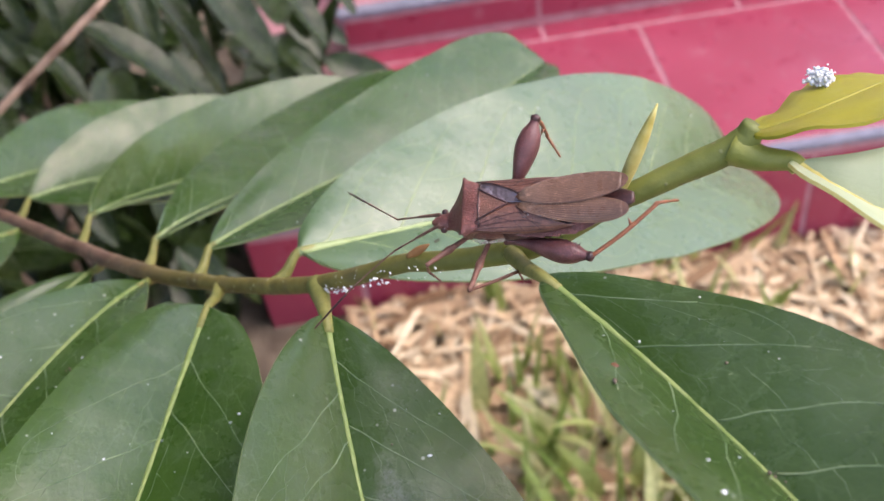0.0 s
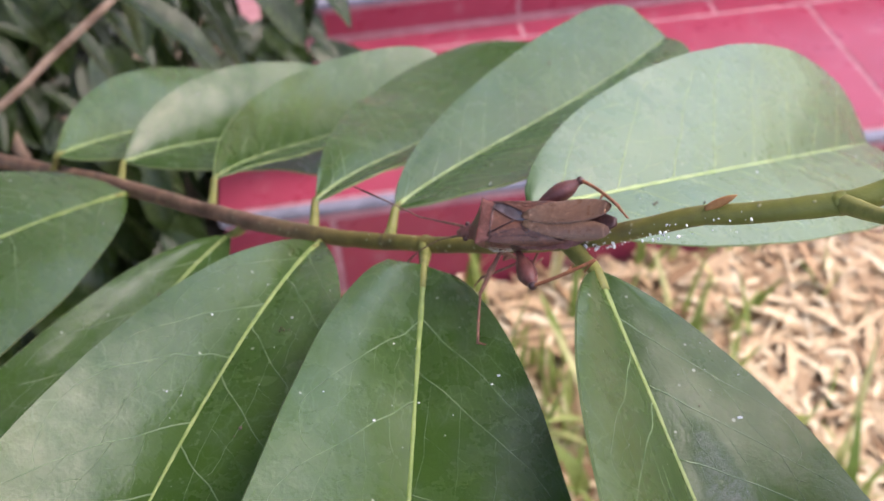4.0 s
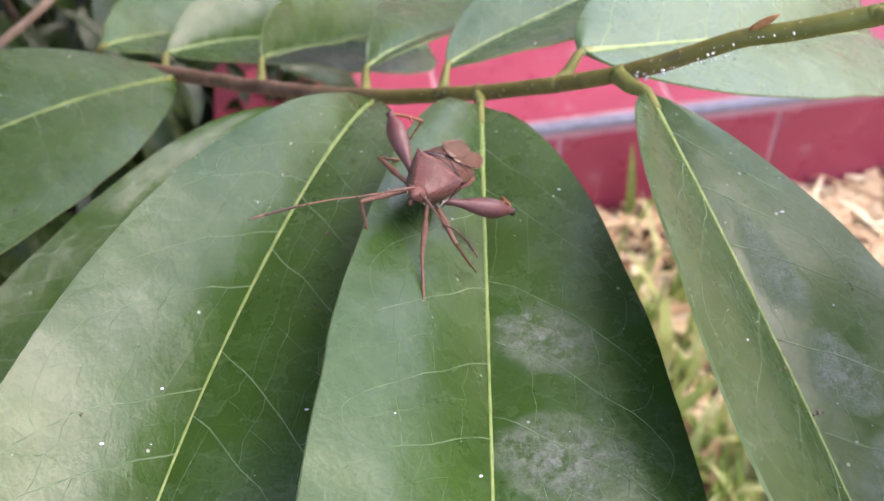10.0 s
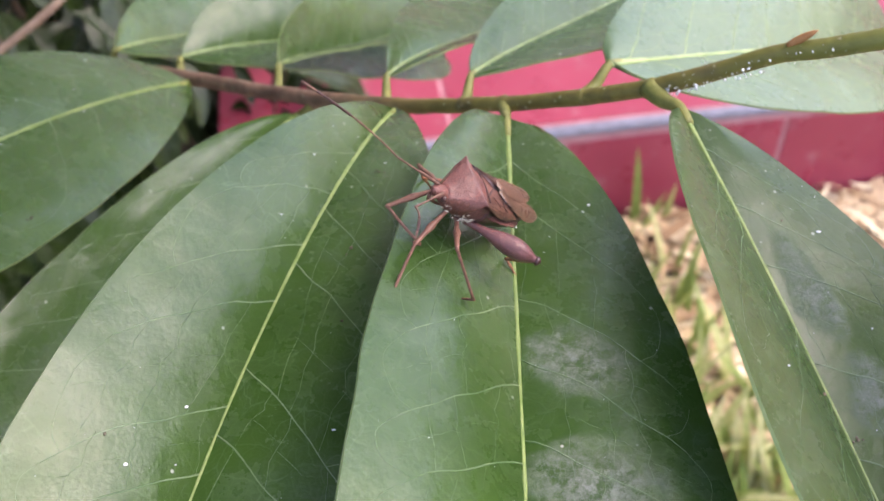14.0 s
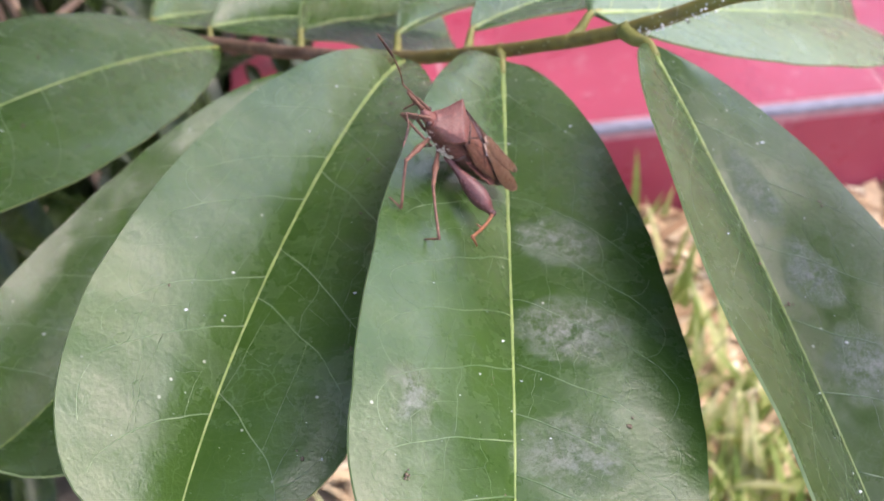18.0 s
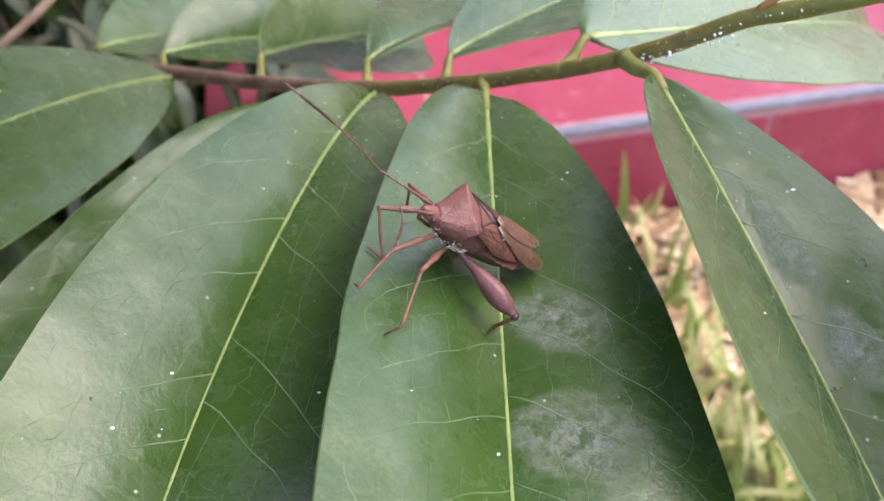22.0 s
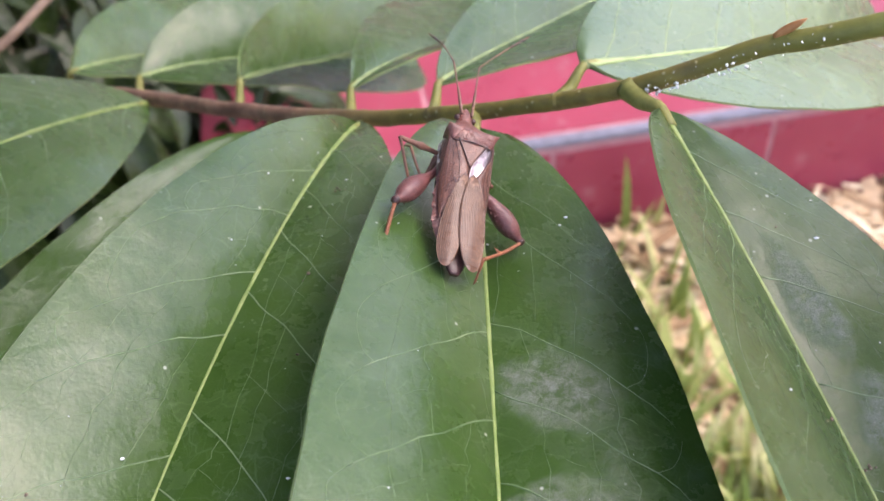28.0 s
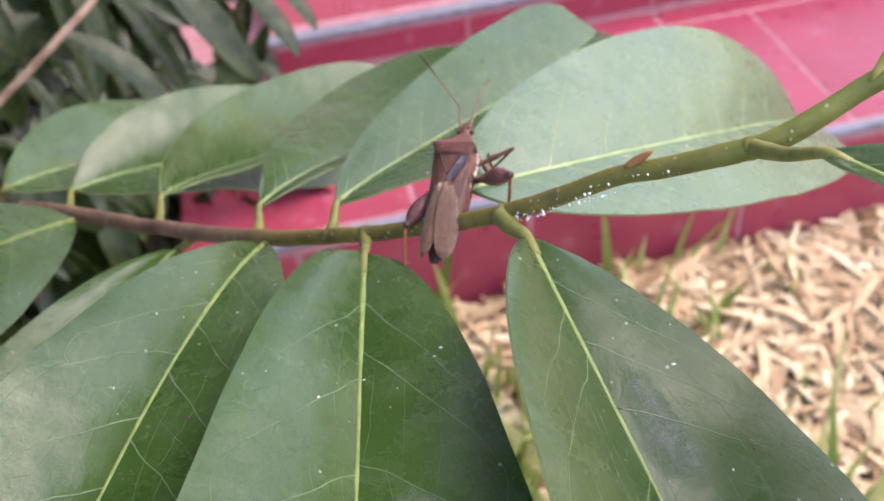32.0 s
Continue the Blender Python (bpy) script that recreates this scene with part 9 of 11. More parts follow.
    keyed(LEGS['RM'][0], [
        (0, 0.00500, -0.00220, -0.00090, -21.2, 54.3, -158.2),
        (1, 0.00500, -0.00220, -0.00090, -21.2, 54.3, -158.2),
        (2, 0.00500, -0.00220, -0.00090, -21.2, 54.3, -158.2),
        (3, 0.00500, -0.00220, -0.00090, -21.2, 54.3, -158.2),
        (4, 0.00500, -0.00220, -0.00090, -21.2, 54.3, -158.2),
        (4.5, 0.00500, -0.00220, -0.00090, -21.2, 54.3, -158.2),
        (5.17, 0.00500, -0.00220, -0.00090, -20.1, 14.8, -116.2),
        (5.83, 0.00500, -0.00220, -0.00090, -45.4, -15.9, -74.7),
        (6.5, 0.00500, -0.00220, -0.00090, -86.8, -17.4, -21.1),
        (7, 0.00500, -0.00220, -0.00090, -82.9, -16.4, -63.6),
        (8, 0.00500, -0.00220, -0.00090, -61.7, 5.2, -128.8),
        (9, 0.00500, -0.00220, -0.00090, -87.4, 1.5, -116.5),
        (10, 0.00500, -0.00220, -0.00090, -81.6, 8.3, -123.1),
        (11, 0.00500, -0.00220, -0.00090, -83.3, 13.6, -113.2),
        (12, 0.00500, -0.00220, -0.00090, -94.7, 37.8, -109.6),
        (13, 0.00500, -0.00220, -0.00090, -71.8, 26.5, -113.5),
        (13.5, 0.00500, -0.00220, -0.00090, -70.0, 27.6, -113.0),
        (15.5, 0.00500, -0.00220, -0.00090, -71.9, 9.1, -111.4),
        (15.75, 0.00500, -0.00220, -0.00090, -69.5, -4.9, -68.4),
        (16, 0.00500, -0.00220, -0.00090, -77.7, -16.7, -24.0),
        (16.25, 0.00500, -0.00220, -0.00090, -81.1, -1.3, -65.0),
        (16.5, 0.00500, -0.00220, -0.00090, -94.0, 8.0, -107.4),
        (16.75, 0.00500, -0.00220, -0.00090, -78.5, 49.3, -46.6),
        (17, 0.00500, -0.00220, -0.00090, -16.0, 41.7, 53.1),
        (17.5, 0.00500, -0.00220, -0.00090, -30.8, 41.1, 3.7),
        (18, 0.00500, -0.00220, -0.00090, -52.3, -0.4, -10.9),
        (19, 0.00500, -0.00220, -0.00090, -16.0, 35.8, 52.5),
        (20, 0.00500, -0.00220, -0.00090, -31.2, 43.0, 2.7),
        (20.5, 0.00500, -0.00220, -0.00090, -44.5, 39.5, -48.9),
        (21, 0.00500, -0.00220, -0.00090, -49.5, 29.7, -94.6),
        (22, 0.00500, -0.00220, -0.00090, -40.6, 30.9, -92.9),
        (23, 0.00500, -0.00220, -0.00090, -48.1, 22.7, -87.7),
        (24.5, 0.00500, -0.00220, -0.00090, -43.6, 28.5, -88.0),
        (25.5, 0.00500, -0.00220, -0.00090, -36.8, 33.2, -40.4),
        (26.5, 0.00500, -0.00220, -0.00090, -28.1, 31.9, 8.5),
        (27, 0.00500, -0.00220, -0.00090, -16.1, 45.3, 53.0),
        (27.5, 0.00500, -0.00220, -0.00090, -16.1, 44.2, 52.9),
        (28, 0.00500, -0.00220, -0.00090, -24.5, 41.2, 28.7),
        (28.5, 0.00500, -0.00220, -0.00090, -23.2, 59.6, 42.1),
        (28.75, 0.00500, -0.00220, -0.00090, -132.8, 61.4, -98.7),
        (29, 0.00500, -0.00220, -0.00090, -133.9, 14.0, -138.3),
        (29.5, 0.00500, -0.00220, -0.00090, -92.4, -17.2, -86.4),
        (30, 0.00500, -0.00220, -0.00090, -56.6, -19.2, -95.0),
        (30.5, 0.00500, -0.00220, -0.00090, -103.2, 12.4, -124.5),
        (31, 0.00500, -0.00220, -0.00090, -88.5, -20.2, -60.9),
        (31.5, 0.00500, -0.00220, -0.00090, -16.2, 3.0, -65.1),
        (32, 0.00500, -0.00220, -0.00090, -11.3, -16.3, -71.4),
    ])
    keyed(LEGS['RM'][1], [
        (0, 0.00740, 0.00000, 0.00000, 0.0, 87.1, 0.0),
        (1, 0.00740, 0.00000, 0.00000, 0.0, 87.1, 0.0),
        (2, 0.00740, 0.00000, 0.00000, 0.0, 87.1, 0.0),
        (3, 0.00740, 0.00000, 0.00000, 0.0, 87.1, 0.0),
        (4, 0.00740, 0.00000, 0.00000, 0.0, 87.1, 0.0),
        (4.5, 0.00740, 0.00000, 0.00000, 0.0, 87.1, 0.0),
        (6.5, 0.00740, 0.00000, 0.00000, 180.0, 54.7, 180.0),
        (7, 0.00740, 0.00000, 0.00000, 180.0, 62.5, 180.0),
        (7.5, 0.00740, 0.00000, 0.00000, 0.0, 71.7, 0.0),
        (8, 0.00740, 0.00000, 0.00000, 0.0, 25.9, 0.0),
        (9, 0.00740, 0.00000, 0.00000, 0.0, 67.3, 0.0),
        (10, 0.00740, 0.00000, 0.00000, 0.0, 65.7, 0.0),
        (11, 0.00740, 0.00000, 0.00000, 0.0, 73.3, 0.0),
        (12, 0.00740, 0.00000, 0.00000, 0.0, 53.3, 0.0),
        (13, 0.00740, 0.00000, 0.00000, 0.0, 56.0, 0.0),
        (13.5, 0.00740, 0.00000, 0.00000, 0.0, 60.2, 0.0),
        (15.5, 0.00740, 0.00000, 0.00000, 180.0, 85.8, 180.0),
        (16, 0.00740, 0.00000, 0.00000, 180.0, 49.8, 180.0),
        (16.5, 0.00740, 0.00000, 0.00000, 0.0, 70.7, 0.0),
        (17, 0.00740, 0.00000, 0.00000, 180.0, 43.8, 180.0),
        (17.5, 0.00740, 0.00000, 0.00000, 180.0, 45.4, 180.0),
        (18, 0.00740, 0.00000, 0.00000, 180.0, 42.6, 180.0),
        (19, 0.00740, 0.00000, 0.00000, 180.0, 41.3, 180.0),
        (20, 0.00740, 0.00000, 0.00000, 180.0, 52.7, 180.0),
        (21, 0.00740, 0.00000, 0.00000, 0.0, 70.2, 0.0),
        (22, 0.00740, 0.00000, 0.00000, 0.0, 83.2, 0.0),
        (23, 0.00740, 0.00000, 0.00000, 0.0, 76.3, 0.0),
        (24.5, 0.00740, 0.00000, 0.00000, 0.0, 76.1, 0.0),
        (26.5, 0.00740, 0.00000, 0.00000, 180.0, 44.6, 180.0),
        (27, 0.00740, 0.00000, 0.00000, 180.0, 50.5, 180.0),
        (27.5, 0.00740, 0.00000, 0.00000, 180.0, 50.3, 180.0),
        (28, 0.00740, 0.00000, 0.00000, 180.0, 49.4, 180.0),
        (28.5, 0.00740, 0.00000, 0.00000, 180.0, 62.3, 180.0),
        (29, 0.00740, 0.00000, 0.00000, 0.0, 50.6, 0.0),
        (29.5, 0.00740, 0.00000, 0.00000, 0.0, 62.4, 0.0),
        (30, 0.00740, 0.00000, 0.00000, 180.0, 77.7, 180.0),
        (30.5, 0.00740, 0.00000, 0.00000, 0.0, 76.3, 0.0),
        (31, 0.00740, 0.00000, 0.00000, 0.0, 69.4, 0.0),
        (31.5, 0.00740, 0.00000, 0.00000, 180.0, 81.1, 180.0),
        (32, 0.00740, 0.00000, 0.00000, 180.0, 19.2, 180.0),
    ])
    keyed(LEGS['RM'][2], [
        (0, 0.0053, 0.0010, -0.0115, -0, 10, -132),
        (0.2, 0.0053, 0.0010, -0.0115, -0, 10, -132),
        (0.4, 0.0053, 0.0010, -0.0115, 0, 10, -132),
        (0.6, 0.0053, 0.0010, -0.0115, -0, 10, -132),
        (0.8, 0.0053, 0.0010, -0.0115, -0, 10, -132),
        (1, 0.0053, 0.0010, -0.0115, -0, 10, -132),
        (1.2, 0.0053, 0.0010, -0.0115, -0, 10, -132),
        (1.4, 0.0053, 0.0010, -0.0115, -0, 10, -132),
        (1.6, 0.0053, 0.0010, -0.0115, 0, 10, -132),
        (1.8, 0.0053, 0.0010, -0.0115, -0, 10, -132),
        (2, 0.0053, 0.0010, -0.0115, -0, 10, -132),
        (2.2, 0.0053, 0.0010, -0.0115, 0, 10, -132),
        (2.4, 0.0053, 0.0010, -0.0115, 0, 10, -132),
        (2.6, 0.0053, 0.0010, -0.0115, -0, 10, -132),
        (2.8, 0.0053, 0.0010, -0.0115, -0, 10, -132),
        (3, 0.0053, 0.0010, -0.0115, -0, 10, -132),
        (3.2, 0.0053, 0.0010, -0.0115, 0, 10, -132),
        (3.4, 0.0053, 0.0010, -0.0115, -0, 10, -132),
        (3.6, 0.0053, 0.0010, -0.0115, -0, 10, -132),
        (3.8, 0.0053, 0.0010, -0.0115, 0, 10, -132),
        (4, 0.0053, 0.0010, -0.0115, -0, 10, -132),
        (4.2, 0.0053, 0.0010, -0.0115, -0, 10, -132),
        (4.4, 0.0053, 0.0010, -0.0115, -0, 10, -132),
        (4.6, 0.0050, 0.0008, -0.0116, 0, 11, -132),
        (4.8, 0.0034, -0.0005, -0.0115, 0, 13, -131),
        (5, 0.0015, -0.0029, -0.0108, 1, 18, -131),
        (5.2, 0.0006, -0.0052, -0.0094, 2, 25, -131),
        (5.4, 0.0005, -0.0067, -0.0079, 4, 33, -130),
        (5.6, 0.0008, -0.0076, -0.0065, 5, 40, -130),
        (5.8, 0.0013, -0.0084, -0.0049, 6, 48, -130),
        (6, 0.0025, -0.0092, -0.0030, 7, 55, -131),
        (6.2, 0.0040, -0.0094, -0.0014, 6, 60, -134),
        (6.4, 0.0051, -0.0093, -0.0005, 3, 64, -140),
        (6.6, 0.0050, -0.0092, -0.0004, -1, 63, -149),
        (6.8, 0.0030, -0.0092, -0.0004, 4, 55, -158),
        (7, 0.0005, -0.0087, -0.0007, 0, 48, -179),
        (7.2, -0.0019, -0.0086, -0.0012, -16, 40, 147),
        (7.4, -0.0041, -0.0090, -0.0022, -26, 24, 113),
        (7.6, -0.0056, -0.0099, -0.0031, -24, 4, 82),
        (7.8, -0.0062, -0.0110, -0.0037, -10, -12, 51),
        (8, -0.0063, -0.0114, -0.0038, -0, -17, 28),
        (8.2, -0.0065, -0.0110, -0.0038, 3, -7, 18),
        (8.4, -0.0066, -0.0102, -0.0034, 5, 16, 17),
        (8.6, -0.0066, -0.0093, -0.0026, 7, 41, 16),
        (8.8, -0.0063, -0.0086, -0.0019, 6, 64, 11),
        (9, -0.0062, -0.0083, -0.0015, -4, 74, -4),
        (9.2, -0.0063, -0.0081, -0.0017, -9, 67, -12),
        (9.4, -0.0064, -0.0078, -0.0021, -6, 48, -12),
        (9.6, -0.0066, -0.0074, -0.0027, -3, 25, -11),
        (9.8, -0.0067, -0.0071, -0.0032, -1, 7, -10),
        (10, -0.0066, -0.0070, -0.0035, 0, -1, -10),
        (10.2, -0.0065, -0.0071, -0.0036, 0, 1, -10),
        (10.4, -0.0064, -0.0071, -0.0036, 0, 6, -10),
        (10.6, -0.0061, -0.0072, -0.0036, 0, 11, -10),
        (10.8, -0.0059, -0.0073, -0.0038, -0, 16, -9),
        (11, -0.0055, -0.0077, -0.0040, 0, 18, -8),
        (11.2, -0.0052, -0.0083, -0.0046, 0, 18, -5),
        (11.4, -0.0049, -0.0090, -0.0054, 1, 16, 0),
        (11.6, -0.0046, -0.0095, -0.0064, 1, 14, 6),
        (11.8, -0.0043, -0.0096, -0.0074, 1, 10, 11),
        (12, -0.0043, -0.0094, -0.0079, -0, 5, 13),
        (12.2, -0.0043, -0.0091, -0.0081, -1, -3, 12),
        (12.4, -0.0044, -0.0090, -0.0081, -1, -12, 11),
        (12.6, -0.0045, -0.0089, -0.0080, -1, -20, 8),
        (12.8, -0.0046, -0.0088, -0.0079, -1, -26, 5),
        (13, -0.0046, -0.0086, -0.0080, -0, -29, 3),
        (13.2, -0.0045, -0.0083, -0.0081, 0, -29, 0),
        (13.4, -0.0044, -0.0080, -0.0082, 0, -29, -2),
        (13.6, -0.0044, -0.0078, -0.0082, 0, -30, -4),
        (13.8, -0.0045, -0.0077, -0.0081, 0, -29, -7),
        (14, -0.0046, -0.0075, -0.0080, 1, -29, -10),
        (14.2, -0.0048, -0.0074, -0.0077, 2, -29, -14),
        (14.4, -0.0049, -0.0072, -0.0075, 3, -28, -18),
        (14.6, -0.0050, -0.0070, -0.0071, 3, -27, -21),
        (14.8, -0.0051, -0.0068, -0.0067, 3, -26, -24),
        (15, -0.0051, -0.0065, -0.0061, 3, -24, -26),
        (15.2, -0.0049, -0.0061, -0.0055, 2, -21, -28),
        (15.4, -0.0046, -0.0056, -0.0048, 1, -19, -29),
        (15.6, -0.0032, -0.0065, -0.0040, -5, -1, -27),
        (15.8, 0.0022, -0.0092, -0.0025, -30, 62, -38),
        (16, 0.0050, -0.0086, -0.0015, 30, 108, 29),
        (16.2, 0.0026, -0.0107, -0.0018, 45, 96, 48),
        (16.4, -0.0037, -0.0104, -0.0019, -6, 74, -2),
        (16.6, -0.0033, -0.0104, -0.0037, -4, 63, -17),
        (16.8, 0.0030, -0.0081, -0.0066, -10, 50, -83),
        (17, 0.0049, -0.0049, -0.0060, -0, 43, -116),
        (17.2, 0.0044, -0.0050, -0.0060, 3, 42, -140),
        (17.4, 0.0037, -0.0051, -0.0058, 1, 42, -153),
        (17.6, 0.0035, -0.0054, -0.0056, -13, 44, -146),
        (17.8, 0.0050, -0.0063, -0.0049, 100, 115, 52),
        (18, 0.0058, -0.0067, -0.0042, 26, 103, 25),
        (18.2, 0.0059, -0.0064, -0.0043, 57, 103, 44),
        (18.4, 0.0061, -0.0058, -0.0048, -68, 70, -110),
        (18.6, 0.0059, -0.0051, -0.0054, -32, 60, -102),
        (18.8, 0.0055, -0.0046, -0.0058, -10, 51, -107),
        (19, 0.0051, -0.0045, -0.0058, -0, 47, -117),
        (19.2, 0.0048, -0.0046, -0.0058, 1, 47, -129),
        (19.4, 0.0045, -0.0048, -0.0057, -2, 48, -140),
        (19.6, 0.0042, -0.0049, -0.0059, -5, 48, -149),
        (19.8, 0.0038, -0.0052, -0.0061, -6, 48, -154),
        (20, 0.0034, -0.0055, -0.0066, 0, 47, -153),
        (20.2, 0.0029, -0.0060, -0.0076, 19, 39, -128),
        (20.4, 0.0023, -0.0066, -0.0090, 34, 16, -94),
        (20.6, 0.0014, -0.0076, -0.0099, 33, -14, -63),
        (20.8, -0.0002, -0.0083, -0.0100, 18, -37, -28),
        (21, -0.0011, -0.0081, -0.0101, -0, -44, -5),
        (21.2, -0.0010, -0.0075, -0.0104, -4, -45, -6),
        (21.4, -0.0009, -0.0069, -0.0104, -5, -45, -11),
        (21.6, -0.0007, -0.0064, -0.0104, -3, -45, -18),
        (21.8, -0.0005, -0.0061, -0.0103, -1, -45, -24),
        (22, -0.0003, -0.0060, -0.0103, 0, -45, -27),
        (22.2, -0.0003, -0.0064, -0.0102, -0, -45, -24),
        (22.4, -0.0004, -0.0071, -0.0100, -0, -44, -17),
        (22.6, -0.0004, -0.0080, -0.0097, -0, -44, -10),
        (22.8, -0.0005, -0.0087, -0.0093, -0, -44, -3),
        (23, -0.0004, -0.0090, -0.0092, -0, -44, -0),
        (23.2, -0.0004, -0.0090, -0.0093, -0, -44, -0),
        (23.4, -0.0004, -0.0088, -0.0094, -1, -44, -0),
        (23.6, -0.0004, -0.0086, -0.0096, -1, -45, -0),
        (23.8, -0.0003, -0.0084, -0.0098, -2, -45, -1),
        (24, -0.0003, -0.0082, -0.0099, -2, -46, -2),
        (24.2, -0.0002, -0.0080, -0.0101, -2, -47, -4),
        (24.4, -0.0001, -0.0079, -0.0102, -1, -47, -7),
        (24.6, 0.0000, -0.0079, -0.0102, 2, -47, -12),
        (24.8, 0.0006, -0.0078, -0.0102, 11, -43, -25),
        (25, 0.0013, -0.0076, -0.0101, 22, -34, -42),
        (25.2, 0.0021, -0.0071, -0.0098, 31, -21, -58),
        (25.4, 0.0027, -0.0066, -0.0092, 35, -6, -72),
        (25.6, 0.0030, -0.0061, -0.0085, 37, 9, -86),
        (25.8, 0.0033, -0.0057, -0.0076, 35, 24, -101),
        (26, 0.0035, -0.0053, -0.0069, 29, 36, -117),
        (26.2, 0.0038, -0.0051, -0.0063, 18, 45, -134),
        (26.4, 0.0041, -0.0050, -0.0060, 5, 50, -148),
        (26.6, 0.0045, -0.0050, -0.0061, -3, 51, -149),
        (26.8, 0.0048, -0.0051, -0.0065, -1, 49, -128),
        (27, 0.0049, -0.0052, -0.0067, -0, 46, -115),
        (27.2, 0.0049, -0.0052, -0.0067, -0, 47, -115),
        (27.4, 0.0049, -0.0051, -0.0067, -0, 47, -115),
        (27.6, 0.0049, -0.0051, -0.0067, 0, 47, -117),
        (27.8, 0.0047, -0.0052, -0.0066, 0, 48, -127),
        (28, 0.0045, -0.0053, -0.0065, 0, 48, -133),
        (28.2, 0.0046, -0.0055, -0.0065, 0, 47, -132),
        (28.4, 0.0045, -0.0061, -0.0069, 0, 45, -125),
        (28.6, 0.0025, -0.0081, -0.0075, -8, 46, -104),
        (28.8, -0.0042, -0.0101, -0.0041, -57, 73, -95),
        (29, -0.0077, -0.0076, 0.0002, 5, 94, 5),
        (29.2, -0.0064, -0.0098, 0.0008, 15, 67, 25),
        (29.4, -0.0024, -0.0129, 0.0024, 3, 20, 27),
        (29.6, -0.0014, -0.0125, 0.0020, 0, 11, 27),
        (29.8, -0.0021, -0.0102, -0.0008, 1, 19, 10),
        (30, -0.0020, -0.0084, -0.0030, -0, 33, -7),
        (30.2, -0.0038, -0.0070, -0.0033, -0, 50, -15),
        (30.4, -0.0061, -0.0055, -0.0016, -0, 64, -18),
        (30.6, -0.0062, -0.0073, -0.0010, 4, 63, -8),
        (30.8, -0.0020, -0.0124, 0.0009, 6, 44, 30),
        (31, 0.0032, -0.0142, 0.0024, -0, 32, 49),
        (31.2, 0.0045, -0.0142, -0.0023, 2, 38, 30),
        (31.4, 0.0055, -0.0102, -0.0083, 1, 51, -5),
        (31.6, 0.0051, -0.0072, -0.0081, 2, 64, -10),
        (31.8, 0.0047, -0.0050, -0.0062, 22, 78, 15),
        (32, 0.0047, -0.0030, -0.0034, -67, 103, -67),
    ])
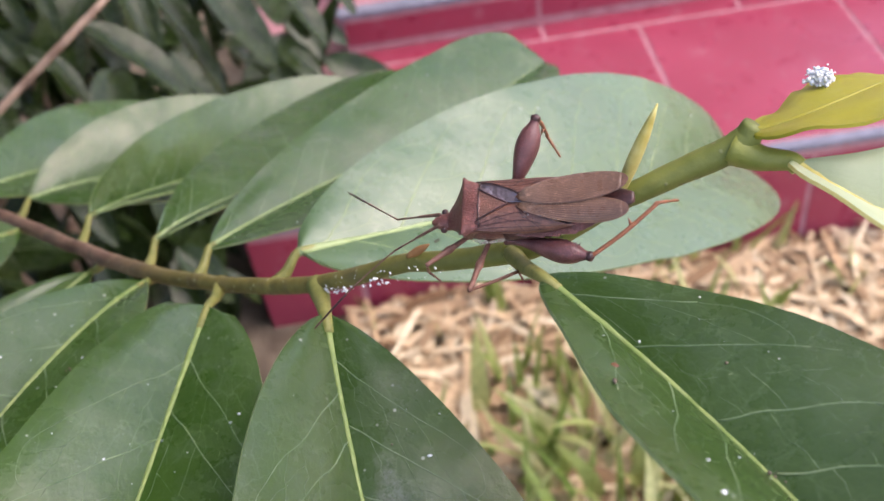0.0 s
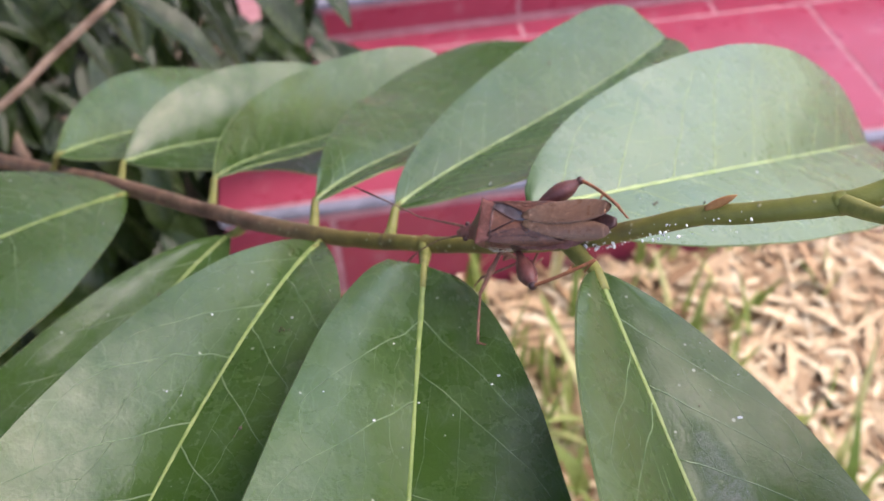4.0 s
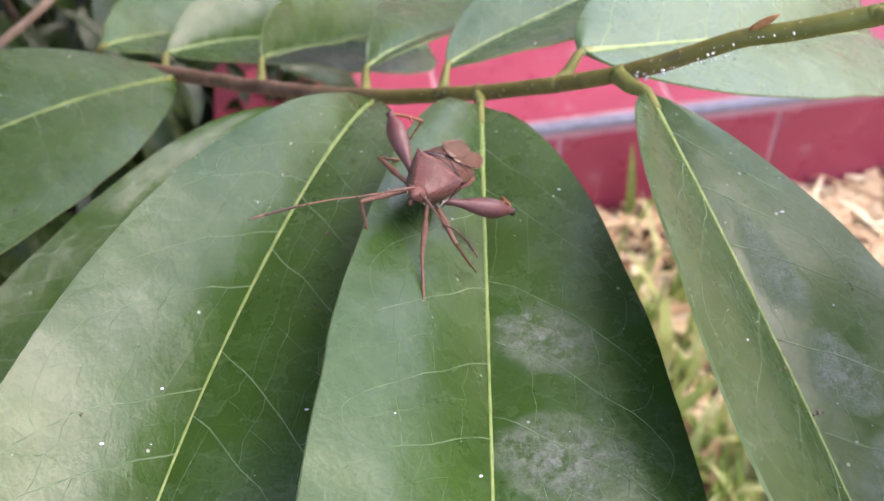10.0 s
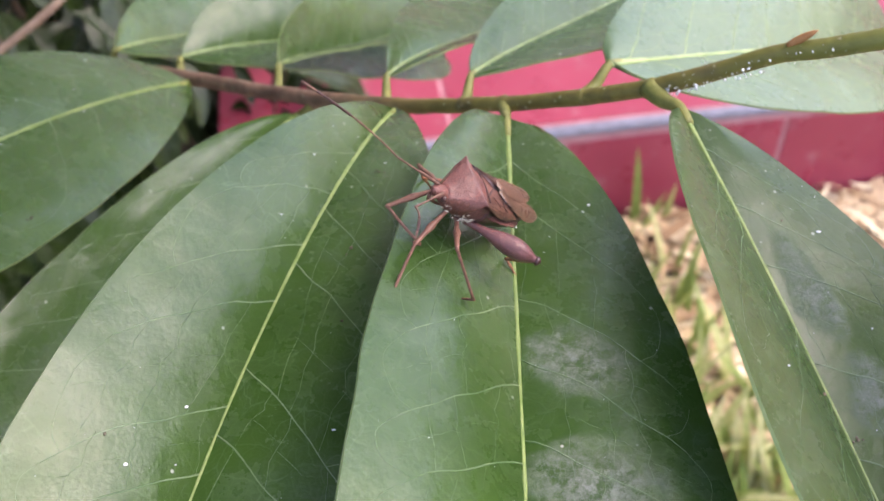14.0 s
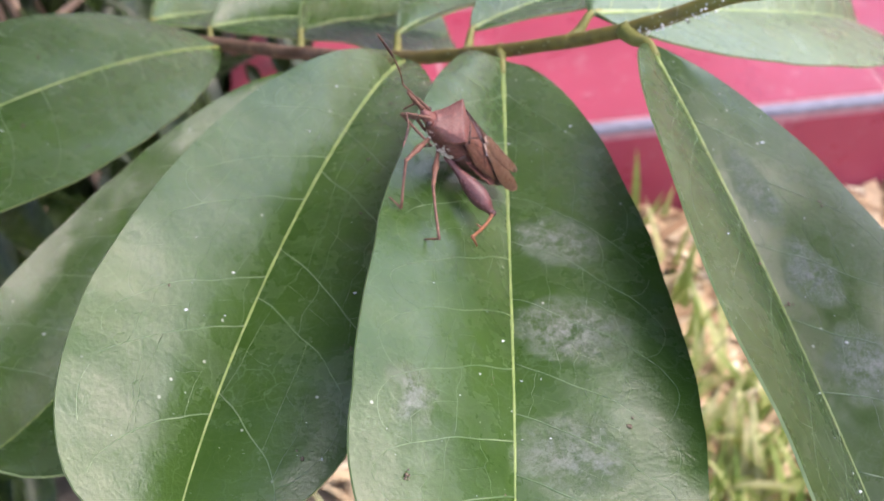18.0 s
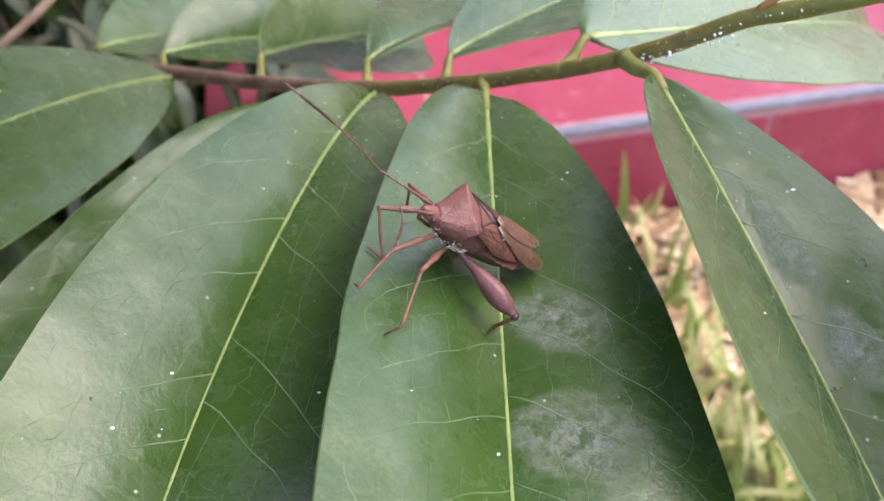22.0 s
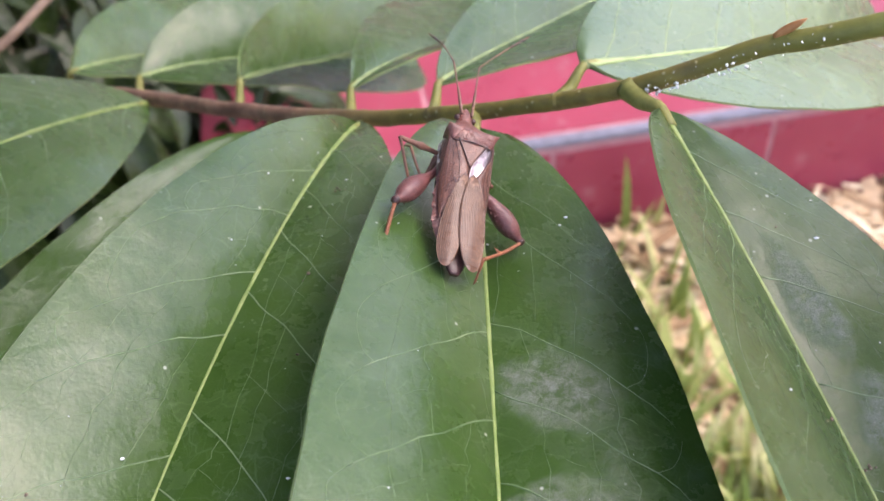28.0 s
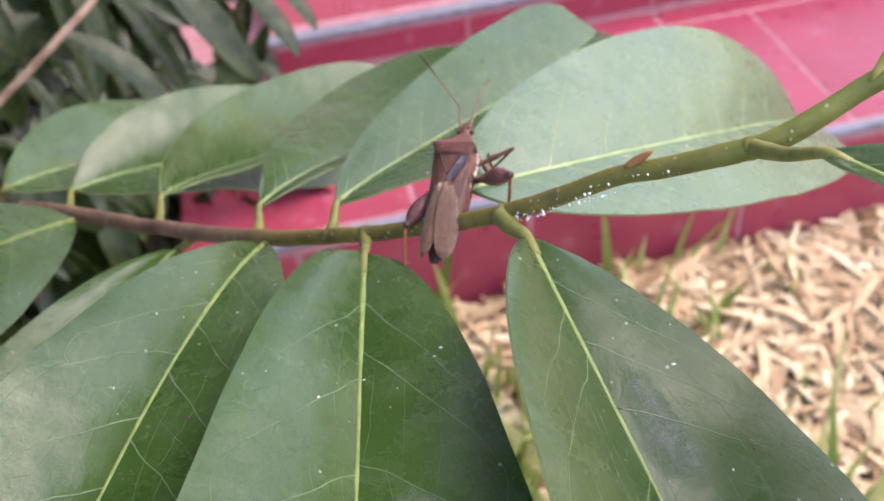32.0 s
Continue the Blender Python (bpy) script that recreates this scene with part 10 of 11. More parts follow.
    keyed(LEGS['RH'][0], [
        (0, 0.00240, -0.00260, -0.00080, 15.7, -22.8, -116.4),
        (1, 0.00240, -0.00260, -0.00080, 5.4, -14.1, -123.0),
        (2, 0.00240, -0.00260, -0.00080, 44.8, -13.7, -137.5),
        (3, 0.00240, -0.00260, -0.00080, 26.5, -34.9, -127.5),
        (3.5, 0.00240, -0.00260, -0.00080, -41.0, -12.6, -130.4),
        (4, 0.00240, -0.00260, -0.00080, -106.1, -6.0, -152.1),
        (4.25, 0.00240, -0.00260, -0.00080, -33.7, -18.2, -144.5),
        (4.5, 0.00240, -0.00260, -0.00080, 44.6, -28.5, -155.2),
        (5.5, 0.00240, -0.00260, -0.00080, -9.7, -24.3, -147.8),
        (6.5, 0.00240, -0.00260, -0.00080, -61.0, -16.5, -147.2),
        (7, 0.00240, -0.00260, -0.00080, -75.7, -28.4, -118.2),
        (8, 0.00240, -0.00260, -0.00080, -69.2, -27.9, -106.6),
        (9, 0.00240, -0.00260, -0.00080, -89.9, -38.6, -79.2),
        (10, 0.00240, -0.00260, -0.00080, -78.2, -21.0, -119.1),
        (11, 0.00240, -0.00260, -0.00080, -70.4, -18.7, -109.3),
        (11.5, 0.00240, -0.00260, -0.00080, -7.7, -22.9, -146.5),
        (12, 0.00240, -0.00260, -0.00080, 45.1, 4.6, -168.5),
        (13, 0.00240, -0.00260, -0.00080, 45.1, 4.6, -168.5),
        (13.5, 0.00240, -0.00260, -0.00080, 45.1, 4.6, -168.5),
        (15.5, 0.00240, -0.00260, -0.00080, 45.1, 4.6, -168.5),
        (16, 0.00240, -0.00260, -0.00080, 45.1, 4.6, -168.5),
        (16.5, 0.00240, -0.00260, -0.00080, 45.1, 4.6, -168.5),
        (17, 0.00240, -0.00260, -0.00080, 45.1, 4.6, -168.5),
        (17.5, 0.00240, -0.00260, -0.00080, 45.1, 4.6, -168.5),
        (18, 0.00240, -0.00260, -0.00080, 45.1, 4.6, -168.5),
        (19, 0.00240, -0.00260, -0.00080, 45.1, 4.6, -168.5),
        (20, 0.00240, -0.00260, -0.00080, 45.1, 4.6, -168.5),
        (21, 0.00240, -0.00260, -0.00080, 45.1, 4.6, -168.5),
        (22, 0.00240, -0.00260, -0.00080, 45.1, 4.6, -168.5),
        (23, 0.00240, -0.00260, -0.00080, 45.1, 4.6, -168.5),
        (24.5, 0.00240, -0.00260, -0.00080, 45.1, 4.6, -168.5),
        (26.5, 0.00240, -0.00260, -0.00080, 40.2, -50.8, -170.4),
        (27, 0.00240, -0.00260, -0.00080, 41.5, -23.6, -158.9),
        (27.25, 0.00240, -0.00260, -0.00080, -23.4, -20.0, -145.2),
        (27.5, 0.00240, -0.00260, -0.00080, -83.8, -7.0, -142.6),
        (28, 0.00240, -0.00260, -0.00080, -110.8, 1.0, -132.5),
        (28.5, 0.00240, -0.00260, -0.00080, -82.9, 12.4, -142.3),
        (29, 0.00240, -0.00260, -0.00080, -106.0, 0.7, -121.0),
        (29.5, 0.00240, -0.00260, -0.00080, -109.3, 5.8, -123.2),
        (30, 0.00240, -0.00260, -0.00080, -156.7, 19.6, -160.5),
        (30.5, 0.00240, -0.00260, -0.00080, -141.4, 6.1, -158.1),
        (31, 0.00240, -0.00260, -0.00080, -163.5, 28.4, -151.8),
        (31.5, 0.00240, -0.00260, -0.00080, -175.6, 26.6, -171.1),
        (31.75, 0.00240, -0.00260, -0.00080, -94.1, 18.5, -113.4),
        (32, 0.00240, -0.00260, -0.00080, -38.3, -33.8, -101.3),
    ])
    keyed(LEGS['RH'][1], [
        (0, 0.01020, 0.00000, 0.00000, 180.0, 78.7, 180.0),
        (1, 0.01020, 0.00000, 0.00000, 0.0, 84.6, 0.0),
        (2, 0.01020, 0.00000, 0.00000, 180.0, 78.8, 180.0),
        (3, 0.01020, 0.00000, 0.00000, 180.0, 38.2, 180.0),
        (4, 0.01020, 0.00000, 0.00000, 0.0, 66.8, 0.0),
        (4.5, 0.01020, 0.00000, 0.00000, 180.0, 62.8, 180.0),
        (6.5, 0.01020, 0.00000, 0.00000, 0.0, 47.6, 0.0),
        (7, 0.01020, 0.00000, 0.00000, 180.0, 84.0, 180.0),
        (8, 0.01020, 0.00000, 0.00000, 0.0, 84.0, 0.0),
        (9, 0.01020, 0.00000, 0.00000, 180.0, 63.2, 180.0),
        (10, 0.01020, 0.00000, 0.00000, 0.0, 80.9, 0.0),
        (11, 0.01020, 0.00000, 0.00000, 0.0, 74.2, 0.0),
        (12, 0.01020, 0.00000, 0.00000, 180.0, 35.6, 180.0),
        (13, 0.01020, 0.00000, 0.00000, 180.0, 35.6, 180.0),
        (13.5, 0.01020, 0.00000, 0.00000, 180.0, 35.6, 180.0),
        (15.5, 0.01020, 0.00000, 0.00000, 180.0, 35.6, 180.0),
        (16, 0.01020, 0.00000, 0.00000, 180.0, 35.6, 180.0),
        (16.5, 0.01020, 0.00000, 0.00000, 180.0, 35.6, 180.0),
        (17, 0.01020, 0.00000, 0.00000, 180.0, 35.6, 180.0),
        (17.5, 0.01020, 0.00000, 0.00000, 180.0, 35.6, 180.0),
        (18, 0.01020, 0.00000, 0.00000, 180.0, 35.6, 180.0),
        (19, 0.01020, 0.00000, 0.00000, 180.0, 35.6, 180.0),
        (20, 0.01020, 0.00000, 0.00000, 180.0, 35.6, 180.0),
        (21, 0.01020, 0.00000, 0.00000, 180.0, 35.6, 180.0),
        (22, 0.01020, 0.00000, 0.00000, 180.0, 35.6, 180.0),
        (23, 0.01020, 0.00000, 0.00000, 180.0, 35.6, 180.0),
        (24.5, 0.01020, 0.00000, 0.00000, 180.0, 35.6, 180.0),
        (26.5, 0.01020, 0.00000, 0.00000, 180.0, 83.9, 180.0),
        (27, 0.01020, 0.00000, 0.00000, 180.0, 81.5, 180.0),
        (27.5, 0.01020, 0.00000, 0.00000, 0.0, 61.2, 0.0),
        (28, 0.01020, 0.00000, 0.00000, 180.0, 83.2, 180.0),
        (28.5, 0.01020, 0.00000, 0.00000, 0.0, 76.6, 0.0),
        (29, 0.01020, 0.00000, 0.00000, 180.0, 77.6, 180.0),
        (29.5, 0.01020, 0.00000, 0.00000, 180.0, 83.6, 180.0),
        (30, 0.01020, 0.00000, 0.00000, 0.0, 73.2, 0.0),
        (30.5, 0.01020, 0.00000, 0.00000, 0.0, 51.5, 0.0),
        (31, 0.01020, 0.00000, 0.00000, 0.0, 88.3, 0.0),
        (31.5, 0.01020, 0.00000, 0.00000, 0.0, 61.2, 0.0),
        (32, 0.01020, 0.00000, 0.00000, 180.0, 51.2, 180.0),
    ])
    keyed(LEGS['RH'][2], [
        (0, -0.0003, -0.0137, -0.0059, -0, 56, 119),
        (0.2, -0.0012, -0.0140, -0.0064, -5, 54, 104),
        (0.4, -0.0021, -0.0142, -0.0067, -8, 53, 91),
        (0.6, -0.0029, -0.0143, -0.0070, -9, 52, 82),
        (0.8, -0.0035, -0.0143, -0.0072, -6, 53, 75),
        (1, -0.0040, -0.0141, -0.0073, 0, 57, 73),
        (1.2, -0.0039, -0.0141, -0.0073, 12, 64, 76),
        (1.4, -0.0033, -0.0144, -0.0069, 31, 70, 84),
        (1.6, -0.0023, -0.0147, -0.0062, 57, 74, 98),
        (1.8, -0.0013, -0.0147, -0.0056, -89, 102, -65),
        (2, -0.0003, -0.0140, -0.0053, -46, 99, -45),
        (2.2, 0.0007, -0.0128, -0.0052, 33, 96, 1),
        (2.4, 0.0014, -0.0114, -0.0047, 105, 100, 40),
        (2.6, 0.0018, -0.0099, -0.0042, -46, 73, -143),
        (2.8, 0.0017, -0.0088, -0.0038, -17, 66, -157),
        (3, 0.0013, -0.0084, -0.0036, 0, 63, -167),
        (3.2, -0.0006, -0.0085, -0.0048, -16, 65, -157),
        (3.4, -0.0053, -0.0072, -0.0063, -44, 72, -142),
        (3.6, -0.0107, -0.0038, -0.0045, 109, 102, 43),
        (3.8, -0.0133, -0.0017, 0.0004, 43, 95, 16),
        (4, -0.0136, -0.0015, 0.0031, -40, 98, -40),
        (4.2, -0.0120, -0.0023, -0.0034, -53, 101, -52),
        (4.4, -0.0043, -0.0105, -0.0048, -57, 103, -56),
        (4.6, -0.0025, -0.0114, -0.0034, -58, 103, -57),
        (4.8, -0.0033, -0.0114, -0.0039, -67, 101, -67),
        (5, -0.0049, -0.0111, -0.0045, 87, 81, 87),
        (5.2, -0.0071, -0.0105, -0.0050, 48, 80, 46),
        (5.4, -0.0094, -0.0095, -0.0049, 22, 74, 19),
        (5.6, -0.0116, -0.0083, -0.0042, 10, 67, 6),
        (5.8, -0.0133, -0.0072, -0.0032, 5, 60, -1),
        (6, -0.0144, -0.0064, -0.0020, 2, 53, -5),
        (6.2, -0.0151, -0.0061, -0.0009, 1, 48, -7),
        (6.4, -0.0153, -0.0063, 0.0002, 0, 46, -8),
        (6.6, -0.0148, -0.0067, 0.0011, -0, 51, -8),
        (6.8, -0.0122, -0.0062, 0.0017, -3, 78, -9),
        (7, -0.0101, -0.0063, 0.0015, -27, 101, -27),
        (7.2, -0.0099, -0.0076, 0.0012, -73, 112, -44),
        (7.4, -0.0098, -0.0087, 0.0010, 70, 58, 137),
        (7.6, -0.0098, -0.0098, 0.0010, 47, 49, 148),
        (7.8, -0.0096, -0.0106, 0.0012, 18, 41, 167),
        (8, -0.0094, -0.0111, 0.0014, 0, 42, 179),
        (8.2, -0.0088, -0.0111, 0.0019, -0, 47, 179),
        (8.4, -0.0078, -0.0105, 0.0024, -0, 53, 178),
        (8.6, -0.0066, -0.0098, 0.0027, 0, 59, 177),
        (8.8, -0.0056, -0.0090, 0.0028, 0, 65, 174),
        (9, -0.0052, -0.0087, 0.0029, 0, 69, 169),
        (9.2, -0.0058, -0.0087, 0.0028, 9, 71, 150),
        (9.4, -0.0073, -0.0087, 0.0025, 23, 74, 123),
        (9.6, -0.0091, -0.0084, 0.0021, 29, 78, 97),
        (9.8, -0.0106, -0.0081, 0.0017, 11, 83, 37),
        (10, -0.0114, -0.0083, 0.0016, -16, 84, -16),
        (10.2, -0.0114, -0.0090, 0.0016, -30, 87, -30),
        (10.4, -0.0113, -0.0099, 0.0013, 33, 92, 33),
        (10.6, -0.0110, -0.0108, 0.0008, 9, 96, 9),
        (10.8, -0.0105, -0.0116, 0.0004, 5, 100, 4),
        (11, -0.0102, -0.0121, 0.0004, 2, 102, 2),
        (11.2, -0.0104, -0.0105, -0.0010, -68, 108, -46),
        (11.4, -0.0088, -0.0077, -0.0048, 68, 51, 125),
        (11.6, -0.0040, -0.0070, -0.0070, 46, 37, 134),
        (11.8, 0.0000, -0.0070, -0.0060, 18, 22, 152),
        (12, 0.0012, -0.0069, -0.0049, -0, 18, 166),
        (12.2, 0.0012, -0.0069, -0.0049, 0, 18, 166),
        (12.4, 0.0012, -0.0069, -0.0049, 0, 18, 166),
        (12.6, 0.0012, -0.0069, -0.0049, -0, 18, 166),
        (12.8, 0.0012, -0.0069, -0.0049, 0, 18, 166),
        (13, 0.0012, -0.0069, -0.0049, 0, 18, 166),
        (13.2, 0.0012, -0.0069, -0.0049, -0, 18, 166),
        (13.4, 0.0012, -0.0069, -0.0049, -0, 18, 166),
        (13.6, 0.0012, -0.0069, -0.0049, -0, 18, 166),
        (13.8, 0.0012, -0.0069, -0.0049, -0, 18, 166),
        (14, 0.0012, -0.0069, -0.0049, -0, 18, 166),
        (14.2, 0.0012, -0.0069, -0.0049, -0, 18, 166),
        (14.4, 0.0012, -0.0069, -0.0049, -0, 18, 166),
        (14.6, 0.0012, -0.0069, -0.0049, -0, 18, 166),
        (14.8, 0.0012, -0.0069, -0.0049, 0, 18, 166),
        (15, 0.0012, -0.0069, -0.0049, -0, 18, 166),
        (15.2, 0.0012, -0.0069, -0.0049, -0, 18, 166),
        (15.4, 0.0012, -0.0069, -0.0049, 0, 18, 166),
        (15.6, 0.0012, -0.0069, -0.0049, 0, 18, 166),
        (15.8, 0.0012, -0.0069, -0.0049, -0, 18, 166),
        (16, 0.0012, -0.0069, -0.0049, -0, 18, 166),
        (16.2, 0.0012, -0.0069, -0.0049, 0, 18, 166),
        (16.4, 0.0012, -0.0069, -0.0049, -0, 18, 166),
        (16.6, 0.0012, -0.0069, -0.0049, -0, 18, 166),
        (16.8, 0.0012, -0.0069, -0.0049, 0, 18, 166),
        (17, 0.0012, -0.0069, -0.0049, 0, 18, 166),
        (17.2, 0.0012, -0.0069, -0.0049, -0, 18, 166),
        (17.4, 0.0012, -0.0069, -0.0049, -0, 18, 166),
        (17.6, 0.0012, -0.0069, -0.0049, 0, 18, 166),
        (17.8, 0.0012, -0.0069, -0.0049, -0, 18, 166),
        (18, 0.0012, -0.0069, -0.0049, -0, 18, 166),
        (18.2, 0.0012, -0.0069, -0.0049, 0, 18, 166),
        (18.4, 0.0012, -0.0069, -0.0049, 0, 18, 166),
        (18.6, 0.0012, -0.0069, -0.0049, 0, 18, 166),
        (18.8, 0.0012, -0.0069, -0.0049, 0, 18, 166),
        (19, 0.0012, -0.0069, -0.0049, -0, 18, 166),
        (19.2, 0.0012, -0.0069, -0.0049, 0, 18, 166),
        (19.4, 0.0012, -0.0069, -0.0049, 0, 18, 166),
        (19.6, 0.0012, -0.0069, -0.0049, 0, 18, 166),
        (19.8, 0.0012, -0.0069, -0.0049, 0, 18, 166),
        (20, 0.0012, -0.0069, -0.0049, 0, 18, 166),
        (20.2, 0.0012, -0.0069, -0.0049, 0, 18, 166),
        (20.4, 0.0012, -0.0069, -0.0049, 0, 18, 166),
        (20.6, 0.0012, -0.0069, -0.0049, -0, 18, 166),
        (20.8, 0.0012, -0.0069, -0.0049, -0, 18, 166),
        (21, 0.0012, -0.0069, -0.0049, 0, 18, 166),
        (21.2, 0.0012, -0.0069, -0.0049, -0, 18, 166),
        (21.4, 0.0012, -0.0069, -0.0049, -0, 18, 166),
        (21.6, 0.0012, -0.0069, -0.0049, -0, 18, 166),
        (21.8, 0.0012, -0.0069, -0.0049, 0, 18, 166),
        (22, 0.0012, -0.0069, -0.0049, -0, 18, 166),
        (22.2, 0.0012, -0.0069, -0.0049, -0, 18, 166),
        (22.4, 0.0012, -0.0069, -0.0049, 0, 18, 166),
        (22.6, 0.0012, -0.0069, -0.0049, -0, 18, 166),
        (22.8, 0.0012, -0.0069, -0.0049, 0, 18, 166),
        (23, 0.0012, -0.0069, -0.0049, -0, 18, 166),
        (23.2, 0.0012, -0.0069, -0.0049, 0, 18, 166),
        (23.4, 0.0012, -0.0069, -0.0049, -0, 18, 166),
        (23.6, 0.0012, -0.0069, -0.0049, -0, 18, 166),
        (23.8, 0.0012, -0.0069, -0.0049, 0, 18, 166),
        (24, 0.0012, -0.0069, -0.0049, -0, 18, 166),
        (24.2, 0.0012, -0.0069, -0.0049, -0, 18, 166),
        (24.4, 0.0012, -0.0069, -0.0049, -0, 18, 166),
        (24.6, 0.0011, -0.0069, -0.0049, 0, 18, 165),
        (24.8, 0.0007, -0.0072, -0.0051, 3, 20, 160),
        (25, -0.0002, -0.0077, -0.0053, 7, 24, 152),
        (25.2, -0.0015, -0.0084, -0.0052, 11, 30, 142),
        (25.4, -0.0031, -0.0090, -0.0048, 15, 37, 130),
        (25.6, -0.0048, -0.0096, -0.0038, 17, 45, 117),
        (25.8, -0.0062, -0.0100, -0.0023, 16, 53, 103),
        (26, -0.0072, -0.0102, -0.0007, 13, 59, 88),
        (26.2, -0.0077, -0.0104, 0.0007, 6, 64, 72),
        (26.4, -0.0079, -0.0105, 0.0016, 1, 66, 62),
        (26.6, -0.0077, -0.0109, 0.0011, 1, 62, 63),
        (26.8, -0.0067, -0.0119, -0.0018, 0, 33, 78),
        (27, -0.0055, -0.0124, -0.0038, 0, 6, 97),
        (27.2, -0.0096, -0.0095, -0.0052, 3, -9, 121),
        (27.4, -0.0141, -0.0052, -0.0019, 2, -18, 150),
        (27.6, -0.0140, -0.0051, 0.0011, -2, -13, 171),
        (27.8, -0.0119, -0.0039, 0.0025, -2, 24, 179),
        (28, -0.0103, -0.0033, 0.0024, -0, 47, -178),
        (28.2, -0.0116, -0.0031, -0.0000, 1, 20, -176),
        (28.4, -0.0126, -0.0026, -0.0039, 1, -28, -175),
        (28.6, -0.0125, -0.0028, -0.0039, -1, -26, -172),
        (28.8, -0.0111, -0.0041, -0.0003, -2, 34, -169),
        (29, -0.0095, -0.0050, 0.0017, -0, 68, -165),
        (29.2, -0.0096, -0.0052, 0.0017, -3, 42, -174),
        (29.4, -0.0100, -0.0054, 0.0015, -4, -3, -177),
        (29.6, -0.0107, -0.0055, 0.0014, 11, -4, 162),
        (29.8, -0.0119, -0.0047, 0.0019, 25, 43, 124),
        (30, -0.0130, -0.0042, 0.0028, 0, 70, 75),
        (30.2, -0.0141, -0.0042, 0.0032, -3, 65, 70),
        (30.4, -0.0148, -0.0043, 0.0032, -1, 57, 73),
        (30.6, -0.0145, -0.0048, 0.0033, 5, 45, 94),
        (30.8, -0.0125, -0.0057, 0.0028, 9, 27, 153),
        (31, -0.0109, -0.0066, 0.0023, -0, 15, -177),
        (31.2, -0.0122, -0.0065, 0.0016, -1, -8, -176),
        (31.4, -0.0142, -0.0050, 0.0003, -1, -31, -176),
        (31.6, -0.0139, -0.0059, -0.0023, 8, -24, 173),
        (31.8, -0.0094, -0.0096, -0.0034, 16, 26, 143),
        (32, -0.0035, -0.0083, -0.0034, -0, 58, 111),
    ])
    keyed(FEELERS['L'][0], [
        (0, 0.01090, 0.00075, 0.00150, 0.0, 26.8, 6.0),
        (1, 0.01090, 0.00075, 0.00150, 0.0, 26.9, 1.9),
        (2, 0.01090, 0.00075, 0.00150, -0.0, 25.4, -10.1),
        (3, 0.01090, 0.00075, 0.00150, -0.0, 21.1, 7.3),
        (4, 0.01090, 0.00075, 0.00150, -0.0, 36.0, -15.5),
        (4.5, 0.01090, 0.00075, 0.00150, 0.0, 34.3, -22.8),
        (6.5, 0.01090, 0.00075, 0.00150, 0.0, -1.7, 21.0),
        (7, 0.01090, 0.00075, 0.00150, 0.0, -11.2, 31.0),
        (8, 0.01090, 0.00075, 0.00150, 0.0, -7.4, 36.1),
        (9, 0.01090, 0.00075, 0.00150, 0.0, -13.5, 30.9),
        (10, 0.01090, 0.00075, 0.00150, -0.0, -9.4, 38.9),
        (11, 0.01090, 0.00075, 0.00150, -0.0, 4.0, 12.6),
        (12, 0.01090, 0.00075, 0.00150, 0.0, 18.0, 7.4),
        (13, 0.01090, 0.00075, 0.00150, -0.0, -9.4, 19.0),
        (13.5, 0.01090, 0.00075, 0.00150, 0.0, -6.2, 20.3),
        (15.5, 0.01090, 0.00075, 0.00150, 0.0, 14.2, 16.4),
        (16, 0.01090, 0.00075, 0.00150, 0.0, 17.7, 19.8),
        (16.5, 0.01090, 0.00075, 0.00150, 0.0, 6.0, 9.2),
        (17, 0.01090, 0.00075, 0.00150, 0.0, -0.4, 6.8),
        (17.5, 0.01090, 0.00075, 0.00150, 0.0, -3.9, 14.1),
        (18, 0.01090, 0.00075, 0.00150, 0.0, -9.3, 26.5),
        (19, 0.01090, 0.00075, 0.00150, 0.0, 2.8, 8.8),
        (20, 0.01090, 0.00075, 0.00150, 0.0, 0.4, 10.2),
        (21, 0.01090, 0.00075, 0.00150, -0.0, -1.1, 10.3),
        (22, 0.01090, 0.00075, 0.00150, 0.0, -8.9, 16.7),
        (23, 0.01090, 0.00075, 0.00150, -0.0, -9.0, 15.9),
        (24.5, 0.01090, 0.00075, 0.00150, 0.0, -15.2, 15.9),
        (26.5, 0.01090, 0.00075, 0.00150, -0.0, -27.2, 45.4),
        (27, 0.01090, 0.00075, 0.00150, 0.0, 23.8, -7.3),
        (27.5, 0.01090, 0.00075, 0.00150, 0.0, 12.2, -4.7),
        (28, 0.01090, 0.00075, 0.00150, 0.0, 5.2, 9.3),
        (28.5, 0.01090, 0.00075, 0.00150, 0.0, 18.2, 9.3),
        (29, 0.01090, 0.00075, 0.00150, -0.0, 20.1, 12.6),
        (30, 0.01090, 0.00075, 0.00150, 0.0, 31.1, 27.0),
        (30.5, 0.01090, 0.00075, 0.00150, 0.0, 16.0, 13.8),
        (31, 0.01090, 0.00075, 0.00150, 0.0, 11.5, 13.5),
        (31.5, 0.01090, 0.00075, 0.00150, 0.0, 24.1, 9.4),
        (32, 0.01090, 0.00075, 0.00150, 0.0, 31.2, 28.2),
    ])
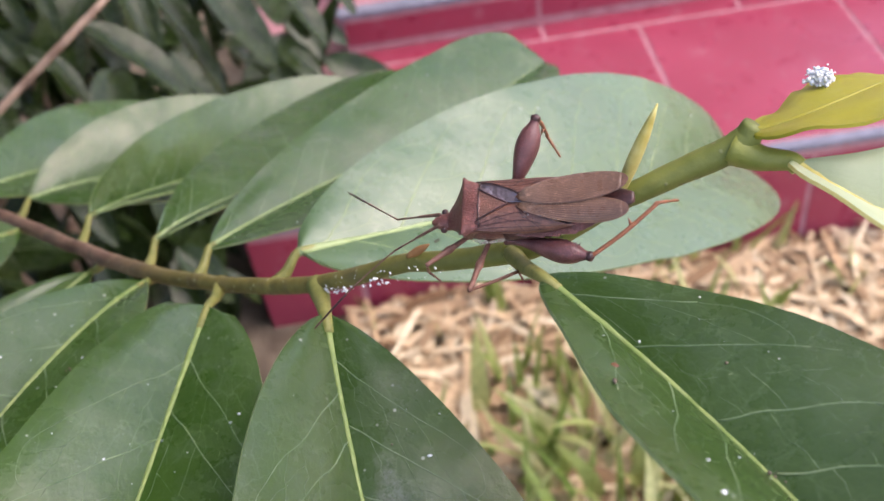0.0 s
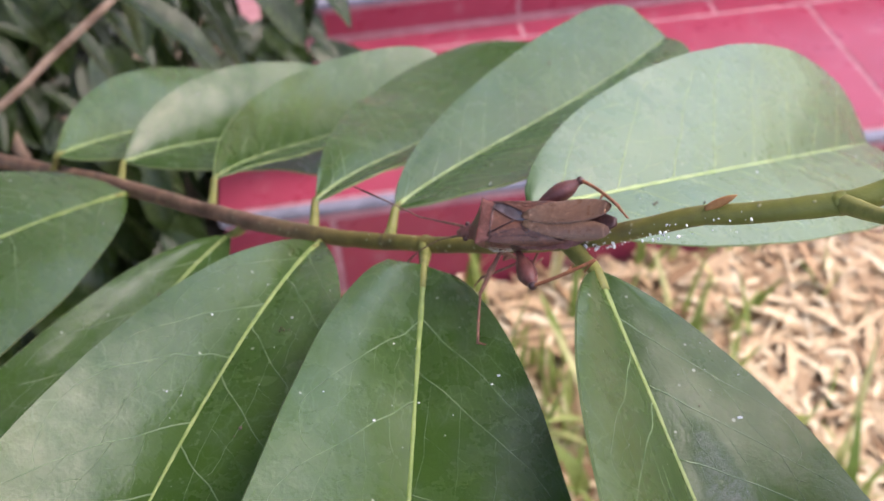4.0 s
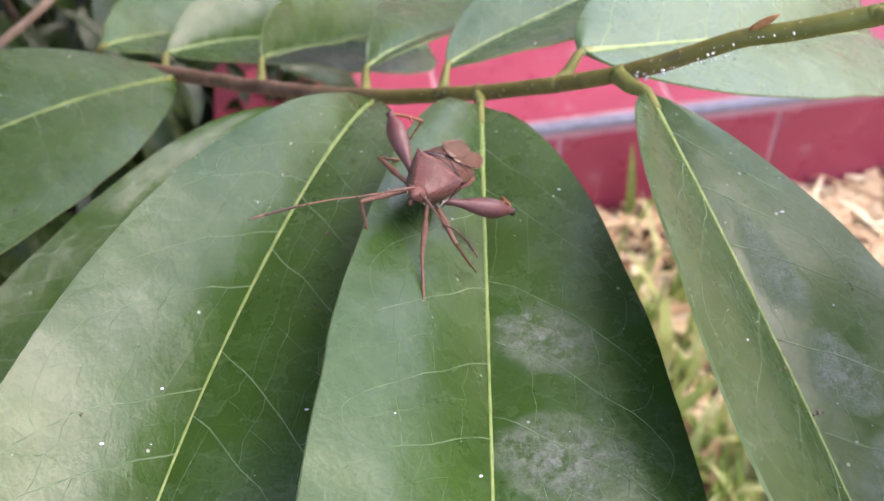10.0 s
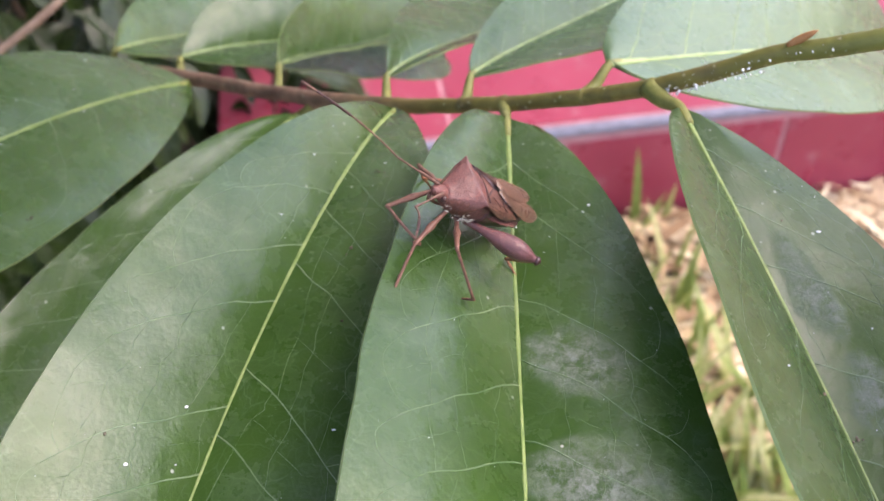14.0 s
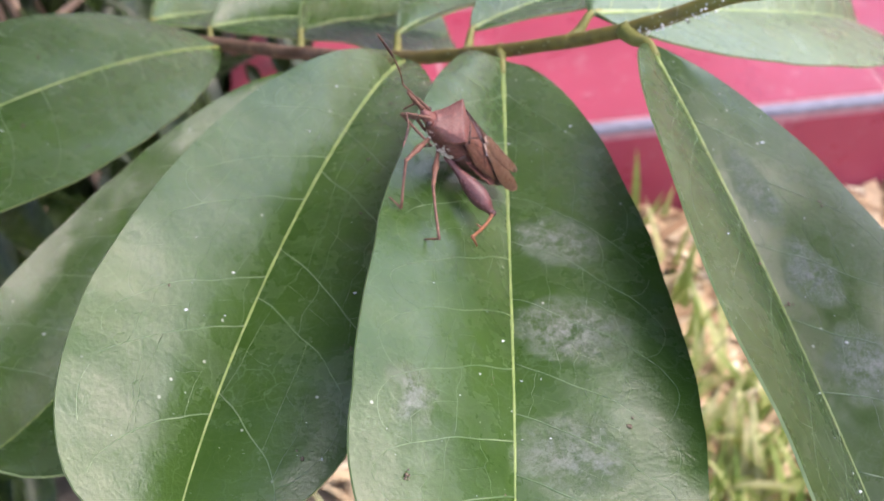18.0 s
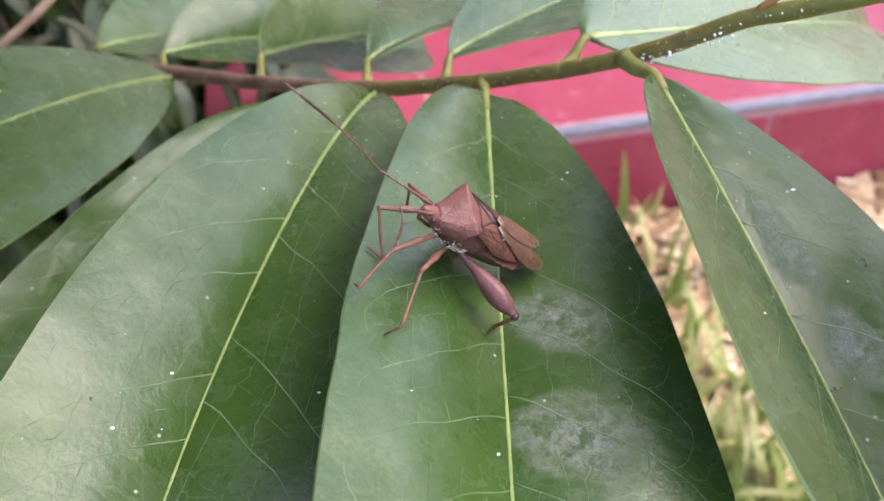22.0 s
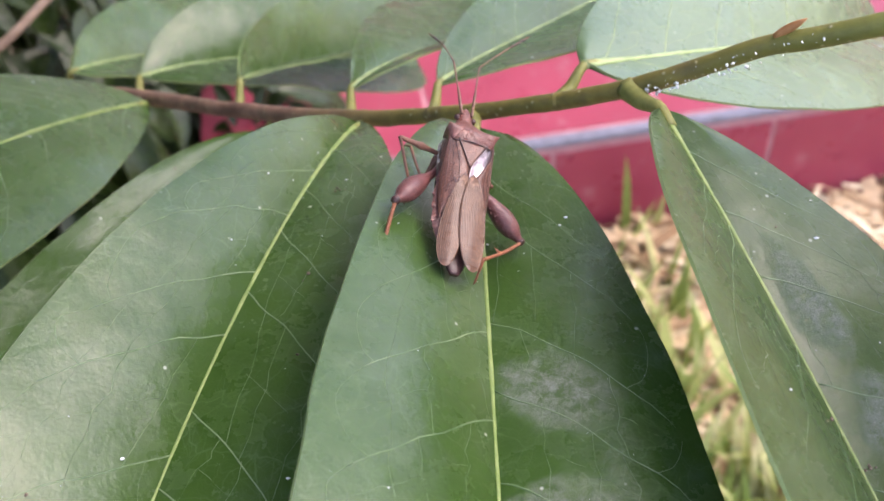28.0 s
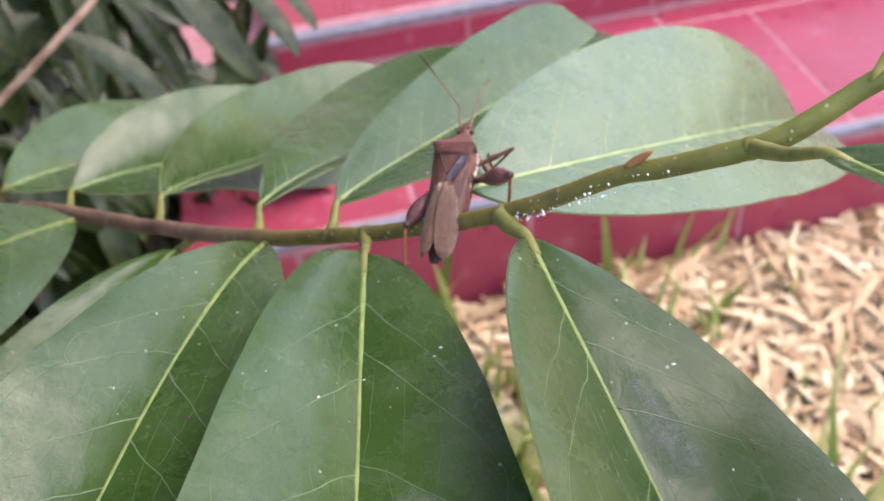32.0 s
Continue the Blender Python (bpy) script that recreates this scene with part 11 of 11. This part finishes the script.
    keyed(FEELERS['L'][1], [
        (0, 0.00850, 0.00000, 0.00000, 0.0, -3.8, 19.1),
        (1, 0.00850, 0.00000, 0.00000, 0.0, 21.0, -7.1),
        (2, 0.00850, 0.00000, 0.00000, 0.0, -6.2, 44.1),
        (3, 0.00850, 0.00000, 0.00000, 0.0, 0.1, 23.7),
        (4, 0.00850, 0.00000, 0.00000, 0.0, 4.8, 8.9),
        (4.5, 0.00850, 0.00000, 0.00000, 0.0, 0.6, 22.1),
        (6.5, 0.00850, 0.00000, 0.00000, 0.0, -12.8, 11.4),
        (7, 0.00850, 0.00000, 0.00000, -0.0, -13.3, 5.4),
        (8, 0.00850, 0.00000, 0.00000, -0.0, -13.4, -7.6),
        (9, 0.00850, 0.00000, 0.00000, 0.0, -7.7, -7.5),
        (10, 0.00850, 0.00000, 0.00000, -0.0, -10.8, -16.4),
        (11, 0.00850, 0.00000, 0.00000, 0.0, -13.9, 20.1),
        (12, 0.00850, 0.00000, 0.00000, 0.0, -20.5, 30.1),
        (13, 0.00850, 0.00000, 0.00000, 0.0, -13.2, 15.7),
        (13.5, 0.00850, 0.00000, 0.00000, 0.0, -16.7, 13.6),
        (15.5, 0.00850, 0.00000, 0.00000, 0.0, -27.0, -0.3),
        (16, 0.00850, 0.00000, 0.00000, 0.0, -43.3, -4.8),
        (16.5, 0.00850, 0.00000, 0.00000, 0.0, -14.4, 16.7),
        (17, 0.00850, 0.00000, 0.00000, 0.0, -11.3, 10.6),
        (17.5, 0.00850, 0.00000, 0.00000, -0.0, -3.7, 13.1),
        (18, 0.00850, 0.00000, 0.00000, -0.0, -13.5, 23.6),
        (19, 0.00850, 0.00000, 0.00000, 0.0, -21.3, 29.9),
        (20, 0.00850, 0.00000, 0.00000, -0.0, -16.8, 28.4),
        (21, 0.00850, 0.00000, 0.00000, 0.0, -16.1, 40.3),
        (22, 0.00850, 0.00000, 0.00000, 0.0, -14.4, 25.4),
        (23, 0.00850, 0.00000, 0.00000, 0.0, -6.4, 31.1),
        (24.5, 0.00850, 0.00000, 0.00000, 0.0, -3.6, 32.9),
        (26.5, 0.00850, 0.00000, 0.00000, 0.0, 1.5, 24.5),
        (27, 0.00850, 0.00000, 0.00000, -0.0, 12.4, 9.8),
        (27.5, 0.00850, 0.00000, 0.00000, -0.0, 35.4, -7.5),
        (28, 0.00850, 0.00000, 0.00000, 0.0, 35.5, -9.1),
        (28.5, 0.00850, 0.00000, 0.00000, -0.0, 17.8, 1.8),
        (29, 0.00850, 0.00000, 0.00000, 0.0, 19.3, -2.9),
        (30, 0.00850, 0.00000, 0.00000, 0.0, -9.6, 7.6),
        (30.5, 0.00850, 0.00000, 0.00000, -0.0, 8.7, 16.4),
        (31, 0.00850, 0.00000, 0.00000, 0.0, 22.7, 26.9),
        (31.5, 0.00850, 0.00000, 0.00000, 0.0, -10.6, 28.0),
        (32, 0.00850, 0.00000, 0.00000, 0.0, -25.0, 16.2),
    ])
    keyed(FEELERS['R'][0], [
        (0, 0.01090, -0.00075, 0.00150, 0.0, 25.6, -14.6),
        (1, 0.01090, -0.00075, 0.00150, 0.0, 7.6, -0.4),
        (2, 0.01090, -0.00075, 0.00150, 0.0, 15.5, -6.2),
        (3, 0.01090, -0.00075, 0.00150, 0.0, 37.6, -23.5),
        (4, 0.01090, -0.00075, 0.00150, 0.0, 4.9, -16.0),
        (4.5, 0.01090, -0.00075, 0.00150, 0.0, 17.8, -26.2),
        (6.5, 0.01090, -0.00075, 0.00150, 0.0, 26.7, -32.8),
        (7, 0.01090, -0.00075, 0.00150, 0.0, 13.2, -6.7),
        (8, 0.01090, -0.00075, 0.00150, 0.0, 21.5, -29.4),
        (9, 0.01090, -0.00075, 0.00150, 0.0, 24.6, -53.0),
        (10, 0.01090, -0.00075, 0.00150, 0.0, 17.0, -30.7),
        (11, 0.01090, -0.00075, 0.00150, 0.0, -5.4, -23.3),
        (12, 0.01090, -0.00075, 0.00150, 0.0, -7.2, -19.2),
        (13, 0.01090, -0.00075, 0.00150, 0.0, -10.2, -12.3),
        (13.5, 0.01090, -0.00075, 0.00150, 0.0, -10.4, -14.1),
        (15.5, 0.01090, -0.00075, 0.00150, 0.0, 24.4, -7.1),
        (16, 0.01090, -0.00075, 0.00150, 0.0, 11.4, -8.5),
        (16.5, 0.01090, -0.00075, 0.00150, 0.0, -27.9, -10.6),
        (17, 0.01090, -0.00075, 0.00150, 0.0, -20.9, 5.7),
        (17.5, 0.01090, -0.00075, 0.00150, 0.0, -7.9, 5.1),
        (18, 0.01090, -0.00075, 0.00150, 0.0, -10.4, 8.8),
        (19, 0.01090, -0.00075, 0.00150, -0.0, 7.4, -3.0),
        (20, 0.01090, -0.00075, 0.00150, 0.0, -11.2, -0.1),
        (21, 0.01090, -0.00075, 0.00150, -0.0, 2.8, -19.4),
        (22, 0.01090, -0.00075, 0.00150, 0.0, 3.3, -13.7),
        (23, 0.01090, -0.00075, 0.00150, 0.0, 4.5, -23.2),
        (24.5, 0.01090, -0.00075, 0.00150, 0.0, 5.8, -23.4),
        (26.5, 0.01090, -0.00075, 0.00150, 0.0, 32.0, -53.9),
        (27, 0.01090, -0.00075, 0.00150, 0.0, 9.0, -19.3),
        (27.5, 0.01090, -0.00075, 0.00150, 0.0, 28.0, -23.7),
        (28, 0.01090, -0.00075, 0.00150, 0.0, 1.8, -5.2),
        (28.5, 0.01090, -0.00075, 0.00150, 0.0, -4.3, 2.7),
        (29, 0.01090, -0.00075, 0.00150, 0.0, 16.8, -3.1),
        (30, 0.01090, -0.00075, 0.00150, 0.0, 19.8, 13.3),
        (30.5, 0.01090, -0.00075, 0.00150, 0.0, 7.4, 5.7),
        (31, 0.01090, -0.00075, 0.00150, -0.0, 25.3, 12.2),
        (31.5, 0.01090, -0.00075, 0.00150, 0.0, -28.0, -18.7),
        (32, 0.01090, -0.00075, 0.00150, -0.0, 21.8, 8.5),
    ])
    keyed(FEELERS['R'][1], [
        (0, 0.00850, 0.00000, 0.00000, 0.0, 3.1, -19.9),
        (1, 0.00850, 0.00000, 0.00000, 0.0, 21.7, -25.7),
        (2, 0.00850, 0.00000, 0.00000, 0.0, 11.6, -18.1),
        (3, 0.00850, 0.00000, 0.00000, -0.0, 4.6, -2.9),
        (4, 0.00850, 0.00000, 0.00000, 0.0, 1.3, -9.8),
        (4.5, 0.00850, 0.00000, 0.00000, 0.0, 3.2, -1.1),
        (6.5, 0.00850, 0.00000, 0.00000, 0.0, -30.5, 25.8),
        (7, 0.00850, 0.00000, 0.00000, 0.0, -17.8, -3.9),
        (8, 0.00850, 0.00000, 0.00000, -0.0, -15.1, 14.7),
        (9, 0.00850, 0.00000, 0.00000, 0.0, -18.8, 38.8),
        (10, 0.00850, 0.00000, 0.00000, 0.0, -10.6, 13.5),
        (11, 0.00850, 0.00000, 0.00000, 0.0, -4.8, 7.8),
        (12, 0.00850, 0.00000, 0.00000, -0.0, -8.9, 1.4),
        (13, 0.00850, 0.00000, 0.00000, 0.0, 2.1, -12.5),
        (13.5, 0.00850, 0.00000, 0.00000, 0.0, 1.6, -8.6),
        (15.5, 0.00850, 0.00000, 0.00000, 0.0, -19.6, -0.7),
        (16, 0.00850, 0.00000, 0.00000, 0.0, -22.7, -5.1),
        (16.5, 0.00850, 0.00000, 0.00000, 0.0, 0.5, 2.2),
        (17, 0.00850, 0.00000, 0.00000, 0.0, -7.7, 8.6),
        (17.5, 0.00850, 0.00000, 0.00000, 0.0, -20.0, 15.1),
        (18, 0.00850, 0.00000, 0.00000, 0.0, -14.1, 7.9),
        (19, 0.00850, 0.00000, 0.00000, -0.0, -9.9, -14.2),
        (20, 0.00850, 0.00000, 0.00000, 0.0, -18.0, 10.1),
        (21, 0.00850, 0.00000, 0.00000, 0.0, -14.4, 14.2),
        (22, 0.00850, 0.00000, 0.00000, -0.0, -13.4, 6.3),
        (23, 0.00850, 0.00000, 0.00000, 0.0, -15.6, 19.6),
        (24.5, 0.00850, 0.00000, 0.00000, -0.0, -18.4, 20.1),
        (26.5, 0.00850, 0.00000, 0.00000, 0.0, -8.4, -16.4),
        (27, 0.00850, 0.00000, 0.00000, 0.0, 10.0, -22.3),
        (27.5, 0.00850, 0.00000, 0.00000, 0.0, 6.6, -7.1),
        (28, 0.00850, 0.00000, 0.00000, 0.0, 14.9, -32.4),
        (28.5, 0.00850, 0.00000, 0.00000, 0.0, 34.7, -25.0),
        (29, 0.00850, 0.00000, 0.00000, -0.0, 20.7, -11.2),
        (30, 0.00850, 0.00000, 0.00000, -0.0, 13.2, -42.4),
        (30.5, 0.00850, 0.00000, 0.00000, -0.0, 1.9, -32.4),
        (31, 0.00850, 0.00000, 0.00000, -0.0, -12.7, -34.4),
        (31.5, 0.00850, 0.00000, 0.00000, 0.0, -28.9, -48.2),
        (32, 0.00850, 0.00000, 0.00000, 0.0, 23.9, 10.8),
    ])


motions()
